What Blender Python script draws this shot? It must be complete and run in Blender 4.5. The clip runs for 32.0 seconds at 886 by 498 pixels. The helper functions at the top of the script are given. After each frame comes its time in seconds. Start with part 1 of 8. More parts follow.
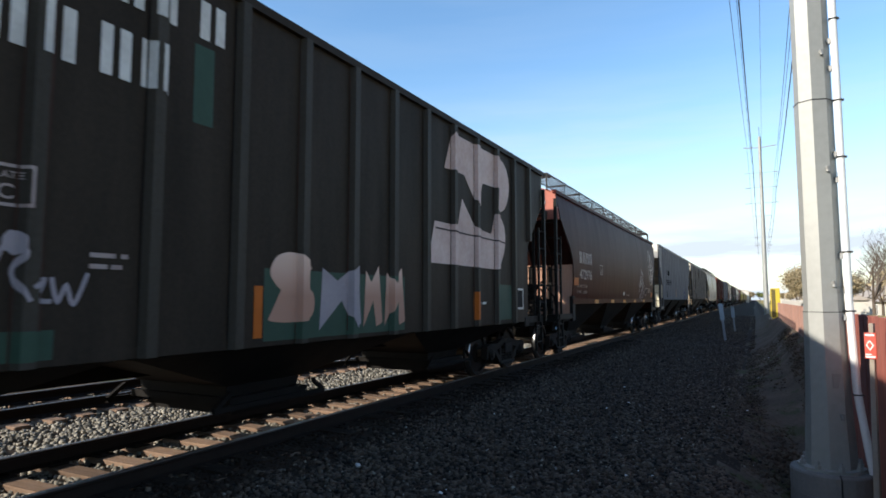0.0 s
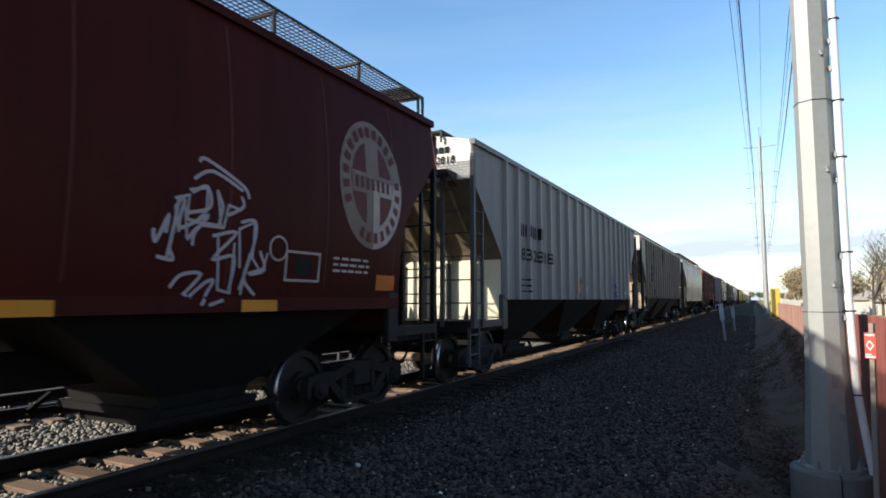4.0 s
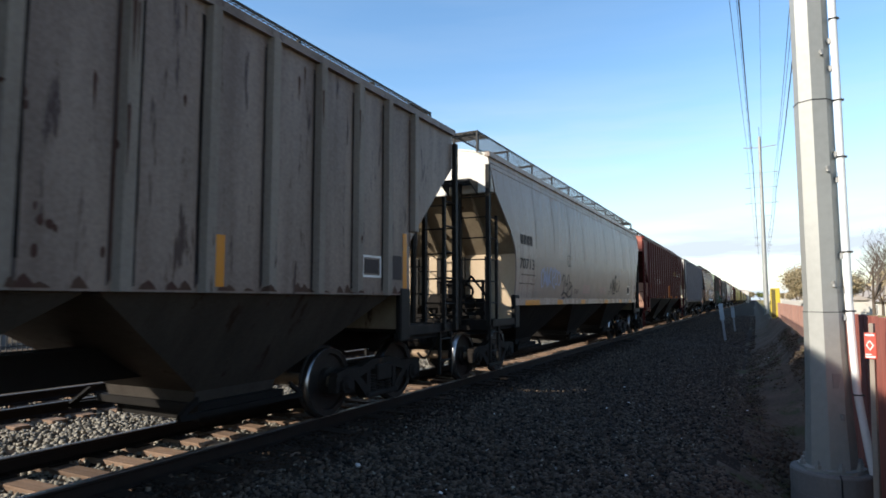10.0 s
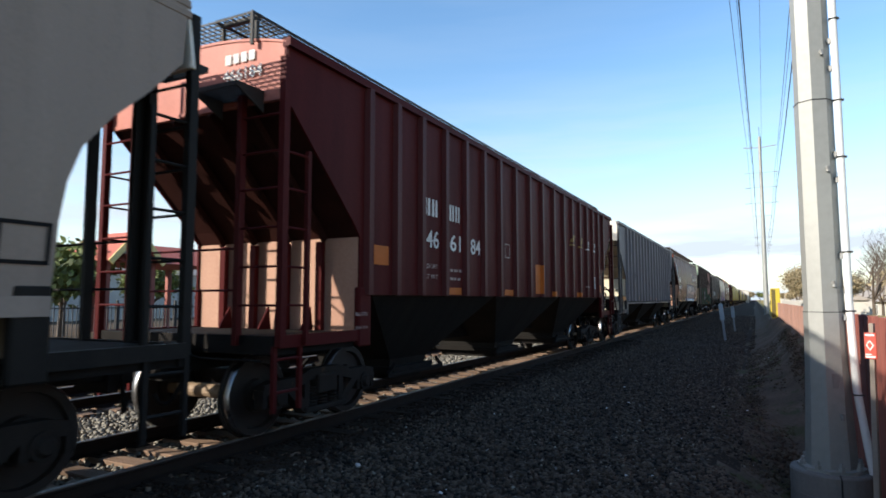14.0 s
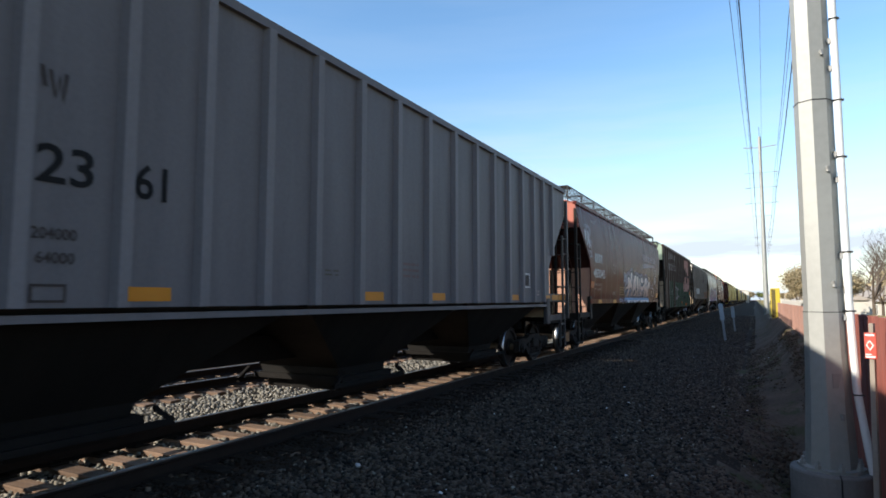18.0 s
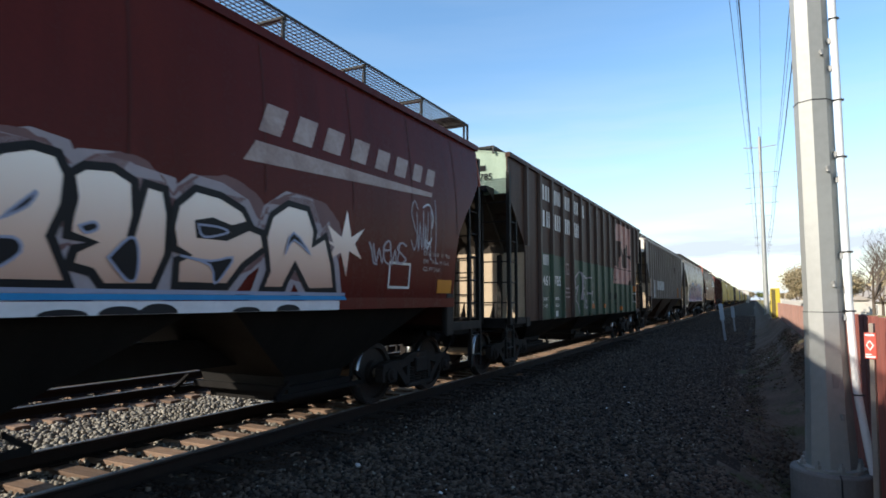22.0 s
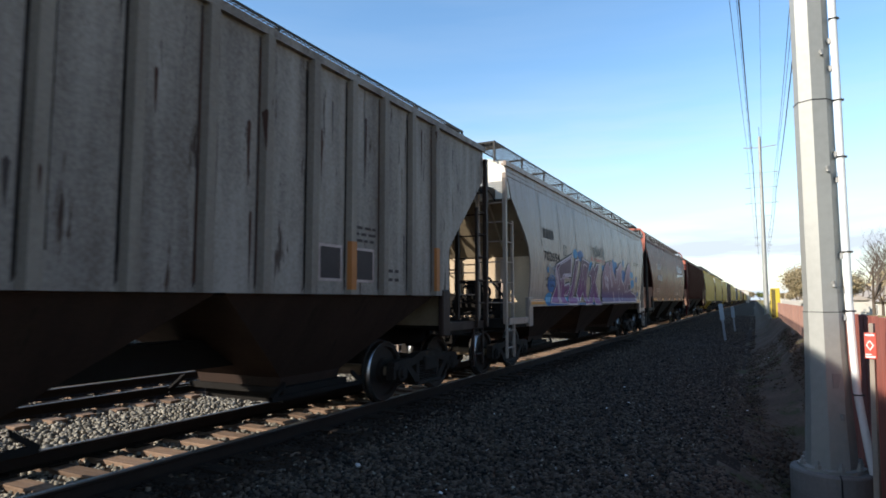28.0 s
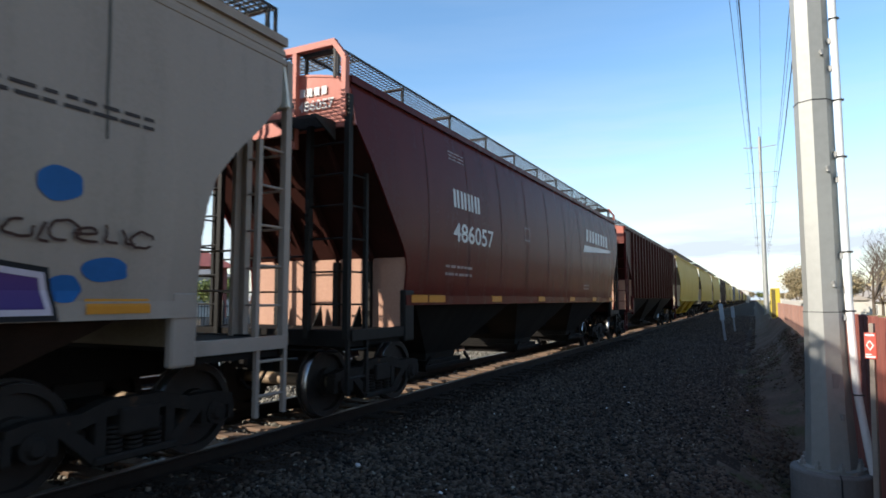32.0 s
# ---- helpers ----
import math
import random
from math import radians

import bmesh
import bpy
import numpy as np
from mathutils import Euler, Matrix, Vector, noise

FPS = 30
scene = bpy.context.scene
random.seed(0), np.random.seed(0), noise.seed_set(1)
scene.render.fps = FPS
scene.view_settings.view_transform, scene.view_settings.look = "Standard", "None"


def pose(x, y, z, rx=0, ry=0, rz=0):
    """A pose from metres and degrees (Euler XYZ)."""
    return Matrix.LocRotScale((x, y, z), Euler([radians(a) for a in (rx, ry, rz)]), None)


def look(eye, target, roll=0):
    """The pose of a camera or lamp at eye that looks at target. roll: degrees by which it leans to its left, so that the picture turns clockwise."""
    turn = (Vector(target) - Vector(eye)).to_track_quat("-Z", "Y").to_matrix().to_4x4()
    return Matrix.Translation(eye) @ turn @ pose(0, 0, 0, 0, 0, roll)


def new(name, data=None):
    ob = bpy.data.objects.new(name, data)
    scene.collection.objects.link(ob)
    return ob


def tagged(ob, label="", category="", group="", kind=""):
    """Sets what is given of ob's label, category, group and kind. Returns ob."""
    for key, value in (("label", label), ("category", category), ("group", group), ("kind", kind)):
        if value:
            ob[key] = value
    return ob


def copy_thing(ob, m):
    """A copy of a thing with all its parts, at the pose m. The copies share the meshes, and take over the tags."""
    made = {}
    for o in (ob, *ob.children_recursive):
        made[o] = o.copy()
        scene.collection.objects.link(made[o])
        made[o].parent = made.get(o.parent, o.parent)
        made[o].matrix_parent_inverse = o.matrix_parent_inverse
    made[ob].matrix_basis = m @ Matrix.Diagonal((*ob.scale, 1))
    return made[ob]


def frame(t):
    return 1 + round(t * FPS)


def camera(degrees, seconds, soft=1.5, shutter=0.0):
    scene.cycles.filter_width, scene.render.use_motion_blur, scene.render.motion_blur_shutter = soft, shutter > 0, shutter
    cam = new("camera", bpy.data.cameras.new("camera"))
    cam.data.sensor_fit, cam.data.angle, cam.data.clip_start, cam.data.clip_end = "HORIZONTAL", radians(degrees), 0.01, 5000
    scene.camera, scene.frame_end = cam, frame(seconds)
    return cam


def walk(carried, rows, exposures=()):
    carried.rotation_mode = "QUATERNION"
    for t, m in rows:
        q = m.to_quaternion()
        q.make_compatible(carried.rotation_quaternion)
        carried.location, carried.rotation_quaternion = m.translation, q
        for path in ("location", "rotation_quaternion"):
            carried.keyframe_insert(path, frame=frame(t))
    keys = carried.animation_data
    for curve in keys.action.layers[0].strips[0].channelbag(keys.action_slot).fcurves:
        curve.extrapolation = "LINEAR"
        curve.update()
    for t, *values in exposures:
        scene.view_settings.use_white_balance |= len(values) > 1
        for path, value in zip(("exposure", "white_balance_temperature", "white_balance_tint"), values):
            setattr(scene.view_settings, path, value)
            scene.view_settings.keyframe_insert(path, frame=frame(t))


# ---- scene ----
CAM_H = 1.61
cam = camera(71.95, 32.0, soft=1.7, shutter=0.15)
CAM_POSE = pose(0, 0, CAM_H, 94.76, 0.05, 27.03)
walk(cam, [(0.0, CAM_POSE), (32.0, CAM_POSE)], exposures=[(0.0, 0.85), (32.0, 0.85)])

# ---- world and sun ----
SUN_TO = Vector((-5.31, -6.10, 3.70)).normalized()
SUN_EL = math.asin(SUN_TO.z)
SUN_AZ = math.atan2(SUN_TO.x, SUN_TO.y)


def build_world():
    world = bpy.data.worlds.new("sky_world")
    scene.world = world
    world.use_nodes = True
    nt = world.node_tree
    nt.nodes.clear()
    out = nt.nodes.new("ShaderNodeOutputWorld")
    bg = nt.nodes.new("ShaderNodeBackground")
    sky = nt.nodes.new("ShaderNodeTexSky")
    sky.sky_type = "NISHITA"
    sky.sun_disc = False
    sky.sun_elevation = SUN_EL
    sky.sun_rotation = SUN_AZ
    sky.air_density = 1.0
    sky.dust_density = 0.3
    sky.ozone_density = 0.9
    bg.inputs["Strength"].default_value = 0.15
    # thin high cloud, denser towards the horizon
    tc = nt.nodes.new("ShaderNodeTexCoord")
    mp = nt.nodes.new("ShaderNodeMapping")
    mp.inputs["Scale"].default_value = (1.0, 1.0, 9.0)
    n1 = nt.nodes.new("ShaderNodeTexNoise")
    n1.inputs["Scale"].default_value = 2.4
    n1.inputs["Detail"].default_value = 7
    n1.inputs["Roughness"].default_value = 0.55
    r1 = nt.nodes.new("ShaderNodeValToRGB")
    r1.color_ramp.elements[0].position, r1.color_ramp.elements[1].position = 0.40, 0.66
    sep = nt.nodes.new("ShaderNodeSeparateXYZ")
    low = nt.nodes.new("ShaderNodeMapRange")
    low.inputs["From Min"].default_value, low.inputs["From Max"].default_value = 0.02, 0.34
    low.inputs["To Min"].default_value, low.inputs["To Max"].default_value = 1.0, 0.06
    mul = nt.nodes.new("ShaderNodeMath")
    mul.operation = "MULTIPLY"
    haze = nt.nodes.new("ShaderNodeMapRange")
    haze.inputs["From Min"].default_value, haze.inputs["From Max"].default_value = 0.0, 0.3
    haze.inputs["To Min"].default_value, haze.inputs["To Max"].default_value = 0.5, 0.0
    add = nt.nodes.new("ShaderNodeMath")
    add.operation = "ADD"
    add.use_clamp = True
    mix = nt.nodes.new("ShaderNodeMix")
    mix.data_type = "RGBA"
    mix.inputs["B"].default_value = (2.96, 3.37, 3.86, 1)
    ln = nt.links.new
    ln(tc.outputs["Generated"], mp.inputs["Vector"])
    ln(mp.outputs["Vector"], n1.inputs["Vector"])
    ln(n1.outputs["Fac"], r1.inputs["Fac"])
    ln(tc.outputs["Generated"], sep.inputs["Vector"])
    ln(sep.outputs["Z"], low.inputs["Value"])
    ln(sep.outputs["Z"], haze.inputs["Value"])
    ln(r1.outputs["Color"], mul.inputs[0])
    ln(low.outputs["Result"], mul.inputs[1])
    ln(mul.outputs["Value"], add.inputs[0])
    ln(haze.outputs["Result"], add.inputs[1])
    ln(add.outputs["Value"], mix.inputs["Factor"])
    deep = nt.nodes.new("ShaderNodeHueSaturation")
    deep.inputs["Saturation"].default_value = 1.2
    ln(sky.outputs["Color"], deep.inputs["Color"])
    ln(deep.outputs["Color"], mix.inputs["A"])
    ln(mix.outputs["Result"], bg.inputs["Color"])
    ln(bg.outputs["Background"], out.inputs["Surface"])
    sun = new("sun", bpy.data.lights.new("sun", "SUN"))
    sun.data.energy = 4.9
    sun.data.angle = radians(0.53)
    sun.data.color = (1.0, 0.93, 0.82)
    sun.matrix_world = look(SUN_TO * 60, (0, 0, 0))


build_world()


# ---- materials ----
def rgb(c):
    return (c[0], c[1], c[2], 1.0)


def surface(name, col, col2=None, rough=0.6, metal=0.0, scale=6.0, fine=60.0, amount=0.5, bump=0.15,
            stretch=(1, 1, 1), spots=None, spot_at=0.62, spot_scale=3.0, spot_soft=0.06, by_piece=0.0, by_island=0.0,
            rough_var=0.12, spec=0.5):
    """A weathered surface: two tones in broad and fine noise, optional spots of wear, and fine relief."""
    m = bpy.data.materials.new(name)
    m.use_nodes = True
    nt = m.node_tree
    bsdf = nt.nodes["Principled BSDF"]
    ln = nt.links.new
    tc = nt.nodes.new("ShaderNodeTexCoord")
    mp = nt.nodes.new("ShaderNodeMapping")
    mp.inputs["Scale"].default_value = stretch
    ln(tc.outputs["Object"], mp.inputs["Vector"])
    broad = nt.nodes.new("ShaderNodeTexNoise")
    broad.inputs["Scale"].default_value = scale
    broad.inputs["Detail"].default_value = 5
    ln(mp.outputs["Vector"], broad.inputs["Vector"])
    grain = nt.nodes.new("ShaderNodeTexNoise")
    grain.inputs["Scale"].default_value = fine
    grain.inputs["Detail"].default_value = 3
    ln(tc.outputs["Object"], grain.inputs["Vector"])
    mixf = nt.nodes.new("ShaderNodeMix")
    mixf.inputs["Factor"].default_value = 0.35
    ln(broad.outputs["Fac"], mixf.inputs["A"])
    ln(grain.outputs["Fac"], mixf.inputs["B"])
    spread = nt.nodes.new("ShaderNodeMapRange")
    spread.inputs["From Min"].default_value, spread.inputs["From Max"].default_value = 0.35, 0.65
    spread.inputs["To Min"].default_value, spread.inputs["To Max"].default_value = 0.0, amount
    ln(mixf.outputs["Result"], spread.inputs["Value"])
    tone = nt.nodes.new("ShaderNodeMix")
    tone.data_type = "RGBA"
    tone.inputs["A"].default_value = rgb(col)
    tone.inputs["B"].default_value = rgb(col2 or [c * 0.55 for c in col])
    ln(spread.outputs["Result"], tone.inputs["Factor"])
    last = tone.outputs["Result"]
    if spots:
        sp = nt.nodes.new("ShaderNodeTexNoise")
        sp.inputs["Scale"].default_value = spot_scale
        sp.inputs["Detail"].default_value = 8
        sp.inputs["Roughness"].default_value = 0.7
        ln(mp.outputs["Vector"], sp.inputs["Vector"])
        rng = nt.nodes.new("ShaderNodeMapRange")
        rng.inputs["From Min"].default_value, rng.inputs["From Max"].default_value = spot_at, spot_at + spot_soft
        ln(sp.outputs["Fac"], rng.inputs["Value"])
        sm = nt.nodes.new("ShaderNodeMix")
        sm.data_type = "RGBA"
        sm.inputs["B"].default_value = rgb(spots)
        ln(last, sm.inputs["A"])
        ln(rng.outputs["Result"], sm.inputs["Factor"])
        last = sm.outputs["Result"]
    if by_piece or by_island:
        if by_island:
            src = nt.nodes.new("ShaderNodeNewGeometry").outputs["Random Per Island"]
        else:
            src = nt.nodes.new("ShaderNodeObjectInfo").outputs["Random"]
        k = max(by_piece, by_island)
        vr = nt.nodes.new("ShaderNodeMapRange")
        vr.inputs["To Min"].default_value, vr.inputs["To Max"].default_value = 1 - k, 1 + k
        ln(src, vr.inputs["Value"])
        hsv = nt.nodes.new("ShaderNodeHueSaturation")
        ln(vr.outputs["Result"], hsv.inputs["Value"])
        ln(last, hsv.inputs["Color"])
        last = hsv.outputs["Color"]
    ln(last, bsdf.inputs["Base Color"])
    rr = nt.nodes.new("ShaderNodeMapRange")
    rr.inputs["To Min"].default_value, rr.inputs["To Max"].default_value = max(0.02, rough - rough_var), min(1, rough + rough_var)
    ln(mixf.outputs["Result"], rr.inputs["Value"])
    ln(rr.outputs["Result"], bsdf.inputs["Roughness"])
    bsdf.inputs["Metallic"].default_value = metal
    bsdf.inputs["Specular IOR Level"].default_value = spec
    if bump:
        bp = nt.nodes.new("ShaderNodeBump")
        bp.inputs["Strength"].default_value = bump
        bp.inputs["Distance"].default_value = 0.02
        ln(mixf.outputs["Result"], bp.inputs["Height"])
        ln(bp.outputs["Normal"], bsdf.inputs["Normal"])
    return m


STREAK = (1.0, 2.2, 0.28)


def car_paint(name, col, dirt, rust=None, rust_at=0.66, rough=0.5, amount=0.7, spec=0.12, chalk=0.0):
    """Car paint, streaked downwards; chalk: how far the gloss has weathered to a matt film."""
    m = surface(name, col, dirt, rough=rough, spec=spec, scale=1.6, fine=26, amount=amount, bump=0.05, stretch=STREAK,
                spots=rust, spot_at=rust_at, spot_scale=2.6, spot_soft=0.05)
    if chalk:
        nt = m.node_tree
        bsdf, out = nt.nodes["Principled BSDF"], nt.nodes["Material Output"]
        matt, mix = nt.nodes.new("ShaderNodeBsdfDiffuse"), nt.nodes.new("ShaderNodeMixShader")
        nt.links.new(bsdf.inputs["Base Color"].links[0].from_socket, matt.inputs["Color"])
        mix.inputs["Fac"].default_value = chalk
        nt.links.new(bsdf.outputs[0], mix.inputs[1])
        nt.links.new(matt.outputs[0], mix.inputs[2])
        nt.links.new(mix.outputs[0], out.inputs["Surface"])
    return m


M = {
    "ballast": surface("ballast_grey", (0.0271, 0.01989, 0.01455), (0.01109, 0.00867, 0.006417), 0.95, scale=3, fine=40, bump=0.6, spec=0.06),
    "stone": surface("ballast_stone", (0.06413, 0.047, 0.03348), (0.01452, 0.0115, 0.008789), 0.85, scale=9, fine=60, by_island=0.95, bump=0.3, spec=0.25),
    "stone_pale": surface("ballast_stone_pale", (0.1998, 0.18, 0.1454), (0.0756, 0.068, 0.0552), 0.85, scale=9, fine=60, by_island=0.5, bump=0.3, spec=0.25),
    "dirt": surface("dry_dirt", (0.1183, 0.08788, 0.06422), (0.0507, 0.03887, 0.02873), 0.95, scale=1.3, fine=22, amount=1.0, bump=0.7, spec=0.1,
                    spots=(0.055, 0.055, 0.026), spot_at=0.55, spot_scale=1.1),
    "oily_dirt": surface("oily_brown_dirt", (0.0325, 0.02035, 0.013), (0.01188, 0.00825, 0.006), 0.9, scale=2.5, fine=30, amount=1.0, bump=0.7, spec=0.15, stretch=(0.6, 3, 1)),
    # ground behind the fence, mostly unseen; straw colour added to warm the reflections
    "straw": surface("straw_field", (0.36, 0.28, 0.11), (0.22, 0.17, 0.07), 0.95, scale=0.6, fine=9, amount=0.9, bump=0.3, spec=0.1),
    "grass": surface("dry_grass", (0.17, 0.14, 0.08), (0.07, 0.075, 0.03), 0.9, scale=2, fine=30, by_island=0.45, spec=0.1),
    "tie": surface("weathered_tie", (0.175, 0.114, 0.077), (0.07, 0.046, 0.031), 0.9, scale=5, fine=50, stretch=(0.4, 6, 6), by_piece=0.3, bump=0.5, spec=0.15),
    "rail": surface("rail_steel", (0.0162, 0.01035, 0.0072), (0.0072, 0.00495, 0.00405), 0.8, spec=0.15, scale=4, fine=60),
    "railhead": surface("polished_railhead", (0.13, 0.115, 0.10), (0.07, 0.06, 0.052), 0.5, metal=0.7, scale=5, fine=40, bump=0.03),
    "galv": surface("galvanised_steel", (0.2772, 0.2772, 0.2556), (0.2124, 0.216, 0.203), 0.55, metal=0.25, scale=1.6, fine=14, amount=0.8, bump=0.04, stretch=(1, 1, 0.3)),
    "pvc": surface("white_conduit", (0.629, 0.629, 0.612), (0.51, 0.51, 0.493), 0.5, scale=3, fine=30, bump=0.02),
    "dark": surface("dark_steel", (0.035, 0.035, 0.035), (0.018, 0.018, 0.018), 0.6, metal=0.3, scale=6),
    "concrete": surface("grey_concrete", (0.176, 0.164, 0.152), (0.1, 0.096, 0.088), 0.9, scale=3, fine=40, bump=0.35, spec=0.2),
    "fence": surface("red_fence_paint", (0.255, 0.07225, 0.051), (0.17, 0.051, 0.03825), 0.7, scale=2.2, fine=30, stretch=(1, 3, 0.4), by_piece=0.12, bump=0.15),
    "fence_tan": surface("sunlit_fence_paint", (0.34, 0.187, 0.1403), (0.2295, 0.119, 0.08925), 0.75, scale=2.2, fine=30, stretch=(1, 3, 0.4), by_piece=0.15, bump=0.15),
    "yellow": surface("yellow_paint", (0.50, 0.38, 0.03), (0.36, 0.27, 0.03), 0.5, scale=2, fine=20),
    "sign_red": surface("red_sign", (0.42, 0.06, 0.04), (0.30, 0.05, 0.035), 0.45, scale=4, fine=30, amount=0.4, bump=0.02),
    "white": surface("white_paint", (0.64, 0.64, 0.624), (0.496, 0.496, 0.48), 0.5, scale=3, fine=30, amount=0.5, bump=0.03),
    "wood_post": surface("grey_wood", (0.26, 0.22, 0.18), (0.14, 0.12, 0.10), 0.9, scale=4, fine=30, stretch=(3, 3, 0.3), bump=0.3),
    "wheel": surface("wheel_steel", (0.022, 0.0168, 0.0138), (0.011, 0.0086, 0.0072), 0.65, spec=0.2, scale=7),
    "tread": surface("polished_tread", (0.50, 0.49, 0.48), (0.38, 0.37, 0.36), 0.30, metal=1.0, scale=7, fine=40, bump=0.03),
    "axle": surface("rusty_axle", (0.24, 0.168, 0.104), (0.16, 0.104, 0.064), 0.7, metal=0.2, scale=7),
    "truck": surface("grimy_cast_steel", (0.0195, 0.0150, 0.0120), (0.0090, 0.0072, 0.0060), 0.8, spec=0.15, scale=6, spots=(0.06, 0.033, 0.018), spot_at=0.62, spot_scale=5),
    "under": surface("grimy_underframe", (0.0108, 0.009, 0.0078), (0.0054, 0.0048, 0.0042), 0.85, spec=0.12, scale=4),
    "reflector": surface("yellow_reflector", (0.45, 0.165, 0.006), (0.32, 0.12, 0.006), 0.4, spec=0.2, scale=5, amount=0.3, bump=0.0),
    "orange": surface("orange_patch", (0.414, 0.1014, 0.0084), (0.2875, 0.0702, 0.0084), 0.5, spec=0.15, scale=5, amount=0.5, bump=0.0),
    "letter": surface("white_lettering", (0.62, 0.60, 0.57), (0.40, 0.38, 0.36), 0.5, spec=0.12, scale=3, fine=20, amount=0.8, bump=0.0),
    "letter_dim": surface("faded_lettering", (0.36, 0.29, 0.27), (0.20, 0.14, 0.13), 0.5, spec=0.12, scale=3, fine=20, amount=0.9, bump=0.0),
    "letter_black": surface("black_lettering", (0.010, 0.010, 0.011), (0.018, 0.018, 0.018), 0.6, spec=0.04, scale=3, fine=20, amount=0.6, bump=0.0),
    "pink_logo": surface("pinkish_white_logo", (0.56, 0.4214, 0.3772), (0.4032, 0.2744, 0.2392), 0.5, spec=0.12, scale=1.5, fine=16, amount=0.9, bump=0.0,
                         spots=(0.05, 0.04, 0.035), spot_at=0.66, spot_scale=9),
}


# ---- mesh helpers ----
class Shell:
    """Gathers corners and faces for one mesh."""

    def __init__(self):
        self.v, self.f = [], []

    def face(self, pts):
        n = len(self.v)
        self.v.extend(tuple(p) for p in pts)
        self.f.append(tuple(range(n, n + len(pts))))

    def box(self, x0, x1, y0, y1, z0, z1, c=0.0):
        n = len(self.v)
        if c <= 0:
            self.v += [(x0, y0, z0), (x1, y0, z0), (x1, y1, z0), (x0, y1, z0), (x0, y0, z1), (x1, y0, z1), (x1, y1, z1), (x0, y1, z1)]
            self.f += [tuple(n + i for i in q) for q in ((3, 2, 1, 0), (4, 5, 6, 7), (0, 1, 5, 4), (1, 2, 6, 5), (2, 3, 7, 6), (3, 0, 4, 7))]
        else:
            def oct_(z, k):
                return [(x0 + k, y0 + c, z), (x0 + c, y0 + k, z), (x1 - c, y0 + k, z), (x1 - k, y0 + c, z),
                        (x1 - k, y1 - c, z), (x1 - c, y1 - k, z), (x0 + c, y1 - k, z), (x0 + k, y1 - c, z)]
            self.loft([oct_(z0, c * 0.7), oct_(z0 + c, 0), oct_(z1 - c, 0), oct_(z1, c * 0.7)])

    def loft(self, rings, caps=True, closed=True):
        n, k = len(self.v), len(rings[0])
        for r in rings:
            self.v.extend(tuple(p) for p in r)
        for i in range(len(rings) - 1):
            a, b = n + i * k, n + (i + 1) * k
            for j in range(k if closed else k - 1):
                j2 = (j + 1) % k
                self.f.append((a + j, a + j2, b + j2, b + j))
        if caps and closed:
            self.f.append(tuple(range(n + k - 1, n - 1, -1)))
            self.f.append(tuple(range(n + (len(rings) - 1) * k, n + len(rings) * k)))

    def bar(self, p, q, w, h=None, up=(0, 0, 1)):
        p, q = Vector(p), Vector(q)
        d = (q - p).normalized()
        u = Vector(up)
        if abs(d.dot(u)) > 0.95:
            u = Vector((1, 0, 0))
        s = d.cross(u).normalized()
        u = s.cross(d).normalized()
        h = h or w
        r = lambda o: [o - s * w / 2 - u * h / 2, o + s * w / 2 - u * h / 2, o + s * w / 2 + u * h / 2, o - s * w / 2 + u * h / 2]
        self.loft([r(p), r(q)])

    def rod(self, p, q, r, n=8, r2=None):
        p, q = Vector(p), Vector(q)
        d = (q - p).normalized()
        u = Vector((0, 0, 1)) if abs(d.z) < 0.9 else Vector((1, 0, 0))
        s = d.cross(u).normalized()
        u = s.cross(d)
        ring = lambda o, rr: [o + (s * math.cos(2 * math.pi * i / n) + u * math.sin(2 * math.pi * i / n)) * rr for i in range(n)]
        self.loft([ring(p, r), ring(q, r if r2 is None else r2)])

    def pipe(self, pts, r, n=6):
        for a, b in zip(pts, pts[1:]):
            self.rod(a, b, r, n)

    def prism(self, poly, axis, a, b):
        put = {"x": lambda u, v, w: (w, u, v), "y": lambda u, v, w: (u, w, v), "z": lambda u, v, w: (u, v, w)}[axis]
        self.loft([[put(u, v, a) for u, v in poly], [put(u, v, b) for u, v in poly]])

    def sheet(self, rows, thick):
        """A plate from a grid of points (rows of equal length), given a depth vector."""
        t = Vector(thick)
        n, k, m = len(self.v), len(rows[0]), len(rows)
        for r in rows:
            self.v.extend(tuple(p) for p in r)
        for r in rows:
            self.v.extend(tuple(Vector(p) + t) for p in r)
        o = k * m
        for i in range(m - 1):
            for j in range(k - 1):
                a = n + i * k + j
                self.f.append((a, a + 1, a + k + 1, a + k))
                self.f.append((a + o + k, a + o + k + 1, a + o + 1, a + o))
        edge = [n + j for j in range(k)] + [n + i * k + k - 1 for i in range(1, m)] + [n + (m - 1) * k + j for j in range(k - 2, -1, -1)] + [n + i * k for i in range(m - 2, 0, -1)]
        for a, b in zip(edge, edge[1:] + edge[:1]):
            self.f.append((b, a, a + o, b + o))

    def mesh(self, name, smooth=False):
        me = bpy.data.meshes.new(name)
        me.from_pydata(self.v, [], self.f)
        if smooth:
            me.polygons.foreach_set("use_smooth", [True] * len(me.polygons))
        me.validate()
        bm = bmesh.new()
        bm.from_mesh(me)
        bmesh.ops.recalc_face_normals(bm, faces=bm.faces)
        bm.to_mesh(me)
        bm.free()
        return me


STORE = {}


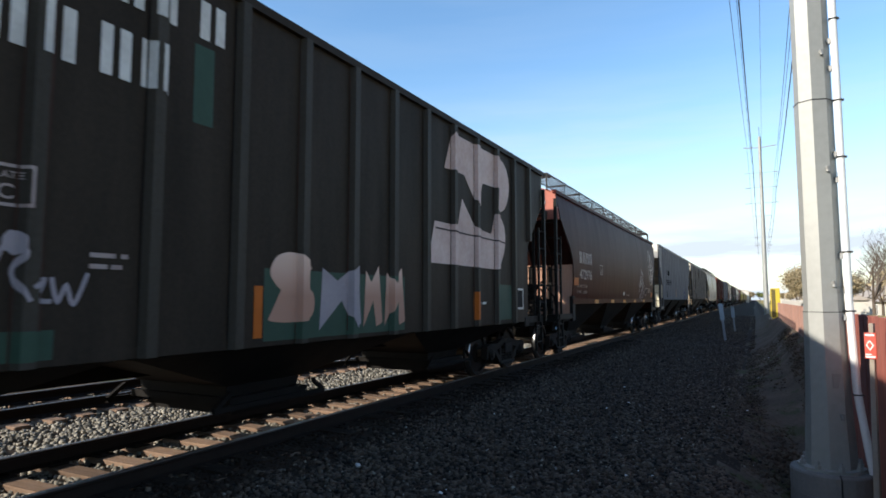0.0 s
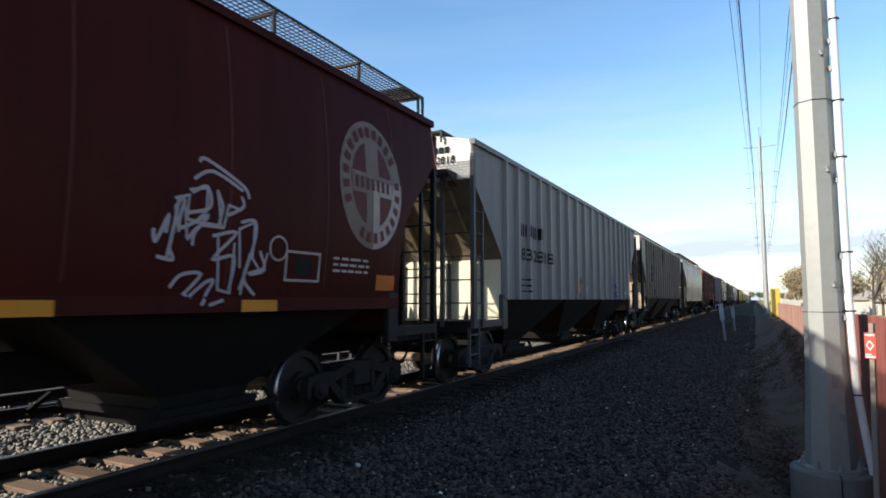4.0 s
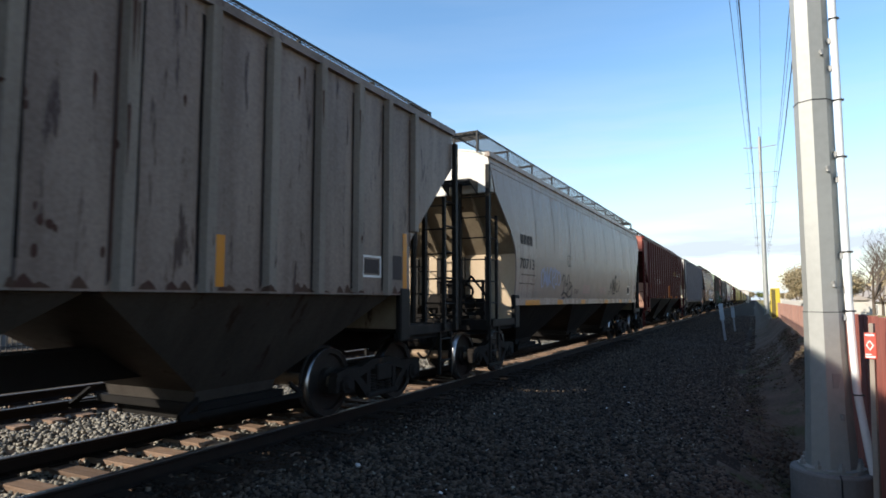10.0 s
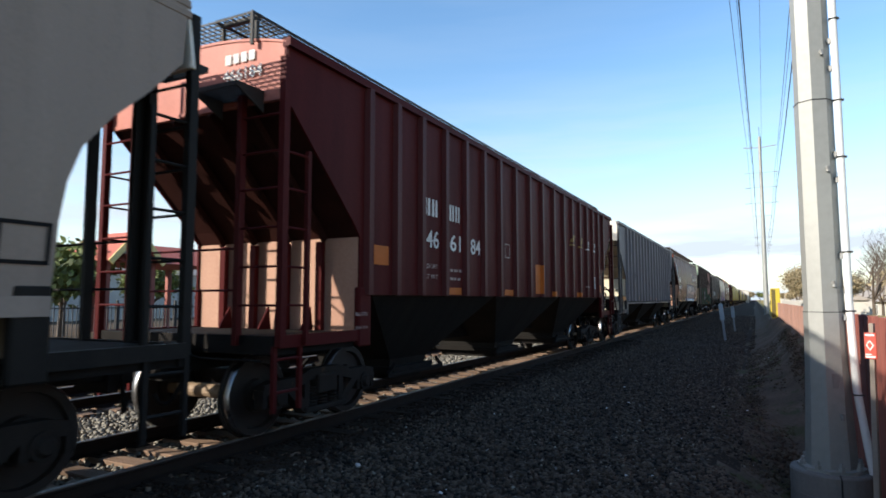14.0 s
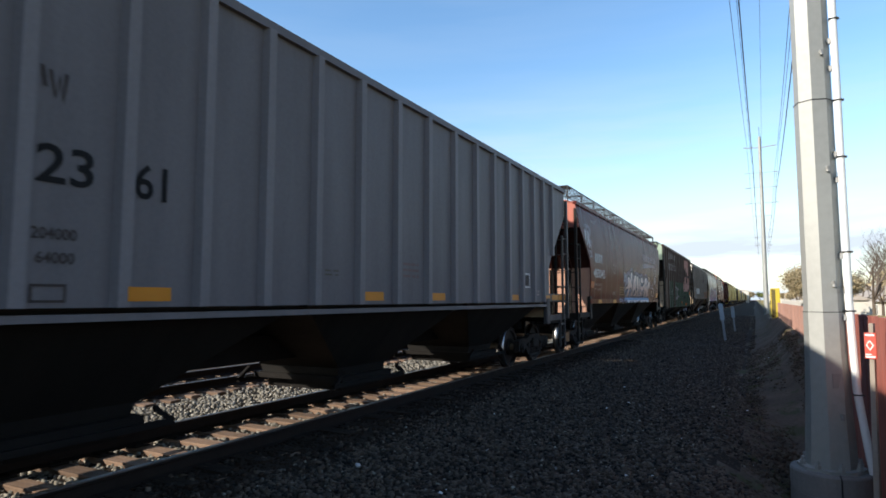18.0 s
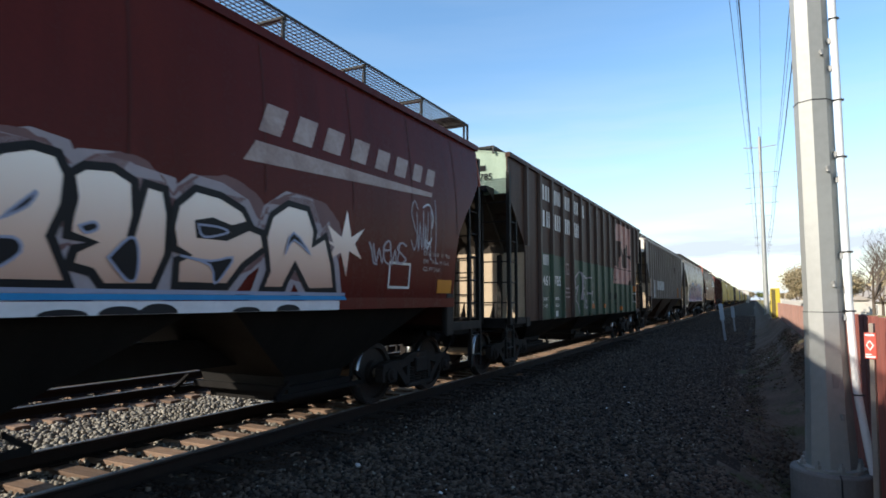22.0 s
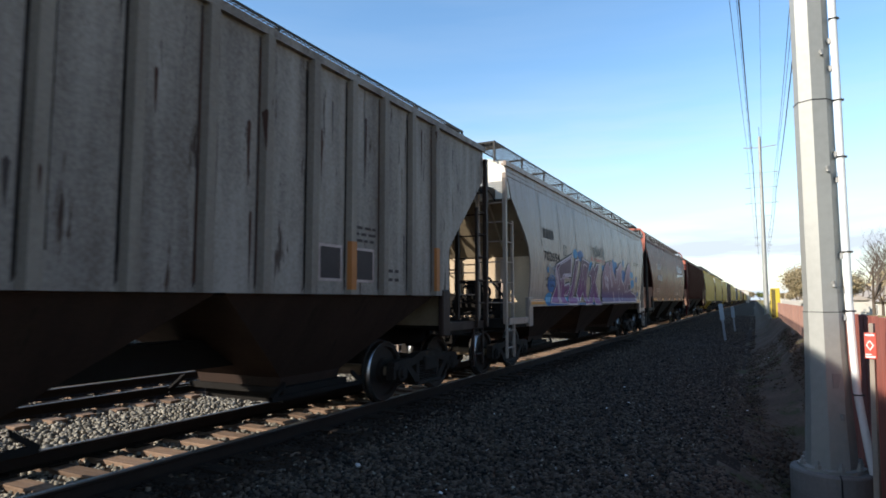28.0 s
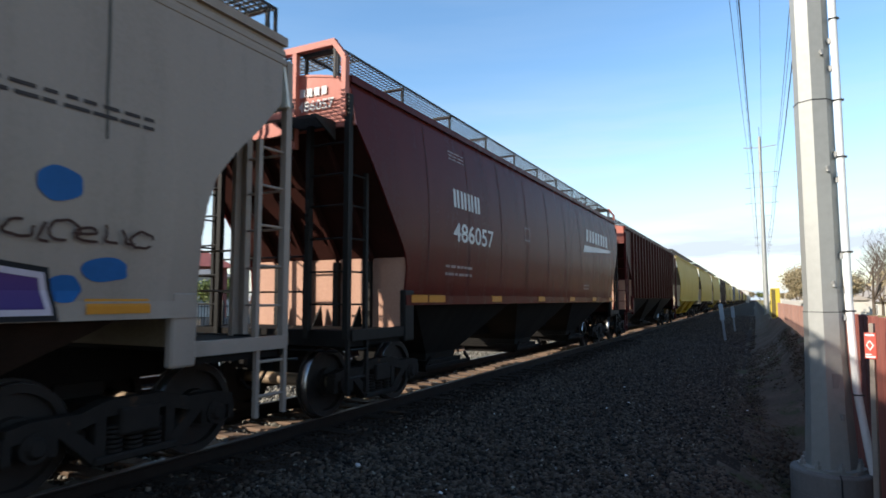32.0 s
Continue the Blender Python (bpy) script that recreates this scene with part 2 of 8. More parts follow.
def part(name, shape, material, parent=None, label="", at=None, key=None, smooth=False):
    """Links one mesh as a part of parent; shape is a Shell, or a function that gives one, kept under key for repeats."""
    if key is not None and key in STORE:
        me = STORE[key]
    else:
        me = (shape() if callable(shape) else shape).mesh(name, smooth)
        me.materials.append(None)
        if key is not None:
            STORE[key] = me
    ob = new(name, me)
    ob.material_slots[0].link = "OBJECT"
    ob.material_slots[0].material = material
    if parent is not None:
        ob.parent = parent
    if at is not None:
        ob.matrix_basis = at
    if label:
        tagged(ob, label)
    return ob


def thing(name, m, label, category, group="", kind=""):
    return tagged_at(new(name), m, label, category, group, kind)


def tagged_at(ob, m, label, category, group="", kind=""):
    ob.matrix_basis = m
    return tagged(ob, label, category, group, kind)


# ---- ground and tracks ----
TRACK_X, TRACK2_X = -6.18, -10.70
GAUGE = 0.755
TRAIN_SPEED = 6.18
LINE_Y = -2.59


def ground_height(x):
    """Height across the line: ballast bed, shoulder, ditch, strip by the fence."""
    pts = [(-400, 0.0), (-17.5, 0.0), (-15.2, -0.55), (-13.0, -0.24), (-5.45, -0.25), (-5.32, -0.18), (-4.85, -0.178), (-4.3, -0.25), (-3.3, -0.36), (-0.5, -0.42), (0.2, -0.78), (0.6, -0.92), (1.05, -0.72), (1.6, -0.6), (4, -0.55), (400, -0.6)]
    for (a, za), (b, zb) in zip(pts, pts[1:]):
        if x <= b:
            k = (x - a) / (b - a)
            return za + (zb - za) * k
    return -0.6


def build_ground():
    xs = [-900, -300, -120, -60, -40, -28, -20, -17] + list(np.arange(-15.5, 4.01, 0.25)) + [6, 9, 14, 22, 40, 80, 200, 900]
    ys = [-300, -80, -20] + list(np.arange(-6, 30, 0.5)) + list(np.arange(30, 80, 2.5)) + [90, 110, 150, 220, 350, 600, 1200, 2500]
    s = Shell()
    nx = len(xs)
    for y in ys:
        for x in xs:
            z = ground_height(x)
            if -0.4 < x < 9 and y > 9:
                k = min(1.0, (y - 9) / 11)
                k = k * k * (3 - 2 * k) * (1.0 - 0.45 * min(1.0, max(0.0, (y - 42) / 20)))
                z += 1.3 * k * min(1.0, (x + 0.4) / 1.3) * min(1.0, (9 - x) / 3) + 0.05 * noise.noise((x * 1.5, y * 0.6, 8))
            if -0.6 < x < 1.2:
                z += 0.07 * noise.noise((x * 1.3, y * 0.9, 0)) + 0.03 * noise.noise((x * 4, y * 3, 2))
            elif -13 < x <= -0.6:
                z += 0.015 * noise.noise((x * 2, y * 2, 5))
            s.v.append((x, y, z))
    for j in range(len(ys) - 1):
        for i in range(nx - 1):
            a = j * nx + i
            s.f.append((a, a + 1, a + nx + 1, a + nx))
    me = bpy.data.meshes.new("ground")
    me.from_pydata(s.v, [], s.f)
    me.materials.append(M["dirt"])
    me.materials.append(M["ballast"])
    me.materials.append(M["straw"])
    me.materials.append(M["oily_dirt"])
    for p in me.polygons:
        cx = p.center.x
        edge = -0.35 + 0.55 * noise.noise((0.0, p.center.y * 0.7, 3.0))
        p.material_index = 3 if -5.5 < cx < -4.55 else 1 if -13.3 < cx < edge else 2 if cx > 1.25 else 0
        p.use_smooth = True
    ob = new("ground", me)
    tagged(ob, "dark crushed-stone ballast bed beside a dry dirt ditch", "ground", kind="structure")


def scatter_stones(name, material, label, count, x0, x1, y0, y1, size, seed, lift=0.0, keep=None):
    rng = np.random.default_rng(seed)
    # nearer stones denser
    u = rng.random(count)
    y = y0 + (y1 - y0) * u ** 1.6
    x = rng.uniform(x0, x1, count)
    if keep is not None:
        ok = keep(x, y)
        x, y = x[ok], y[ok]
    n = len(x)
    gz = np.interp(x, [-15.2, -13.0, -5.45, -5.32, -4.85, -4.3, -3.3, -0.5, 0.2, 0.6, 1.05, 1.6, 4], [-0.55, -0.24, -0.25, -0.18, -0.178, -0.25, -0.36, -0.42, -0.78, -0.92, -0.72, -0.6, -0.55])
    kb = np.clip((y - 9) / 11, 0, 1)
    kb = kb * kb * (3 - 2 * kb) * (1 - 0.45 * np.clip((y - 42) / 20, 0, 1))
    gz = gz + np.where((x > -0.4) & (y > 9), 1.3 * kb * np.clip((x + 0.4) / 1.3, 0, 1), 0.0)
    base = np.array([(-1, -1, -1), (1, -1, -1), (1, 1, -1), (-1, 1, -1), (-1, -1, 1), (1, -1, 1), (1, 1, 1), (-1, 1, 1)], float) * 0.62
    r = size * (0.55 + 0.9 * rng.random((n, 1, 1)))
    v = base[None] * (0.65 + 0.7 * rng.random((n, 8, 3))) * r * (0.7 + 0.6 * rng.random((n, 1, 3)))
    a = rng.uniform(0, 6.28, n)
    b = rng.uniform(-0.6, 0.6, n)
    ca, sa, cb, sb = np.cos(a), np.sin(a), np.cos(b), np.sin(b)
    rx = np.stack([v[:, :, 0], v[:, :, 1] * cb[:, None] - v[:, :, 2] * sb[:, None], v[:, :, 1] * sb[:, None] + v[:, :, 2] * cb[:, None]], 2)
    w = np.stack([rx[:, :, 0] * ca[:, None] - rx[:, :, 1] * sa[:, None], rx[:, :, 0] * sa[:, None] + rx[:, :, 1] * ca[:, None], rx[:, :, 2]], 2)
    w += np.stack([x, y, gz + lift + size * 0.25 * rng.random(n)], 1)[:, None, :]
    quads = np.array([(3, 2, 1, 0), (4, 5, 6, 7), (0, 1, 5, 4), (1, 2, 6, 5), (2, 3, 7, 6), (3, 0, 4, 7)])
    f = (quads[None] + (np.arange(n) * 8)[:, None, None]).reshape(-1, 4)
    me = bpy.data.meshes.new(name)
    me.vertices.add(n * 8)
    me.vertices.foreach_set("co", w.reshape(-1))
    me.loops.add(len(f) * 4)
    me.loops.foreach_set("vertex_index", f.reshape(-1).astype(np.int32))
    me.polygons.add(len(f))
    me.polygons.foreach_set("loop_start", (np.arange(len(f)) * 4).astype(np.int32))
    me.update(calc_edges=True)
    me.validate()
    me.materials.append(material)
    return tagged(new(name, me), label, "ballast stones", kind="stuff")


RAIL_PROFILE = [(-0.075, -0.178), (0.075, -0.178), (0.075, -0.166), (0.012, -0.145), (0.010, -0.045), (0.036, -0.034), (0.036, -0.010), (-0.036, -0.010), (-0.036, -0.034), (-0.010, -0.045), (-0.012, -0.145), (-0.075, -0.166)]
HEAD_PROFILE = [(-0.037, -0.012), (0.037, -0.012), (0.036, -0.004), (0.028, 0.0), (-0.028, 0.0), (-0.036, -0.004)]


def build_track(name, cx, label, y0, y1, far):
    tr = thing(name, pose(cx, 0, 0), label, "railway track", kind="structure")
    for side in (-1, 1):
        s = Shell()
        s.prism([(u + side * GAUGE, v) for u, v in RAIL_PROFILE], "y", -60, far)
        r = part("rail", s, M["rail"], tr)
        h = Shell()
        h.prism([(u + side * GAUGE, v) for u, v in HEAD_PROFILE], "y", -60, far)
        part("rail_head", h, M["railhead"], r, "polished steel running surface")

    def one_tie():
        s = Shell()
        s.box(-1.3, 1.3, -0.115, 0.115, -0.36, -0.185, 0.012)
        return s

    def plate():
        s = Shell()
        s.box(-0.18, 0.18, -0.1, 0.1, -0.186, -0.172)
        for sx in (-0.11, 0.11):
            for sy in (-0.05, 0.05):
                s.box(sx - 0.018, sx + 0.018, sy - 0.012, sy + 0.012, -0.175, -0.150)
        return s
    rnd = random.Random(int(cx * 10))
    y = y0
    count = 0
    while y < y1:
        t = part("tie", one_tie, M["tie"], tr, at=pose(rnd.uniform(-0.06, 0.06), y, rnd.uniform(-0.008, 0.006), 0, rnd.uniform(-0.3, 0.3), rnd.uniform(-1.2, 1.2)), key="tie")
        if count < 60:
            for side in (-1, 1):
                part("tie_plate", plate, M["rail"], t, at=pose(side * GAUGE, 0, 0.004), key="tie_plate")
        y += 0.515 + rnd.uniform(-0.025, 0.025)
        count += 1
    s = Shell()
    while y < far * 0.6:
        s.box(-1.3, 1.3, y - 0.115, y + 0.115, -0.36, -0.185)
        y += 0.515
    tagged(part("far_ties", s, M["tie"], tr), kind="stuff")
    return tr


# ---- freight cars ----
def end_inset(spec, z):
    """How far the side plate's end stands back from its top corner, at height z."""
    prof = spec["edge"]
    for (za, a), (zb, b) in zip(prof, prof[1:]):
        if z >= zb:
            return a + (b - a) * (za - z) / (za - zb)
    return prof[-1][1]


def half_width(spec, z):
    if spec["kind"] == "rib":
        return 1.525
    e, b = spec["eave"], spec["bottom"]
    k = (z - b) / (e - b)
    return 1.50 + 0.40 * k * (1 - k) + 0.02 * (1 - k) - 0.09 * k * k


EDGE_RIB = [(4.60, 0.0), (3.90, 0.03), (2.62, 1.36), (2.45, 1.50), (1.0, 1.50)]
EDGE_SHORT = [(4.60, 0.0), (3.90, 0.03), (2.88, 1.05), (2.70, 1.10), (1.0, 1.10)]
EDGE_CURVE = [(4.70, 0.0), (3.80, 0.16), (3.41, 0.52), (3.1, 0.85), (2.79, 1.10), (2.5, 1.20), (2.2, 1.24), (1.0, 1.25)]
EDGE_TRAP = [(4.70, 0.0), (3.95, 0.05), (2.95, 0.75), (2.3, 1.25), (2.1, 1.32), (1.0, 1.32)]


def side_shell(spec, sgn):
    """The flat or curved side plate, with its cut-back ends."""
    L, zb, zt = spec["L"], spec["bottom"], spec["eave"]
    zs = sorted(set([zb, zt] + [z for z, _ in spec["edge"] if zb < z < zt] + (list(np.linspace(zb, zt, 15)) if spec["kind"] != "rib" else [])))
    rows = []
    for z in zs:
        a = end_inset(spec, z)
        ys = [-L / 2 + a] + [k * L / 10 for k in range(-3, 4)] + [L / 2 - a]
        w = half_width(spec, z)
        rows.append([(sgn * w, y, z) for y in ys])
    s = Shell()
    s.sheet(rows, (-sgn * 0.03, 0, 0))
    return s


def rib_shell(spec, sgn, y):
    L, zb, zt = spec["L"], spec["bottom"], spec["eave"]
    zlow = zb
    for i in range(60):
        z = zb + (zt - zb) * i / 59
        if -L / 2 + end_inset(spec, z) < y - 0.06 and y + 0.06 < L / 2 - end_inset(spec, z):
            zlow = z
            break
    s = Shell()
    w, d = spec.get("rib_w", 0.17), spec.get("rib_d", 0.075)
    x0 = 1.525 * sgn
    ring = lambda z: [(x0, y - w / 2, z), (x0 + sgn * d, y - w / 2 + 0.03, z), (x0 + sgn * d, y + w / 2 - 0.03, z), (x0, y + w / 2, z)]
    s.loft([ring(zlow), ring(zt - 0.06)])
    return s


def rib_places(spec):
    n, L = spec["ribs"], spec["L"]
    if "rib_at" in spec:
        return [u - L / 2 for u in spec["rib_at"]]
    if "rib_from" in spec:
        return [-L / 2 + spec["rib_from"] + spec["rib_step"] * i for i in range(n)]
    return [-L / 2 + 1.52 + (L - 3.04) * i / (n - 1) for i in range(n)]


def roof_shell(spec):
    L, zt = spec["L"], spec["eave"]
    w = half_width(spec, zt)
    rise = spec.get("rise", 0.20)
    rows = []
    for y in (-L / 2, -L / 6, L / 6, L / 2):
        rows.append([(w * k, y, zt + rise * (1 - abs(k) ** 2.2)) for k in [i / 8 for i in range(-8, 9)]])
    s = Shell()
    s.sheet(rows, (0, 0, -0.03))
    return s


def end_shell(spec, e):
    """Upper end sheet between roof and slope sheet."""
    L, zt = spec["L"], spec["eave"]
    rise = spec.get("rise", 0.20)
    w = half_width(spec, zt)
    low = spec["edge"][1][0]
    poly = [(-half_width(spec, low), low), (half_width(spec, low), low)] + [(w * k, zt + rise * (1 - abs(k) ** 2.2) - 0.012) for k in [i / 8 for i in range(8, -9, -1)]]
    s = Shell()
    y = e * (L / 2 - 0.004)
    s.prism(poly, "y", y - e * 0.05, y - e * 0.012)
    # rolled lower lip
    wl = half_width(spec, low) - 0.02
    s.bar((-wl, y - e * 0.03, low + 0.02), (wl, y - e * 0.03, low + 0.02), 0.06, 0.05)
    return s


def slope_line(spec):
    """Heights and set-backs of the straight slope sheet and the bulkhead under it."""
    if spec["edge"] is EDGE_CURVE:
        return [(3.80, 0.20), (2.62, 1.26), (1.0, 1.26)]
    if spec["edge"] is EDGE_TRAP:
        return [(3.95, 0.05), (2.25, 1.31), (1.0, 1.32)]
    return spec["edge"][1:]


def slope_shell(spec, e, low=False):
    """Inclined floor plate under the end, or the upright bulkhead below it."""
    L = spec["L"]
    rows = []
    prof = slope_line(spec)
    prof = prof[-2:] if low else prof[:-1]
    for z, a in prof:
        z = max(z, 1.18)
        w = half_width(spec, max(z, spec["bottom"])) - 0.035
        y = e * (L / 2 - a - 0.03)
        rows.append([(w * k, y, z) for k in (-1, -0.5, 0, 0.5, 1)])
    s = Shell()
    s.sheet(rows, (0, -e * 0.03, -0.01))
    return s


def slope_stiffener(spec, e, x):
    L = spec["L"]
    s = Shell()
    pts = [Vector((x, e * (L / 2 - a + 0.015), z - 0.03)) for z, a in slope_line(spec)[:-1]]
    for p, q in zip(pts, pts[1:]):
        s.bar(p, q, 0.05, 0.09)
    return s


def bulkhead_post(spec, e, x):
    L = spec["L"]
    s = Shell()
    a = spec["edge"][-1][1]
    y = e * (L / 2 - a)
    s.box(x - 0.05, x + 0.05, min(y, y + e * 0.08), max(y, y + e * 0.08), 1.2, slope_line(spec)[-2][0] - 0.05)
    return s


def gusset(spec, e, x):
    """Upright triangular plate on the end platform."""
    L = spec["L"]
    a = spec["edge"][-1][1]
    y0, y1 = e * (L / 2 - a), e * (L / 2 - a + 0.26)
    s = Shell()
    s.prism([(y0, 1.2), (y1, 1.2), (y0 + e * 0.05, 1.52)], "x", x - 0.012, x + 0.012)
    return s


def bay_shell(y, length, ztop, w):
    s = Shell()
    def ring(z, hw, hl):
        return [(-hw, y - hl, z), (hw, y - hl, z), (hw, y + hl, z), (-hw, y + hl, z)]
    s.loft([ring(ztop + 0.25, w, length / 2), ring(ztop - 0.02, w - 0.02, length / 2 - 0.08), ring(0.62, 0.75, 0.62), ring(0.50, 0.72, 0.60)])
    return s


def gate_shell(y):
    """Sliding outlet gate in its stepped frame."""
    s = Shell()
    ring = lambda z, a, b: [(-a, y - b, z), (a, y - b, z), (a, y + b, z), (-a, y + b, z)]
    s.loft([ring(0.50, 0.85, 0.66), ring(0.42, 0.85, 0.66), ring(0.418, 0.70, 0.5), ring(0.28, 0.70, 0.5)])
    return s


def gate_rack(y, sg):
    """Operating bar beside the outlet gate, bent up to the bay at its ends."""
    s = Shell()
    x = sg * 0.9
    r = lambda yy, zz: [(x - 0.025, yy, zz - 0.03), (x + 0.025, yy, zz - 0.03), (x + 0.025, yy, zz + 0.03), (x - 0.025, yy, zz + 0.03)]
    s.loft([r(y - 0.72, 0.56), r(y - 0.95, 0.40), r(y + 0.95, 0.40), r(y + 0.72, 0.56)])
    return s


def deck_shell(L, e, a):
    """End platform plate."""
    s = Shell()
    y0, y1 = sorted((e * (L / 2 - a), e * (L / 2 - 0.05)))
    s.box(-1.45, 1.45, y0, y1, 1.12, 1.20)
    return s


def end_sill(L, e):
    s = Shell()
    y0, y1 = sorted((e * (L / 2 - 0.05), e * (L / 2 + 0.05)))
    s.box(-1.48, 1.48, y0, y1, 1.00, 1.215, 0.01)
    return s


def platform_beam(L, e, a, x):
    s = Shell()
    y0, y1 = sorted((e * (L / 2 - a), e * (L / 2 - 0.05)))
    s.box(x - 0.05, x + 0.05, y0, y1, 1.0, 1.118)
    return s


def center_sill(L):
    s = Shell()
    s.box(-0.2, 0.2, -L / 2 - 0.25, L / 2 + 0.25, 0.78, 1.12)
    return s


def coupler_shell(e, L, reach):
    s = Shell()
    y0, y1 = e * (L / 2 + 0.1), e * reach
    s.bar((0, y0, 0.86), (0, y1 - e * 0.18, 0.86), 0.16, 0.18)
    s.box(-0.17, 0.17, min(y1 - e * 0.3, y1 + e * 0.03), max(y1 - e * 0.3, y1 + e * 0.03), 0.72, 1.0, 0.04)
    s.box(-0.28, 0.28, min(y0, y0 + e * 0.12), max(y0, y0 + e * 0.12), 0.66, 1.10)
    # air hose
    pts = [(0.35, y0 + e * 0.1, 0.85)] + [(0.35 - 0.28 * k, y0 + e * (0.1 + (abs(y1 - y0) - 0.1) * k), 0.85 - 0.42 * math.sin(math.pi * min(1, k * 0.75))) for k in (0.2, 0.4, 0.6, 0.8, 1.0)]
    s.pipe(pts, 0.025)
    # uncoupling lever
    s.pipe([(1.4, y0 + e * 0.05, 0.95), (0.5, y0 + e * 0.08, 0.95), (0.2, y0 + e * 0.18, 1.05)], 0.014)
    return s


def arc(cx, cz, r, a0, a1, n):
    return [(cx + r * math.cos(a0 + (a1 - a0) * i / n), cz + r * math.sin(a0 + (a1 - a0) * i / n)) for i in range(n + 1)]


def side_frame():
    """Cast truck side frame: arched top chord, sloping lower arms, columns and jaws over the bearings."""
    s = Shell()
    x0, x1 = 0.99, 1.13
    top = [(-1.12, 0.50), (-1.12, 0.62), (-0.95, 0.66), (-0.55, 0.66), (-0.30, 0.74), (0.30, 0.74), (0.55, 0.66), (0.95, 0.66), (1.12, 0.62), (1.12, 0.50), (0.95, 0.52), (0.55, 0.53), (0.30, 0.60), (-0.30, 0.60), (-0.55, 0.53), (-0.95, 0.52)]
    n = len(top)
    s.loft([[(x0, u, v) for u, v in top], [(x1, u, v) for u, v in top]], caps=False)
    for x in (x0, x1):
        strip_top = top[1:9]
        strip_low = [top[0], top[15], top[14], top[13], top[12], top[11], top[10], top[9]]
        for a, b, c, d in zip(strip_top, strip_top[1:], strip_low[1:], strip_low):
            s.face([(x, *a), (x, *b), (x, *c), (x, *d)])
    for sg in (-1, 1):
        # lower arm
        s.loft([[(x0, sg * 0.78, 0.56), (x1, sg * 0.78, 0.56), (x1, sg * 0.62, 0.56), (x0, sg * 0.62, 0.56)],
                [(x0, sg * 0.42, 0.22), (x1, sg * 0.42, 0.22), (x1, sg * 0.32, 0.30), (x0, sg * 0.32, 0.30)]])
        # column
        s.box(x0 + 0.01, x1 - 0.01, min(sg * 0.30, sg * 0.40), max(sg * 0.30, sg * 0.40), 0.25, 0.62)
        # jaws
        for k in (0.72, 1.07):
            s.box(x0, x1, min(sg * k, sg * (k + 0.07)), max(sg * k, sg * (k + 0.07)), 0.36, 0.56)
    s.box(x0 - 0.03, x1 + 0.03, -0.42, 0.42, 0.20, 0.27, 0.015)
    return s


def spring_nest():
    s = Shell()
    for dy in (-0.2, 0.0, 0.2):
        for k in range(6):
            z = 0.28 + k * 0.042
            s.rod((1.06, dy, z), (1.06, dy, z + 0.024), 0.085, 10)
    return s


def bearing_cap():
    s = Shell()
    s.rod((0.95, 0, 0.457), (1.15, 0, 0.457), 0.125, 12)
    s.rod((1.15, 0, 0.457), (1.19, 0, 0.457), 0.09, 12, 0.06)
    s.box(0.96, 1.13, -0.15, 0.15, 0.52, 0.60)
    return s


def bolster():
    s = Shell()
    s.box(-1.18, 1.18, -0.2, 0.2, 0.42, 0.66, 0.02)
    s.box(-0.25, 0.25, -0.25, 0.25, 0.66, 0.80)
    for sy in (-0.62, 0.62):
        s.bar((-0.9, sy, 0.45), (0.9, sy, 0.45), 0.09, 0.14)
    return s


WHEEL_R = 0.472


def wheel_shell(sg):
    """Wheel turned about the axle: hub, dished plate, rim and flange."""
    prof = [(0.62, 0.12), (0.62, 0.19), (0.70, 0.20), (0.735, 0.38), (0.69, 0.40), (0.69, 0.502), (0.715, 0.502), (0.725, WHEEL_R), (0.83, WHEEL_R - 0.006), (0.83, 0.39), (0.775, 0.38), (0.775, 0.2), (0.84, 0.19), (0.84, 0.10)]
    n = 40
    s = Shell()
    rings = []
    for i in range(n):
        a = 2 * math.pi * i / n
        rings.append([(sg * x, r * math.cos(a), r * math.sin(a)) for x, r in prof])
    rings.append(rings[0])
    s.loft(rings, caps=False, closed=False)
    return s


def tread_shell(sg):
    n = 40
    s = Shell()
    rings = []
    for i in range(n + 1):
        a = 2 * math.pi * i / n
        rings.append([(sg * x, r * math.cos(a), r * math.sin(a)) for x, r in ((0.724, WHEEL_R + 0.0025), (0.829, WHEEL_R - 0.0035), (0.829, WHEEL_R - 0.016), (0.724, WHEEL_R - 0.01))])
    s.loft(rings, caps=False, closed=True)
    return s


def axle_shell():
    s = Shell()
    s.rod((-0.95, 0, 0), (0.95, 0, 0), 0.075, 14)
    s.rod((-0.5, 0, 0), (0.5, 0, 0), 0.088, 14)
    return s


WHEELSETS = []


def far_truck():
    s = side_frame()
    for sg in (1, -1):
        for dy in (-0.9, 0.9):
            s.rod((sg * 0.70, dy, WHEEL_R), (sg * 0.83, dy, WHEEL_R), WHEEL_R, 16)
    return s


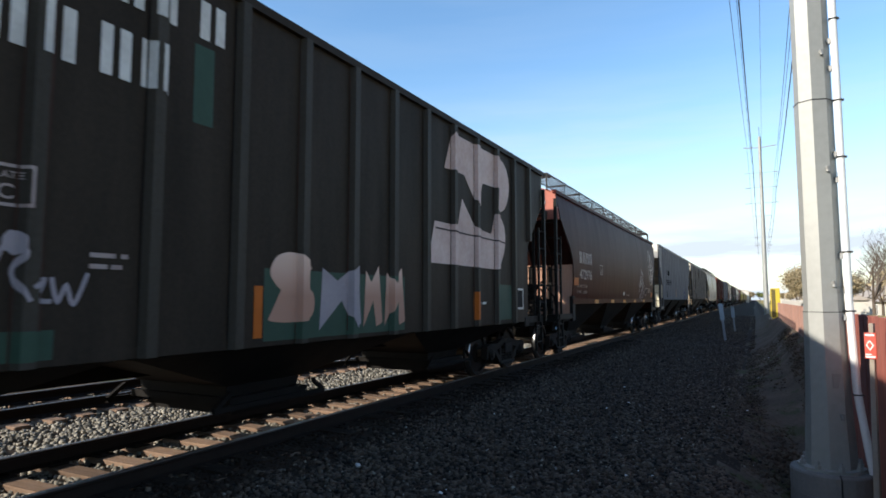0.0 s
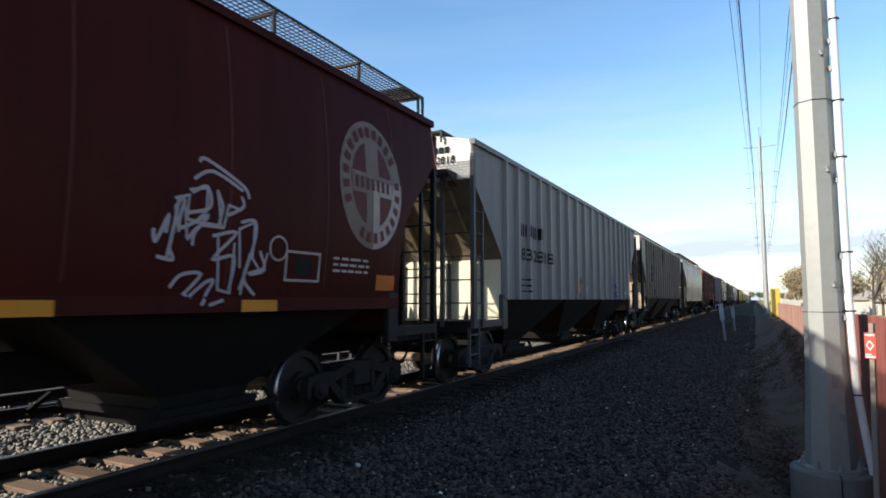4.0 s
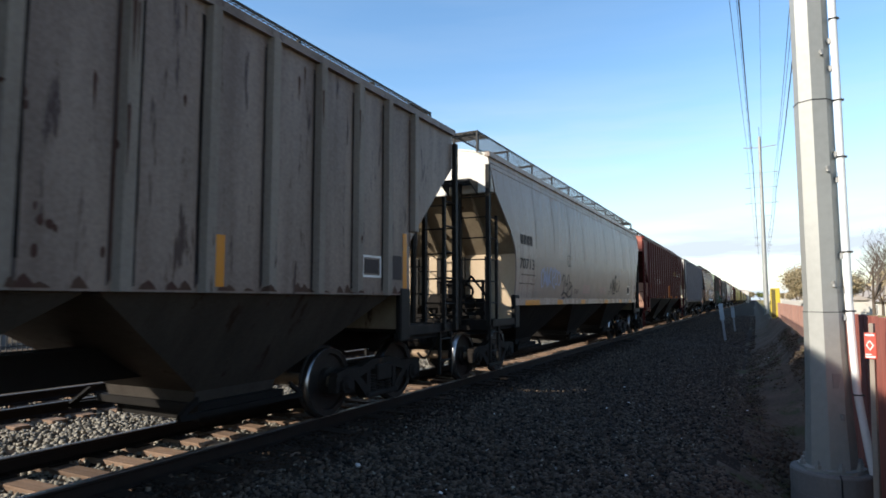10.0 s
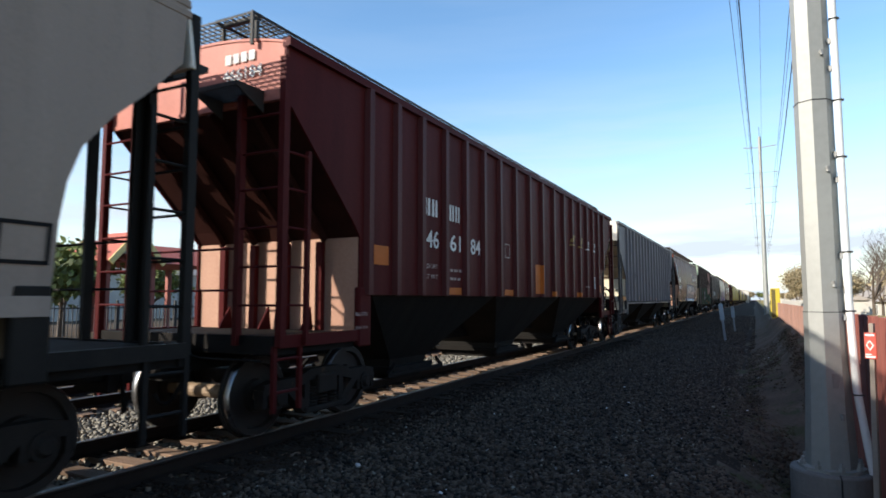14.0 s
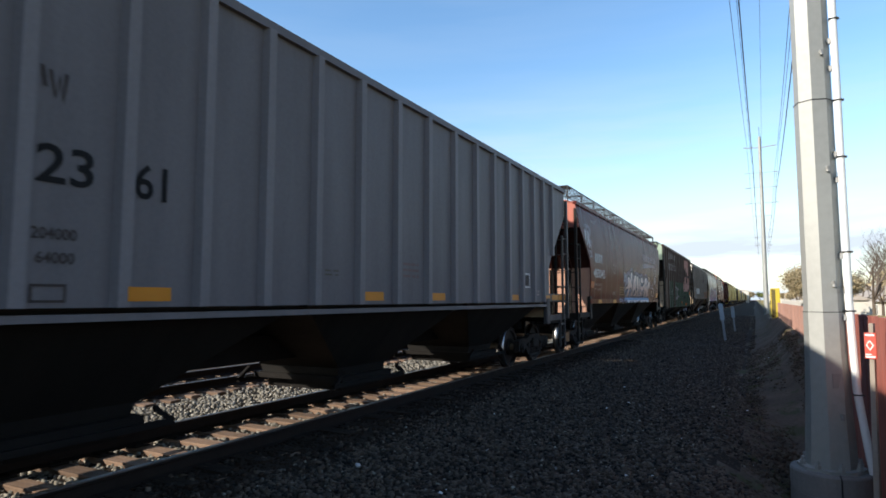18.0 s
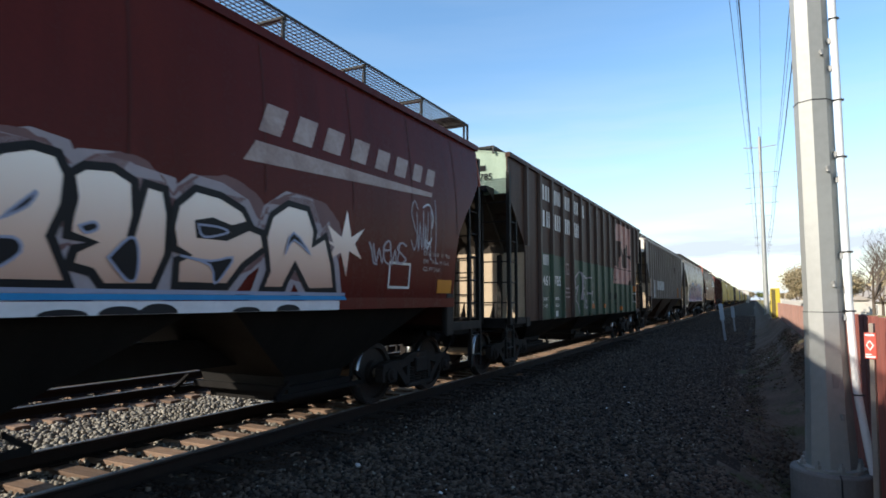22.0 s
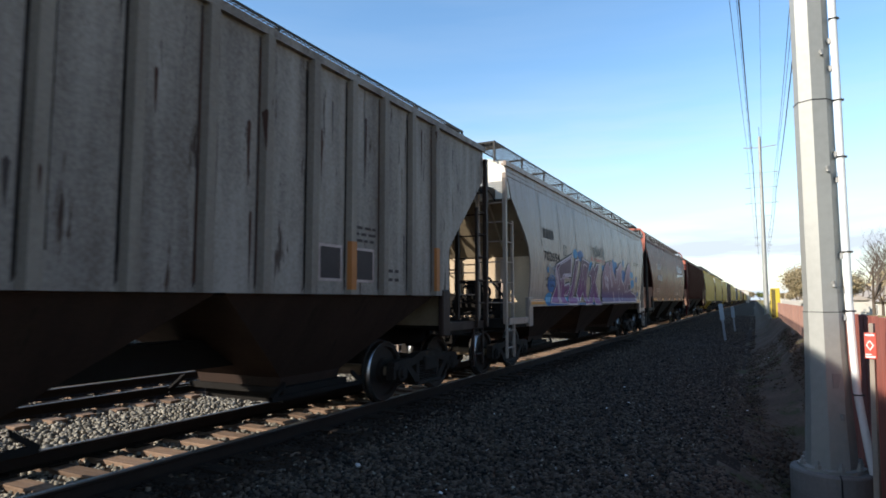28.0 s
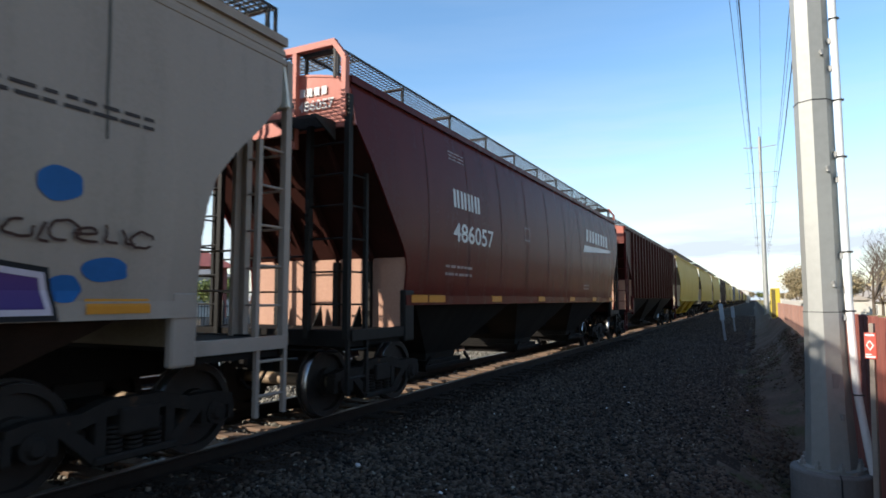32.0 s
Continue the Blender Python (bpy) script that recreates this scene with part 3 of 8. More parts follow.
def add_truck(car, yc, detail=True):
    if not detail:
        part("truck", far_truck, M["truck"], car, at=pose(0, yc, 0), key="far_truck")
        return
    bo = part("bolster", bolster, M["truck"], car, at=pose(0, yc, 0), key="bolster")
    for sg in (1, -1):
        turn = pose(0, yc, 0, 0, 0, 0 if sg > 0 else 180)
        fr = part("truck_side_frame", side_frame, M["truck"], car, at=turn, key="side_frame", label="grimy cast steel truck side frame")
        part("spring_nest", spring_nest, M["truck"], fr, key="spring_nest")
        for dy in (-0.9, 0.9):
            part("bearing_cap", bearing_cap, M["truck"], fr, at=pose(0, dy, 0), key="bearing_cap")
    for dy in (-0.9, 0.9):
        ax = part("wheelset", axle_shell, M["axle"], car, at=pose(0, yc + dy, WHEEL_R), key="axle", smooth=False, label="axle with two steel wheels")
        for sg in (1, -1):
            part("wheel", lambda: wheel_shell(sg), M["wheel"], ax, key=("wheel", sg), smooth=False)
            part("wheel_tread", lambda: tread_shell(sg), M["tread"], ax, key=("tread", sg), smooth=True, label="polished wheel tread")
        WHEELSETS.append((ax, yc + dy))


def ladder_shell(p0, p1, across, rungs, r=0.016, stile=0.045):
    """Two stiles from height p0 to p1 and rungs between; across: the vector between the stiles."""
    s = Shell()
    a, b, c = Vector(p0), Vector(p1), Vector(across)
    s.bar(a, b, stile, stile)
    s.bar(a + c, b + c, stile, stile)
    for i in range(rungs):
        k = (i + 0.6) / rungs
        q = a.lerp(b, k)
        s.rod(q, q + c, r, 6)
    return s


def walkway(spec, sg):
    """Open steel grating along the roof, as bearing bars and cross bars."""
    L = spec["L"]
    x0, x1, z = spec.get("walk_x", (0.62, 1.22))[0], spec.get("walk_x", (0.62, 1.22))[1], spec.get("walk_z", 4.98)
    ya, yb = -L / 2 - 0.05, L / 2 + 0.05
    s = Shell()
    for i in range(9):
        x = sg * (x0 + (x1 - x0) * i / 8)
        s.box(x - 0.009, x + 0.009, ya, yb, z - 0.006, z)
    for x in (x0, x1):
        s.box(sg * x - 0.009, sg * x + 0.009, ya, yb, z - 0.030, z + 0.004)
    n = int((yb - ya) / 0.09)
    for i in range(n + 1):
        y = ya + (yb - ya) * i / n
        s.box(min(sg * x0, sg * x1), max(sg * x0, sg * x1), y - 0.010, y + 0.010, z - 0.007, z - 0.002)
    return s


def end_walkway(spec, e):
    """Grating across the car at its end, joining the two roof walkways."""
    L = spec["L"]
    x1, z = spec.get("walk_x", (0.62, 1.22))[1], spec.get("walk_z", 4.98)
    y0, y1 = e * (L / 2 - 0.55), e * (L / 2 + 0.05)
    s = Shell()
    for i in range(8):
        y = y0 + (y1 - y0) * i / 7
        s.box(-x1, x1, y - 0.004, y + 0.004, z - 0.028, z - 0.003)
    for i in range(23):
        x = -x1 + 2 * x1 * i / 22
        s.box(x - 0.004, x + 0.004, min(y0, y1), max(y0, y1), z - 0.016, z - 0.004)
    for x in (-x1, x1):
        s.bar((x, y1, z), (x, y1, spec["eave"] + 0.02), 0.035, 0.035)
    return s


def walkway_bracket(spec, sg, y):
    x0, x1, z = spec.get("walk_x", (0.62, 1.22))[0], spec.get("walk_x", (0.62, 1.22))[1], spec.get("walk_z", 4.98)
    w, zt, rise = half_width(spec, spec["eave"]), spec["eave"], spec.get("rise", 0.2)
    roof = lambda x: zt + rise * (1 - abs(x / w) ** 2.2)
    s = Shell()
    s.bar((sg * x0, y, z - 0.05), (sg * x1, y, z - 0.05), 0.05, 0.04)
    for x in (x0 + 0.03, x1 - 0.03):
        s.bar((sg * x, y, roof(x) - 0.02), (sg * x, y, z - 0.05), 0.05, 0.03)
    return s


def hatch_shell(spec):
    L, z = spec["L"], spec["eave"] + spec.get("rise", 0.2)
    s = Shell()
    s.box(-0.34, 0.34, -L / 2 + 0.9, L / 2 - 0.9, z - 0.05, z + 0.10, 0.03)
    k = int((L - 2) / 1.2)
    for i in range(k):
        y = -L / 2 + 1.2 + i * 1.2
        s.box(-0.38, 0.38, y - 0.03, y + 0.03, z - 0.02, z + 0.14)
    return s


def brake_step(spec, e):
    """Frame and brackets of a small platform on the upper end sheet."""
    y0, y1, z, xa, xb = e * spec["L"] / 2, e * (spec["L"] / 2 + 0.42), 3.98, 0.55, 1.20
    s = Shell()
    for x in (xa, xb):
        s.box(x - 0.012, x + 0.012, min(y0, y1), max(y0, y1), z - 0.02, z + 0.035)
        s.prism([(y0, z - 0.01), (y1, z - 0.01), (y0, z - 0.22)], "x", x - 0.01, x + 0.01)
    s.box(xa, xb, min(y1, y1 + e * 0.012), max(y1, y1 + e * 0.012), z - 0.02, z + 0.035)
    s.box(xa, xb, min(y0, y0 + e * 0.012), max(y0, y0 + e * 0.012), z - 0.02, z + 0.035)
    return s


def step_bar():
    s = Shell()
    s.box(0.55, 1.20, -0.008, 0.008, 3.98, 4.01)
    return s


def brake_gear(L, e, z=1.52):
    """Air reservoir that lies across the end platform, z high."""
    s = Shell()
    y = e * (L / 2 - 0.65)
    n = 16
    ring = lambda x, r: [(x, y + r * math.cos(2 * math.pi * i / n), z + r * math.sin(2 * math.pi * i / n)) for i in range(n)]
    s.loft([ring(-0.26, 0.08), ring(-0.24, 0.15), ring(-0.19, 0.21), ring(0.74, 0.21), ring(0.79, 0.15), ring(0.81, 0.08)])
    return s


def brake_bits(L, e):
    """Saddles, control valve, pipes and cylinder round the reservoir, one mesh each."""
    y = e * (L / 2 - 0.65)
    out = []
    for x in (-0.05, 0.6):
        s = Shell()
        s.box(x - 0.03, x + 0.03, y - 0.18, y + 0.18, 1.2, 1.40)
        out.append(("saddle", s))
    s = Shell()
    s.box(0.88, 1.10, y - 0.1, y + 0.12, 1.20, 1.62, 0.03)
    out.append(("control_valve", s))
    for pts, r in (([(0.99, y + 0.1, 1.5), (0.99, y + 0.35, 1.5), (0.4, y + 0.35, 1.3), (-0.9, y + 0.35, 1.28)], 0.022), ([(0.99, y - 0.1, 1.42), (0.7, y - 0.3, 1.42), (0.1, y - 0.3, 1.25)], 0.02),
                   ([(0.3, y + e * 0.1, 1.74), (0.3, y + e * 0.3, 2.0), (0.75, y + e * 0.4, 2.05), (0.85, y + e * 0.45, 1.3)], 0.018)):
        s = Shell()
        s.pipe(pts, r)
        out.append(("air_pipe", s))
    s = Shell()
    s.rod((-0.95, y, 1.36), (-0.5, y, 1.36), 0.13, 12)
    out.append(("brake_cylinder", s))
    # stand, rods, hoses and a hooped guard beside the tank
    s = Shell()
    for x in (0.15, 1.16):
        s.bar((x, y + e * 0.3, 1.2), (x, y + e * 0.3, 2.02), 0.05, 0.05)
    s.bar((0.15, y + e * 0.3, 2.0), (1.16, y + e * 0.3, 2.0), 0.05, 0.05)
    s.bar((0.15, y + e * 0.3, 1.62), (1.16, y + e * 0.3, 1.62), 0.04, 0.04)
    out.append(("pipe_stand", s))
    for x, r in ((0.45, 0.17), (0.82, 0.14)):
        s = Shell()
        s.pipe([(x + r * math.cos(a), y + e * 0.36, 1.78 + r * math.sin(a)) for a in [math.pi * k / 7 for k in range(15)]], 0.026)
        out.append(("hose_loop", s))
    s = Shell()
    s.box(0.28, 0.62, y + e * 0.12 - 0.1, y + e * 0.12 + 0.1, 1.62, 1.98, 0.04)
    s.rod((0.45, y + e * 0.2, 1.8), (0.45, y + e * 0.34, 1.8), 0.09, 10)
    out.append(("service_valve", s))
    s = Shell()
    s.pipe([(0.7, y + e * 0.2, 1.9), (0.95, y + e * 0.42, 2.1), (1.3, y + e * 0.46, 1.7), (1.36, y + e * 0.4, 1.2)], 0.024)
    out.append(("air_pipe", s))
    s = Shell()
    s.bar((-0.6, y + e * 0.5, 1.26), (1.3, y + e * 0.5, 1.34), 0.06, 0.07)
    out.append(("brake_lever", s))
    return out


def brake_wheel(L, e):
    s = Shell()
    y, z, x = e * (L / 2 + 0.16), 2.75, -0.55
    n = 20
    pts = [(x + 0.27 * math.cos(2 * math.pi * i / n), y, z + 0.27 * math.sin(2 * math.pi * i / n)) for i in range(n + 1)]
    s.pipe(pts, 0.02, 6)
    for i in range(5):
        a = 2 * math.pi * i / 5
        s.bar((x, y, z), (x + 0.27 * math.cos(a), y, z + 0.27 * math.sin(a)), 0.03, 0.02)
    s.rod((x, y - e * 0.14, z), (x, y + e * 0.02, z), 0.05, 8)
    s.box(x - 0.14, x + 0.14, y - e * 0.10 - 0.06, y - e * 0.10 + 0.06, z - 0.2, z + 0.12)
    s.rod((x, y - e * 0.12, z - 0.2), (x, y - e * 0.12, 1.2), 0.018, 6)
    return s


def brake_housing(L, e):
    """Gear case of the hand brake with its rod and bracket on the end posts."""
    s = Shell()
    y = e * (L / 2 - 0.02)
    s.box(-0.86, -0.24, y - 0.09, y + 0.09, 2.50, 3.02, 0.04)
    s.box(-1.25, 0.05, y - 0.03, y + 0.03, 2.95, 3.06)
    s.rod((-0.4, y, 2.5), (-0.4, y, 1.2), 0.022, 6)
    s.bar((-0.7, y, 2.5), (-0.7, y, 1.2), 0.06, 0.05)
    return s


def build_car(spec, detail=2):
    """A covered hopper car with all its parts; its origin lies on the rails under its middle."""
    L = spec["L"]
    paint, endp, lowp = spec["paint"], spec.get("end_paint", spec["paint"]), spec.get("low_paint", spec["paint"])
    car = thing("hopper_car", pose(TRACK_X, spec["yc"], 0), spec["label"], "freight car", group="cars of the freight train")
    tag = lambda *k: (*k, round(L, 2), spec["kind"], spec["eave"], spec["bottom"], tuple(spec["edge"]), spec.get("ribs", 0))
    smooth = spec["kind"] != "rib"
    for sg in (1, -1):
        part("side_plate", lambda: side_shell(spec, sg), paint, car, key=tag("side", sg), smooth=False)
        if spec["kind"] == "rib":
            for i, y in enumerate(rib_places(spec)):
                part("rib", lambda: rib_shell(spec, sg, y), spec.get("rib_paint", paint), car, key=tag("rib", sg, i))
        else:
            s_k = tag("sill", sg)
            def sill():
                s = Shell()
                zb = spec["bottom"]
                w = half_width(spec, zb)
                y = L / 2 - spec["edge"][-1][1]
                s.box(min(sg * (w - 0.06), sg * (w + 0.035)), max(sg * (w - 0.06), sg * (w + 0.035)), -y, y, zb - 0.13, zb + 0.02)
                return s
            part("side_sill", sill, spec.get("sill_paint", paint), car, key=s_k)
        def chord():
            s = Shell()
            w, zt = half_width(spec, spec["eave"]), spec["eave"]
            s.box(min(sg * (w - 0.05), sg * (w + 0.06)), max(sg * (w - 0.05), sg * (w + 0.06)), -L / 2, L / 2, zt - 0.07, zt + 0.03)
            return s
        for zr in spec.get("ridges", ()):
            def ridge():
                s = Shell()
                wz = half_width(spec, zr)
                s.loft([[(sg * (wz - 0.01), y, zr - 0.05), (sg * (wz + 0.016), y, zr - 0.03), (sg * (wz + 0.010), y, zr + 0.03), (sg * (wz - 0.02), y, zr + 0.05)] for y in (-L / 2 + 0.02, L / 2 - 0.02)])
                return s
            part("eave_ridge", ridge, paint, car, key=tag("ridge", sg, zr))
        part("top_chord", chord, spec.get("chord_paint", paint), car, key=tag("chord", sg))
        if detail > 1 or sg > 0:
            part("roof_walkway", lambda: walkway(spec, sg), M["galv_dark"], car, key=tag("walk", sg, spec.get("walk_z"), spec.get("walk_x")), label="open steel grating roof walkway")
            nb = 11
            for i in range(nb if detail > 1 else 0):
                y = -L / 2 + 0.05 + (L - 0.1) * i / (nb - 1)
                part("walkway_bracket", lambda: walkway_bracket(spec, sg, y), M["galv_dark"], car, key=tag("brk", sg, i, spec.get("walk_z"), spec.get("walk_x")))
    part("roof", lambda: roof_shell(spec), spec.get("roof_paint", endp), car, key=tag("roof"))
    part("hatch_cover", lambda: hatch_shell(spec), spec.get("roof_paint", endp), car, key=tag("hatch"))
    for e in (-1, 1):
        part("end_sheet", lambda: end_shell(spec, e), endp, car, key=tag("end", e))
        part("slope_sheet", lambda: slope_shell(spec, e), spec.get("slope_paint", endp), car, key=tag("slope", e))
        # near-end bulkhead gets a sun-bright colour, the far-end one the darker slope colour
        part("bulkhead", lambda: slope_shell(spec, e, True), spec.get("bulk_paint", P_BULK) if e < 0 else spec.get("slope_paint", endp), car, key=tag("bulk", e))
        part("end_platform", lambda: deck_shell(L, e, spec["edge"][-1][1]), spec.get("deck_paint", M["under"]), car, key=tag("deck", e))
        part("end_sill", lambda: end_sill(L, e), spec.get("deck_paint", M["under"]), car, key=tag("esill", e))
        if detail > 1:
            for x in (-1.40, 1.40):
                part("platform_beam", lambda: platform_beam(L, e, spec["edge"][-1][1], x), spec.get("deck_paint", M["under"]), car, key=tag("pbeam", e, x))
        part("coupler", lambda: coupler_shell(e, L, 9.15), M["under"], car, key=tag("coupler", e))
        if detail > 1:
            for x in (-0.95, -0.32, 0.32, 0.95):
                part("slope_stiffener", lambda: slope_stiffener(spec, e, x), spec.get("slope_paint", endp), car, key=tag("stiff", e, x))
            for x in (-0.9, -0.3, 0.3, 0.9):
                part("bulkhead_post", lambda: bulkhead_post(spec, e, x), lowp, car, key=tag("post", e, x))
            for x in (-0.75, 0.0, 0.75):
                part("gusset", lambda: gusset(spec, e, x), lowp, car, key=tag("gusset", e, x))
            yb = e * (L / 2 + 0.03)
            if e > 0:
                for x in (-0.7, 0.05, 0.75):
                    def end_post():
                        s = Shell()
                        s.bar((x, yb - 0.05, 1.18), (x, yb - 0.05, 3.95), 0.10, 0.06)
                        return s
                    part("end_post", end_post, lowp, car, key=tag("epost", x))
            lad = spec.get("ladder_paint", lowp)
            for sg in (1, -1):
                xo = sg * (half_width(spec, 4.3) - 0.02 + (0.05 if spec["kind"] == "rib" else 0.0))
                yi, ye, xi = yb - e * 0.42, yb + e * 0.03, xo - sg * 0.62

                def corner():
                    s = Shell()
                    s.bar((xo, yb, 1.1), (xo, yb, 4.35), 0.09, 0.08)
                    return s

                def inner_stile():
                    s = Shell()
                    s.bar((xo, yi, 1.1), (xo, yi, 3.35), 0.055, 0.055)
                    return s

                def end_stile():
                    s = Shell()
                    s.bar((xi, ye, 1.1), (xi, ye, 4.0), 0.085, 0.07)
                    return s

                def rung(a, b):
                    s = Shell()
                    s.rod(a, b, 0.015, 6)
                    return s
                lc = part("corner_ladder", corner, lad, car, key=tag("lad1", e, sg))
                part("stile", inner_stile, lad, lc, key=tag("lad1s", e, sg))
                le = part("end_ladder", end_stile, lad, car, key=tag("lad2", e, sg))
                for z in (1.55, 1.98, 2.42, 2.86, 3.28):
                    part("rung", lambda: rung((xo, yb, 0), (xo, yi, 0)), lad, lc, at=pose(0, 0, z), key=tag("rung1", e, sg))
                for z in (1.55, 1.98, 2.42, 2.86, 3.28, 3.7):
                    part("rung", lambda: rung((xo, ye, 0), (xi, ye, 0)), lad, le, at=pose(0, 0, z), key=tag("rung2", e, sg))
                for z in (1.72, 2.2):
                    part("handrail", lambda: rung((0, ye - e * 0.02, 0), (xi, ye - e * 0.02, 0)), lad, le, at=pose(0, 0, z), key=tag("rail2", e, sg))
                part("sill_step", lambda: ladder_shell((sg * 1.47, yb, 0.38), (sg * 1.47, yb, 1.1), (0, -e * 0.42, 0), 2, 0.018, 0.05), lad, car, key=tag("step", e, sg))
                def jack():
                    s = Shell()
                    w = half_width(spec, spec["bottom"]) + 0.02
                    yj = e * (L / 2 - spec["edge"][-1][1] - 0.12)
                    s.box(min(sg * w, sg * (w - 0.1)), max(sg * w, sg * (w - 0.1)), yj - 0.14, yj + 0.14, 1.0, spec["bottom"] + 0.1, 0.02)
                    s.box(min(sg * 1.44, sg * (w - 0.02)), max(sg * 1.44, sg * (w - 0.02)), min(yj, e * L / 2), max(yj, e * L / 2), 1.08, 1.22)
                    return s
                part("jacking_pad", jack, lowp, car, key=tag("jack", e, sg))
            part("end_walkway", lambda: end_walkway(spec, e), M["galv_dark"], car, key=tag("ewalk", e, spec.get("walk_z"), spec.get("walk_x")))
            bs = part("brake_step", lambda: brake_step(spec, e), M["galv_dark"], car, key=tag("bstep", e))
            for i in range(1, 8):
                part("tread_bar", step_bar, M["galv_dark"], bs, at=pose(0, e * (L / 2 + 0.42 * i / 8), 0), key="step_bar")
    if detail > 1 and spec.get("portal"):
        for e in (-1, 1):
            def portal():
                s = Shell()
                y, zt, zw = e * (L / 2 + 0.06), spec["eave"], spec.get("walk_z", 4.98)
                for sx in (1, -1):
                    s.bar((sx * 1.40, y, zt - 0.55), (sx * 1.40, y, zw - 0.22), 0.09, 0.07)
                    s.bar((sx * 1.40, y, zw - 0.22), (sx * 1.22, y, zw + 0.02), 0.09, 0.07)
                    s.bar((sx * 0.55, y, zt - 0.9), (sx * 0.55, y, zw + 0.02), 0.08, 0.07)
                s.bar((-1.24, y, zw + 0.02), (1.24, y, zw + 0.02), 0.09, 0.09)
                return s
            part("end_portal", portal, endp, car, key=tag("portal", e), label="red steel frame over the roof end")
    if detail > 1 and spec.get("end_bar"):
        for e in (-1, 1):
            def end_bar():
                s = Shell()
                y0, y1 = sorted((e * L / 2, e * (L / 2 - 1.5)))
                s.box(1.46, 1.53, y0, y1, 1.57, 1.76, 0.008)
                return s
            eb = part("side_bar", end_bar, lowp, car, key=tag("ebar", e))
            for a, b in ((0.1, 0.72), (0.78, 1.3)):
                def strip():
                    s = Shell()
                    y0, y1 = sorted((e * (L / 2 - a), e * (L / 2 - b)))
                    s.box(1.531, 1.536, y0, y1, 1.60, 1.73)
                    return s
                part("reflector", strip, M["reflector"], eb, key=tag("ebs", e, a))
    if spec.get("low_sill"):
        for sg in (1, -1):
            def low_sill():
                s = Shell()
                s.box(min(sg * 1.44, sg * 1.535), max(sg * 1.44, sg * 1.535), -L / 2 + 1.5, L / 2 - 1.5, 1.44, 1.50)
                return s
            part("lower_sill", low_sill, paint, car, key=tag("lsill", sg))
    part("center_sill", lambda: center_sill(L), M["under"], car, key=tag("csill"))
    nb = spec.get("bays", 3)
    span = L - 2 * spec["edge"][-1][1] - 0.7
    for i in range(nb):
        y = -span / 2 + span * (i + 0.5) / nb
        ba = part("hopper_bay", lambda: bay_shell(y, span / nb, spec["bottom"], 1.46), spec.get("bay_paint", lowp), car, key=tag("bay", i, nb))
        part("outlet_gate", lambda: gate_shell(y), M["under"], ba, key=tag("gate", i, nb))
        if detail > 1:
            for sg in (1, -1):
                part("gate_bar", lambda: gate_rack(y, sg), M["under"], ba, key=tag("rack", i, nb, sg))
    if detail > 1 and spec.get("brake"):
        gear = part("air_reservoir", lambda: brake_gear(L, -1, spec.get("tank_z", 1.52)), spec.get("tank_paint", M["under"]), car, key=tag("brake", spec.get("tank_z", 0)), label=("pale" if "tank_paint" in spec else "dark") + " air brake reservoir tank", smooth=False)
        for k, (n, sh) in enumerate(brake_bits(L, -1)):
            part(n, sh, M["under"], gear, key=tag("bit", k))
    if detail > 1 and spec.get("hand_brake"):
        hb = part("hand_brake", lambda: brake_housing(L, 1), M["under"], car, key=tag("bhouse"), label="dark hand brake gear housing on posts")
        part("hand_brake_wheel", lambda: brake_wheel(L, 1), M["under"], hb, key=tag("bwheel"))
    near, far = spec.get("trucks", (1.35, 1.5))
    for yc in (-L / 2 + near, L / 2 - far):
        add_truck(car, yc, detail > 1)
    return car


# ---- the train ----
M["galv_dark"] = surface("weathered_grating", (0.034, 0.032, 0.030), (0.016, 0.015, 0.014), 0.6, metal=0.2, scale=3, spec=0.2)
P_BNSF = car_paint("mineral_red_paint", (0.086, 0.0150, 0.0120), (0.052, 0.0102, 0.0085), (0.032, 0.011, 0.009), 0.70, 0.26, spec=0.16, chalk=0.6)
P_MAROON = car_paint("dark_maroon_paint", (0.045, 0.008625, 0.007125), (0.02625, 0.006, 0.00525), (0.020, 0.008, 0.007), 0.70, 0.36, spec=0.05, chalk=0.5)
P_BULK_PALE = car_paint("cream_bulkhead_paint", (0.68, 0.612, 0.4675), (0.527, 0.4505, 0.3145), (0.22, 0.15, 0.10), 0.72, 0.6)
P_RED = car_paint("oxide_red_paint", (0.06936, 0.0102, 0.009818), (0.03902, 0.00714, 0.00748), (0.022, 0.008, 0.005), 0.72, spec=0.04)
# red ends: sunlit brightness is put into the colour
P_RED_END = car_paint("sunlit_red_end_paint", (0.4374, 0.149, 0.1074), (0.3078, 0.1081, 0.08051), (0.09, 0.030, 0.020), 0.72)
# red slope sheets: the shade under the ends is put into the colour
P_RED_SLOPE = car_paint("shaded_red_slope_paint", (0.040, 0.014, 0.011), (0.020, 0.008, 0.0065), (0.014, 0.007, 0.005), 0.62, 0.6, spec=0.05)
P_BROWN = car_paint("dark_brown_paint", (0.0623, 0.03314, 0.02363), (0.03279, 0.01945, 0.01485), (0.046, 0.020, 0.012), 0.74, spec=0.05)
P_GREENBLACK = car_paint("grimy_brown_black_paint", (0.0375, 0.0285, 0.0215), (0.0180, 0.0148, 0.0116), (0.036, 0.018, 0.011), 0.72, spec=0.04)
P_GREENBLACK_RIB = car_paint("lighter_olive_black_rib_paint", (0.0528, 0.0451, 0.03588), (0.02816, 0.02378, 0.01872), (0.036, 0.018, 0.011), 0.72, spec=0.08)
P_BROWN_RIB = car_paint("rubbed_brown_rib_paint", (0.07216, 0.04816, 0.03872), (0.041, 0.02752, 0.022), (0.046, 0.020, 0.012), 0.72, spec=0.08)
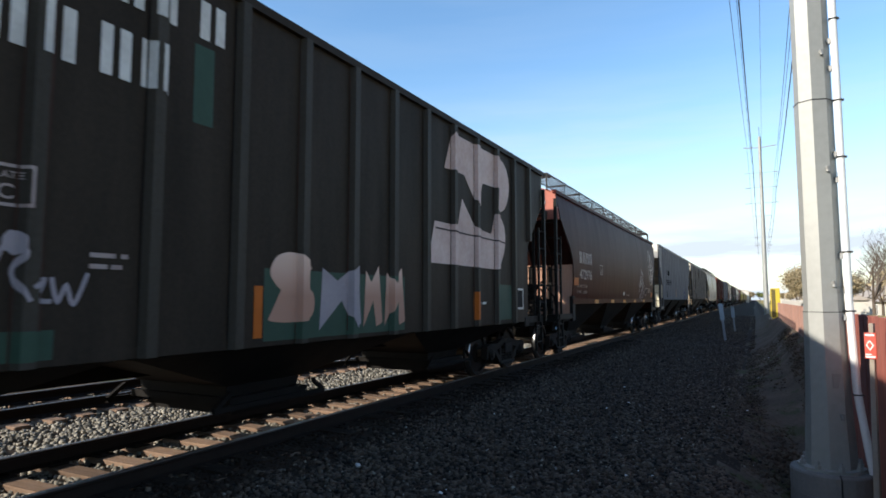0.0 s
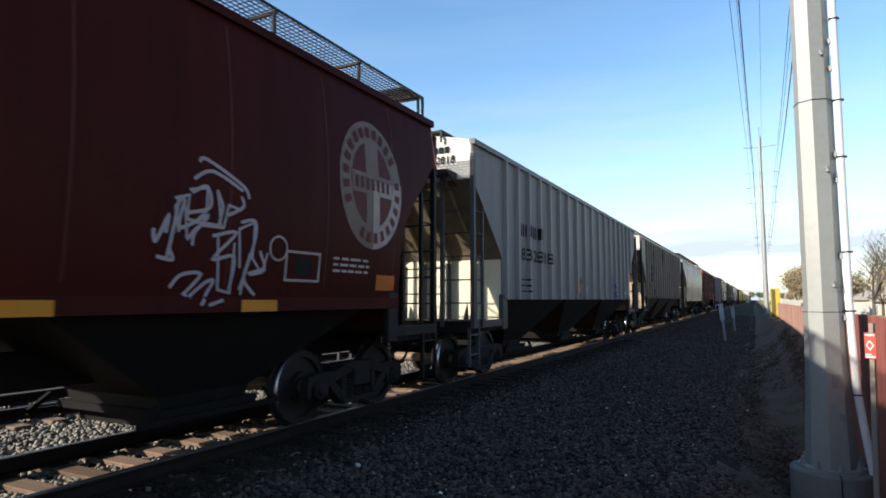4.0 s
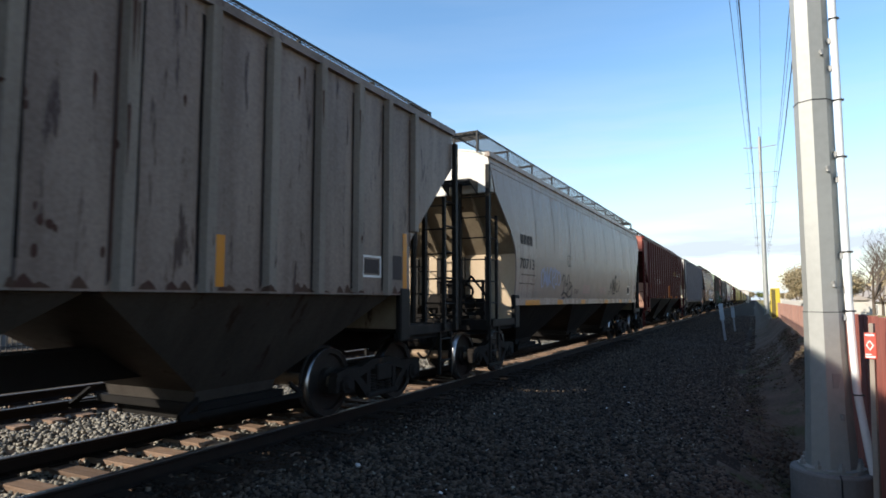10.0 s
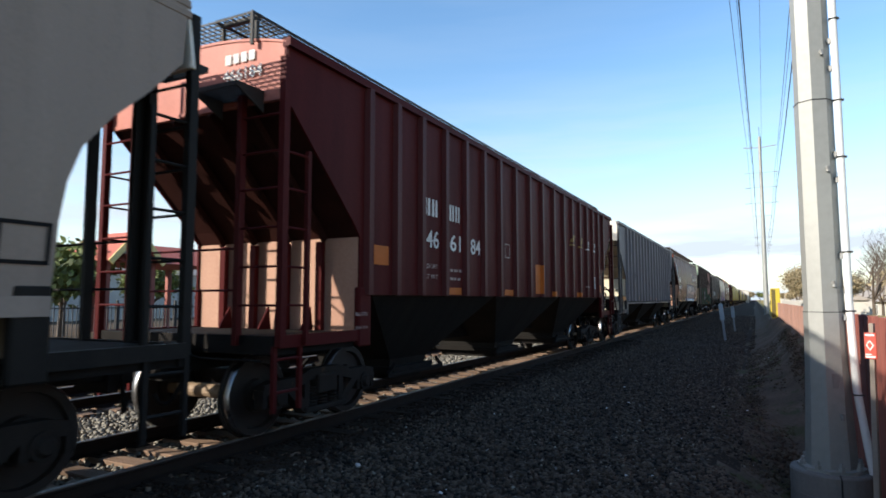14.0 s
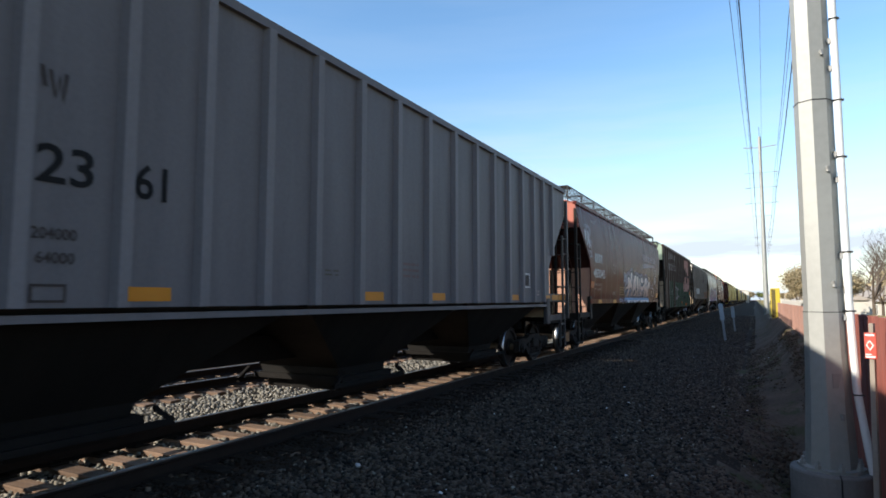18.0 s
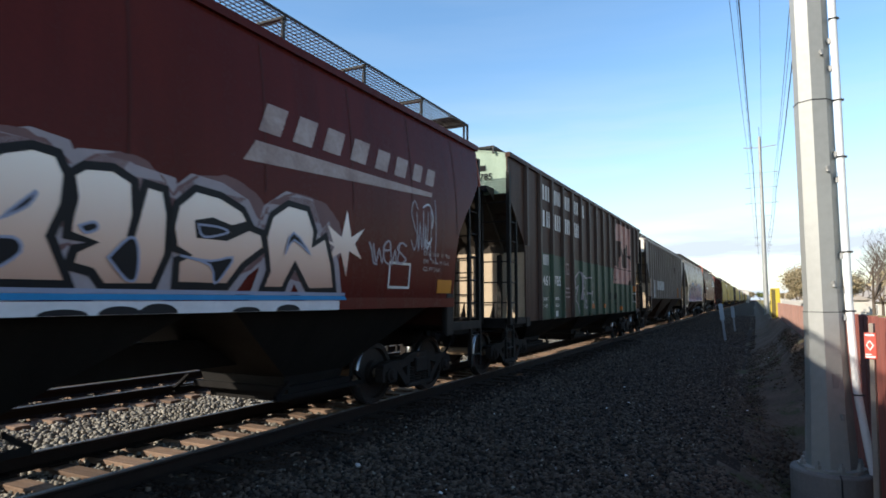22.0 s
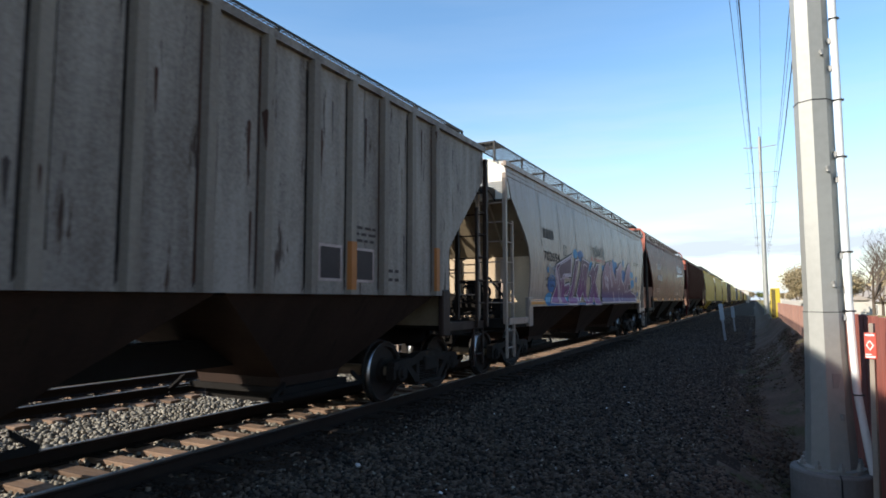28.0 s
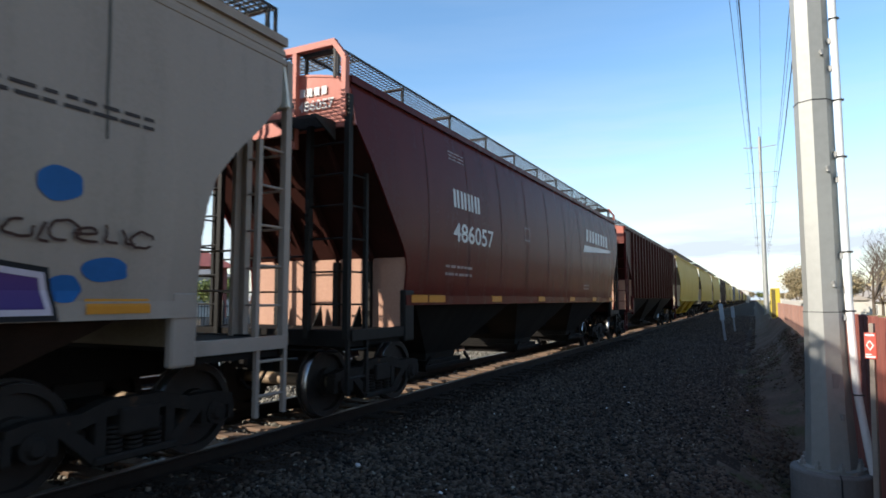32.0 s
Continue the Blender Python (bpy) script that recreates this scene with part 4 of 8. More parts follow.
P_GREEN = car_paint("cascade_green_paint", (0.046, 0.074, 0.046), (0.028, 0.043, 0.028), (0.026, 0.022, 0.015), 0.70)
P_GREEN_END = car_paint("pale_green_end_paint", (0.288, 0.360, 0.274), (0.187, 0.245, 0.187), (0.072, 0.072, 0.050), 0.7)
P_GREY = car_paint("grey_paint", (0.161, 0.150, 0.147), (0.113, 0.104, 0.102), (0.055, 0.042, 0.032), 0.74)
P_GREY_BLUE = car_paint("blue_grey_paint", (0.121, 0.111, 0.117), (0.087, 0.080, 0.084), (0.050, 0.040, 0.037), 0.76)
P_DIRTY = car_paint("dirty_white_paint", (0.1673, 0.1238, 0.1009), (0.07094, 0.04691, 0.03672), (0.028, 0.011, 0.008), 0.575, 0.46, amount=0.8, spec=0.24)
P_DIRTY_RIB = car_paint("worn_white_rib_paint", (0.1722, 0.1446, 0.1214), (0.105, 0.08274, 0.06758), (0.030, 0.016, 0.012), 0.64, amount=0.8)
# rib colours set a little lighter than the side panels
P_GREY_RIB = car_paint("lighter_grey_rib_paint", (0.212, 0.199, 0.196), (0.150, 0.140, 0.139), (0.07, 0.053, 0.040), 0.74)
P_SLATE_RIB = car_paint("lighter_blue_grey_rib_paint", (0.154, 0.142, 0.148), (0.112, 0.103, 0.108), (0.06, 0.048, 0.042), 0.76)
P_RED_RIB = car_paint("lighter_red_rib_paint", (0.07088, 0.01296, 0.01155), (0.0405, 0.008424, 0.007425), (0.030, 0.011, 0.007), 0.72)
P_DIRTY_BAY = car_paint("dirty_grey_bay_paint", (0.04641, 0.03868, 0.03204), (0.01989, 0.01657, 0.01326), (0.018, 0.009, 0.006), 0.58, 0.6)
# grimy grey fittings; shade on the trailing ladders is also put into the colour
P_GREY_LOW = car_paint("shaded_grimy_fitting_paint", (0.068, 0.064, 0.064), (0.040, 0.037, 0.036), (0.030, 0.022, 0.017), 0.66)
# bulkheads: direct sun on the near ends is put into these two colours
P_BULK = car_paint("beige_bulkhead_paint", (0.425, 0.3315, 0.2295), (0.306, 0.2295, 0.153), (0.14, 0.08, 0.05), 0.70, 0.6)
P_BULK_RED = car_paint("sunlit_pink_bulkhead_paint", (0.414, 0.243, 0.171), (0.288, 0.153, 0.108), (0.12, 0.05, 0.03), 0.70, 0.6)
P_FURX = car_paint("rust_streaked_white_paint", (0.2175, 0.1885, 0.1666), (0.0986, 0.07876, 0.0675), (0.034, 0.019, 0.014), 0.59, amount=1.0)
P_YELLOW = car_paint("dull_yellow_paint", (0.40, 0.265, 0.022), (0.25, 0.165, 0.022), (0.080, 0.058, 0.030), 0.74, 0.5, spec=0.04)
P_CREAM = car_paint("pale_grey_paint", (0.2764, 0.2214, 0.1837), (0.2021, 0.1592, 0.1295), (0.080, 0.058, 0.042), 0.74, 0.28, spec=0.11, chalk=0.3)
P_WHITE_END = car_paint("white_end_paint", (0.663, 0.629, 0.561), (0.510, 0.468, 0.399), (0.187, 0.119, 0.076), 0.68)
P_BUFF = car_paint("buff_underside_paint", (0.2166, 0.1766, 0.1231), (0.1197, 0.0912, 0.0627), (0.062, 0.038, 0.023), 0.62, 0.6)
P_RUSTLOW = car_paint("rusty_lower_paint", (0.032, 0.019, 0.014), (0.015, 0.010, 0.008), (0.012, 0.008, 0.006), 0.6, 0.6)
# near-black colour given to bays, end posts and ladders
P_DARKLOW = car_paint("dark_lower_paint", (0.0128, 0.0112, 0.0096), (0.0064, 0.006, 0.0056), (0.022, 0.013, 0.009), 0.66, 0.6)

RIBS_18 = (1.67, 2.40, 3.15, 3.97, 4.79, 5.62, 6.46, 7.37, 8.31, 9.26, 10.22, 11.15, 12.02, 12.86, 13.69, 14.49, 15.22, 15.98)
# near and far top corners pass the same mark at these seconds
CARS = {
    "brown": dict(trucks=(1.15, 1.46), times=(-0.05, 2.77), kind="rib", rib_from=1.47, rib_step=0.994, ribs=16, walk_z=4.95, eave=4.755, bottom=1.12, edge=EDGE_SHORT, paint=P_GREENBLACK, rib_paint=P_GREENBLACK_RIB, low_paint=P_DARKLOW, end_paint=P_GREEN_END, slope_paint=P_BUFF,
                  label="grimy dark brown ribbed covered hopper car with faded paint"),
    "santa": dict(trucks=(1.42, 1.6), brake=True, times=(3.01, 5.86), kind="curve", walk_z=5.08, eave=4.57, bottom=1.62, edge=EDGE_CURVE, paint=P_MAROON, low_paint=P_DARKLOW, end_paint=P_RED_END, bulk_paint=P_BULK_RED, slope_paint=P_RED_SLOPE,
                  label="dark mineral-red smooth-sided covered hopper car with a round emblem"),
    "grey": dict(hand_brake=True, trucks=(1.35, 1.64), walk_x=(0.35, 0.90), walk_z=4.88, times=(6.09, 8.90), kind="rib", ribs=18, rib_at=RIBS_18, eave=4.62, bottom=1.62, edge=EDGE_RIB, paint=P_GREY, rib_paint=P_GREY_RIB, low_paint=P_GREY_LOW, end_paint=P_WHITE_END, bulk_paint=P_BULK_PALE, slope_paint=P_BUFF, bay_paint=P_DARKLOW,
                 label="grey ribbed covered hopper car with purple paint scrawl"),
    "dirty": dict(hand_brake=True, trucks=(1.36, 1.6), walk_x=(0.45, 1.05), walk_z=5.0, times=(9.145, 11.955), kind="rib", ribs=18, rib_at=RIBS_18, eave=4.55, bottom=1.68, edge=EDGE_RIB, paint=P_DIRTY, rib_paint=P_DIRTY_RIB, low_paint=P_DARKLOW, end_paint=P_WHITE_END, slope_paint=P_BUFF, bay_paint=P_DIRTY_BAY,
                  label="dirty white ribbed covered hopper car with rust streaks"),
    "cream": dict(trucks=(1.06, 1.9), brake=True, times=(12.25, 15.06), kind="curve", walk_z=5.08, eave=4.60, bottom=1.62, edge=EDGE_CURVE, paint=P_CREAM, ridges=(4.44, 4.33), low_paint=P_DARKLOW, end_paint=P_WHITE_END, slope_paint=P_BUFF,
                  label="pale grey smooth-sided covered hopper car with black paint scrawls"),
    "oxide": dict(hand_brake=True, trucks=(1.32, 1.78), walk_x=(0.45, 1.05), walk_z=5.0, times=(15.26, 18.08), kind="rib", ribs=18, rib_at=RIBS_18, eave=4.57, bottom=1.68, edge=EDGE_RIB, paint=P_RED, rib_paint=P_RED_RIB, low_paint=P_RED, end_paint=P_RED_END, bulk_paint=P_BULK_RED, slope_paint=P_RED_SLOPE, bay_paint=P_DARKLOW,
                  label="oxide-red ribbed covered hopper car"),
    "slate": dict(trucks=(1.36, 1.56), walk_x=(0.35, 0.90), walk_z=4.86, brake=True, tank_z=2.05, tank_paint=P_WHITE_END, end_bar=True, bulk_paint=P_BULK_PALE, times=(18.305, 21.10), kind="rib", ribs=18, rib_at=RIBS_18, eave=4.625, bottom=1.55, edge=EDGE_RIB, paint=P_GREY_BLUE, rib_paint=P_SLATE_RIB, low_sill=True, low_paint=P_GREY_LOW, end_paint=P_WHITE_END, slope_paint=P_BULK, bay_paint=P_DARKLOW,
                  label="blue-grey ribbed covered hopper car with a white end"),
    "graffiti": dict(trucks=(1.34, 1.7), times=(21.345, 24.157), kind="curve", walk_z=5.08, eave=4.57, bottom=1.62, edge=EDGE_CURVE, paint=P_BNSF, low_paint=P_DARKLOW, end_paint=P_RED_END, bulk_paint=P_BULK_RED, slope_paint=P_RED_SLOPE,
                     label="dark mineral-red smooth-sided covered hopper car with outlined graffiti"),
    "green": dict(trucks=(1.12, 1.46), times=(24.39, 27.10), kind="rib", rib_from=1.12, rib_step=0.989, ribs=16, walk_z=4.96, eave=4.765, bottom=1.12, edge=EDGE_SHORT, paint=P_BROWN, rib_paint=P_BROWN_RIB, low_paint=P_DARKLOW, end_paint=P_GREEN_END, slope_paint=P_DIRTY_BAY,
                  label="brown and green ribbed covered hopper car with faded paint"),
    "streaked": dict(hand_brake=True, trucks=(1.24, 1.5), walk_x=(0.45, 1.05), walk_z=5.0, times=(27.345, 30.175), kind="rib", ribs=19, rib_from=1.39, rib_step=0.7805, eave=4.55, bottom=1.68, edge=EDGE_RIB, paint=P_FURX, rib_paint=P_DIRTY_RIB, low_paint=P_RUSTLOW, end_paint=P_WHITE_END, slope_paint=P_BUFF, bay_paint=P_RUSTLOW,
                     label="rust-streaked grey-white ribbed covered hopper car"),
    "mural": dict(trucks=(1.12, 1.5), brake=True, times=(30.40, 33.275), kind="curve", walk_z=5.08, eave=4.60, bottom=1.58, edge=EDGE_CURVE, paint=P_CREAM, ridges=(4.44, 4.33), low_paint=P_CREAM, end_paint=P_WHITE_END, slope_paint=P_BUFF, bay_paint=P_RUSTLOW,
                  label="pale grey smooth-sided hopper car with purple and pink mural"),
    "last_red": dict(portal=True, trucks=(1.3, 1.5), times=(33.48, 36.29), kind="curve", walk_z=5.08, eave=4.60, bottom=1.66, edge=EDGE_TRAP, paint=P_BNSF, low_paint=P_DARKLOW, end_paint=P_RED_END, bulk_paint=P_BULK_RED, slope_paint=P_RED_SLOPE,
                     label="mineral-red smooth-sided covered hopper car with white lettering"),
}
BUILT = {}


def build_train():
    for name, spec in CARS.items():
        a, b = spec["times"]
        spec["L"] = round(TRAIN_SPEED * (b - a), 2)
        spec["yc"] = LINE_Y + TRAIN_SPEED * (a + b) / 2
        BUILT[name] = build_car(spec)


build_train()

# the rest of the train, far up the line and already past
FAR_CARS = []


def build_far_cars():
    kinds = ["oxide", "cream", "mural", "cream", "green", "mural", "cream", "slate", "cream", "mural", "grey", "cream", "santa"]
    step = 3.05 * TRAIN_SPEED
    first = CARS["last_red"]["yc"]
    places = [(first + step * (i + 1), kinds[i % len(kinds)]) for i in range(32)] + [(CARS["brown"]["yc"] - step * (i + 1), kinds[i]) for i in range(2)]
    for y, k in places:
        spec = dict(CARS[k])
        spec["yc"] = y
        if k in ("cream", "mural"):
            spec["paint"] = spec["low_paint"] = P_YELLOW
            spec["label"] = "dull yellow smooth-sided covered hopper car"
        if k == "oxide":
            spec["paint"] = spec["rib_paint"] = P_MAROON
            spec["label"] = "dark maroon ribbed covered hopper car"
        spec["label"] = " ".join(spec["label"].split(" hopper car")[0].split()[:6]) + " hopper car farther along the train"
        FAR_CARS.append((build_car(spec, 2 if 0 < y - first < step * 1.5 else 1), y))


build_far_cars()


# ---- paint on the cars: numbers, patches, emblems, scrawls ----
def fade(name, stops, rough=0.5):
    """Sprayed paint that fades between colours by height on the car."""
    m = surface(name, stops[0][1], None, rough, scale=2, fine=20, amount=0.35, bump=0, spec=0.12)
    nt = m.node_tree
    tc = nt.nodes.new("ShaderNodeTexCoord")
    sep = nt.nodes.new("ShaderNodeSeparateXYZ")
    nt.links.new(tc.outputs["Object"], sep.inputs["Vector"])
    rg = nt.nodes.new("ShaderNodeMapRange")
    rg.inputs["From Min"].default_value, rg.inputs["From Max"].default_value = stops[0][0], stops[-1][0]
    nt.links.new(sep.outputs["Z"], rg.inputs["Value"])
    cr = nt.nodes.new("ShaderNodeValToRGB")
    els = cr.color_ramp.elements
    while len(els) < len(stops):
        els.new(0.5)
    for el, (z, c) in zip(els, stops):
        el.position = (z - stops[0][0]) / (stops[-1][0] - stops[0][0])
        el.color = rgb(c)
    nt.links.new(rg.outputs["Result"], cr.inputs["Fac"])
    nt.links.new(cr.outputs["Color"], nt.nodes["Principled BSDF"].inputs["Base Color"])
    return m


def plain(name, c, rough=0.5):
    return surface(name, c, [k * 0.75 for k in c], rough, scale=2.5, fine=22, amount=0.6, bump=0, spec=0.12)


M.update(
    spray_cream=fade("cream_to_rose_spray", [(1.65, (0.38, 0.21, 0.15)), (2.1, (0.62, 0.43, 0.34)), (2.7, (0.84, 0.76, 0.69))]),
    spray_black=plain("black_spray", (0.012, 0.012, 0.014)),
    spray_white=plain("white_spray", (0.55, 0.54, 0.56)),
    emblem_dim=plain("soot_stained_emblem", (0.15, 0.105, 0.085)),
    spray_thin=plain("thin_pinkish_overspray", (0.15, 0.085, 0.085)),
    spray_grey=plain("thin_white_spray", (0.30, 0.26, 0.28)),
    spray_haze=plain("thin_grey_blue_spray", (0.19, 0.21, 0.26)),
    spray_iceblue=plain("ice_blue_spray", (0.26, 0.28, 0.38)),
    spray_blue=plain("bright_blue_spray", (0.012, 0.085, 0.24)),
    spray_sky=plain("cyan_blue_spray", (0.026, 0.17, 0.33)),
    spray_purple=plain("violet_spray", (0.115, 0.095, 0.185)),
    spray_mural=fade("purple_to_pink_spray", [(1.5, (0.042, 0.0252, 0.119)), (1.75, (0.0672, 0.0308, 0.119)), (1.95, (0.105, 0.042, 0.077)), (2.3, (0.182, 0.091, 0.119)), (2.9, (0.28, 0.175, 0.21))]),
    spray_rose=plain("pale_rose_spray", (0.336, 0.238, 0.273)),
    spray_magenta=fade("magenta_to_plum_spray", [(1.5, (0.182, 0.049, 0.182)), (1.8, (0.14, 0.0308, 0.119)), (2.3, (0.091, 0.0252, 0.07)), (2.8, (0.063, 0.028, 0.049))]),
    spray_lilac=plain("pale_pink_spray", (0.45, 0.375, 0.4125)),
    spray_darkblue=fade("indigo_spray", [(1.5, (0.035, 0.02, 0.13)), (1.75, (0.06, 0.03, 0.17)), (1.95, (0.20, 0.08, 0.16))]),
    red_text=plain("red_lettering", (0.36, 0.04, 0.03)),
    gold_text=plain("gold_lettering", (0.24, 0.145, 0.045)),
    patch_white=plain("white_paint_patch", (0.44, 0.43, 0.41)),
    patch_pale=plain("pale_overpaint", (0.205, 0.163, 0.134), 0.36),
    seam_grey=plain("weld_seam_stain", (0.085, 0.075, 0.062), 0.6),
    patch_black=plain("black_paint_patch", (0.022, 0.022, 0.024)),
    rust_stain=plain("dark_rust_stain", (0.05, 0.024, 0.018), 0.7),
    rib_shade=plain("black_rib_shade", (0.013, 0.0100, 0.0090), 0.8),
    soot_shade=plain("soot_and_shadow_stain", (0.045, 0.036, 0.034), 0.7),
    pink_patch=plain("faded_pink_patch", (0.36, 0.20, 0.20)),
)


ALONG = 1.03


def lay(name, car_name, polys, material, level=0, label="", grow=0.0):
    """Thin paint shapes on the near side of a car; polys: outlines in metres along from the near top corner and up from the rail."""
    spec, car = CARS[car_name], BUILT[car_name]
    L = spec["L"]
    bm = bmesh.new()
    for poly in polys:
        vs = [bm.verts.new((u * ALONG, z, 0)) for u, z in poly]
        try:
            bm.faces.new(vs)
        except ValueError:
            pass
    bmesh.ops.triangulate(bm, faces=bm.faces[:])
    if spec["kind"] == "rib":
        w = spec.get("rib_w", 0.17)
        lo, hi = min((v.co.x for v in bm.verts), default=0), max((v.co.x for v in bm.verts), default=0)
        cuts = [y + L / 2 + k for y in rib_places(spec) for k in (-w / 2, -w / 2 + 0.03, w / 2 - 0.03, w / 2)]
        for c in cuts:
            if lo < c < hi:
                bmesh.ops.bisect_plane(bm, geom=bm.verts[:] + bm.edges[:] + bm.faces[:], plane_co=(c, 0, 0), plane_no=(1, 0, 0))
    else:
        lo, hi = min((v.co.y for v in bm.verts), default=0), max((v.co.y for v in bm.verts), default=0)
        k = math.ceil(lo / 0.12) * 0.12
        while k < hi:
            bmesh.ops.bisect_plane(bm, geom=bm.verts[:] + bm.edges[:] + bm.faces[:], plane_co=(0, k, 0), plane_no=(0, 1, 0))
            k += 0.12
    s = Shell()
    lift = 0.004 + 0.003 * level
    ribs = [y + L / 2 for y in rib_places(spec)] if spec["kind"] == "rib" else []
    w, d = spec.get("rib_w", 0.17), spec.get("rib_d", 0.075)
    for f in bm.faces:
        cu = f.calc_center_median().x
        near = next((r for r in ribs if abs(cu - r) < w / 2), None)
        pts = []
        for v in f.verts:
            u, z = v.co.x, v.co.y
            up = 0.0 if near is None else d * min(1.0, max(0.0, (w / 2 - abs(u - near)) / 0.03))
            zz = min(max(z, spec["bottom"]), spec["eave"])
            sill = 0.037 if spec["kind"] != "rib" and z < spec["bottom"] + 0.02 else 0.0
            pts.append((half_width(spec, zz) + up + sill + lift, u - L / 2, z))
        s.face(pts)
    bm.free()
    if not s.f:
        return None
    me = bpy.data.meshes.new(name)
    # corners that meet are shared
    seen, order, faces = {}, [], []
    for f in s.f:
        idx = []
        for i in f:
            k = tuple(round(c, 4) for c in s.v[i])
            if k not in seen:
                seen[k] = len(order)
                order.append(s.v[i])
            if seen[k] not in idx:
                idx.append(seen[k])
        if len(idx) > 2:
            faces.append(idx)
    me.from_pydata(order, [], faces)
    me.materials.append(material)
    me.update()
    ob = new(name, me)
    ob.parent = car
    if label:
        tagged(ob, label)
    return ob


def box4(u0, z0, u1, z1):
    return [(u0, z0), (u1, z0), (u1, z1), (u0, z1)]


def rect(name, car, r, mat, level=0, label=""):
    return lay(name, car, [box4(*r)], M[mat], level, label)


def outline_box(car, r, mat, t=0.03, level=0):
    u0, z0, u1, z1 = r
    stroke("stencil_box", car, [[(u0, z0), (u1, z0), (u1, z1), (u0, z1), (u0, z0)]], t, mat, level)


GLYPHS, SIGNS = {}, {}


def glyph_polys(txt):
    """Triangles of a line of text, scaled to a unit box."""
    if txt in GLYPHS:
        return GLYPHS[txt]
    cu = bpy.data.curves.new("text", "FONT")
    cu.body = txt
    cu.resolution_u = 3
    cu.offset = 0.014
    ob = bpy.data.objects.new("text", cu)
    me = bpy.data.meshes.new_from_object(ob)
    root = list(range(len(me.vertices)))

    def top(i):
        while root[i] != i:
            i = root[i]
        return i
    for p in me.polygons:
        for i in p.vertices:
            root[top(i)] = top(p.vertices[0])
    SIGNS[txt] = [top(p.vertices[0]) for p in me.polygons]
    tris = [[(me.vertices[i].co.x, me.vertices[i].co.y) for i in p.vertices] for p in me.polygons]
    xs = [p[0] for t in tris for p in t]
    ys = [p[1] for t in tris for p in t]
    x0, x1, y0, y1 = min(xs), max(xs), min(ys), max(ys)
    GLYPHS[txt] = [[((x - x0) / (x1 - x0), (y - y0) / (y1 - y0)) for x, y in t] for t in tris]
    bpy.data.objects.remove(ob)
    bpy.data.meshes.remove(me)
    return GLYPHS[txt]


def write(name, car, txt, r, mat, level=0):
    """A line of text, each character a mesh of its own."""
    u0, z0, u1, z1 = r
    tris = glyph_polys(txt)
    for sign in sorted(set(SIGNS[txt])):
        lay(name, car, [[(u0 + (u1 - u0) * x, z0 + (z1 - z0) * y) for x, y in t] for t, g in zip(tris, SIGNS[txt]) if g == sign], M[mat], level)


def blocks(car, r, n, mat, level=0, lean=0.0, gap=0.22):
    """Plain upright bars, two for each letter of a mark."""
    u0, z0, u1, z1 = r
    step = (u1 - u0) / n
    w = step * (1 - gap)
    for i in range(n):
        a = u0 + i * step
        for k, t in ((0.0, 0.36), (0.58, 0.36)):
            p, q = a + k * w, a + (k + t) * w
            sh = lambda u, z: (u + lean * (z - z0), z)
            lay("mark_bar", car, [[sh(p, z0), sh(q, z0), sh(q, z1), sh(p, z1)]], M[mat], level)


def lines(car, r, n, mat, level=0, name="stencil_bar"):
    """Rows of plain bars for small writing that cannot be read."""
    u0, z0, u1, z1 = r
    rnd = random.Random(int(u0 * 100 + z0 * 1000))
    step = (z1 - z0) / n
    polys = []
    for i in range(n):
        z = z1 - (i + 0.8) * step
        u = u0
        while u < u1 - 0.02:
            w = min(rnd.uniform(0.08, 0.22), u1 - u)
            polys.append(box4(u, z, u + w, z + min(step * 0.42, 0.045)))
            u += w + rnd.uniform(0.02, 0.06)
    for poly in polys:
        lay(name, car, [poly], M[mat], level)


def ribbon(pts, w):
    """Joined quads along a line, with mitred corners."""
    pts = [p for i, p in enumerate(pts) if i == 0 or math.hypot(p[0] - pts[i - 1][0], p[1] - pts[i - 1][1]) > 1e-3]
    if len(pts) < 2:
        return []
    n = len(pts)
    loop = n > 3 and math.hypot(pts[0][0] - pts[-1][0], pts[0][1] - pts[-1][1]) < 1e-3
    sides = []
    for i in range(n):
        a = pts[i - 1] if i else (pts[-2] if loop else None)
        b = pts[i + 1] if i < n - 1 else (pts[1] if loop else None)
        dirs = []
        for p, q in ((a, pts[i]), (pts[i], b)):
            if p is not None and q is not None:
                l = math.hypot(q[0] - p[0], q[1] - p[1]) or 1.0
                dirs.append(((q[0] - p[0]) / l, (q[1] - p[1]) / l))
        dx, dz = sum(d[0] for d in dirs), sum(d[1] for d in dirs)
        l = math.hypot(dx, dz)
        if l < 0.2:
            dx, dz, l = dirs[0][0], dirs[0][1], 1.0
        dx, dz = dx / l, dz / l
        k = min(1.6, 1.0 / max(0.3, dx * dirs[0][0] + dz * dirs[0][1])) * w / 2
        sides.append(((pts[i][0] - dz * k, pts[i][1] + dx * k), (pts[i][0] + dz * k, pts[i][1] - dx * k)))
    return [[p[0], p[1], q[1], q[0]] for p, q in zip(sides, sides[1:])]


def stroke(name, car, runs, w, mat, level=0):
    for i, pts in enumerate(runs):
        lay(name, car, ribbon(pts, w), M[mat], level + 0.12 * (i % 8))


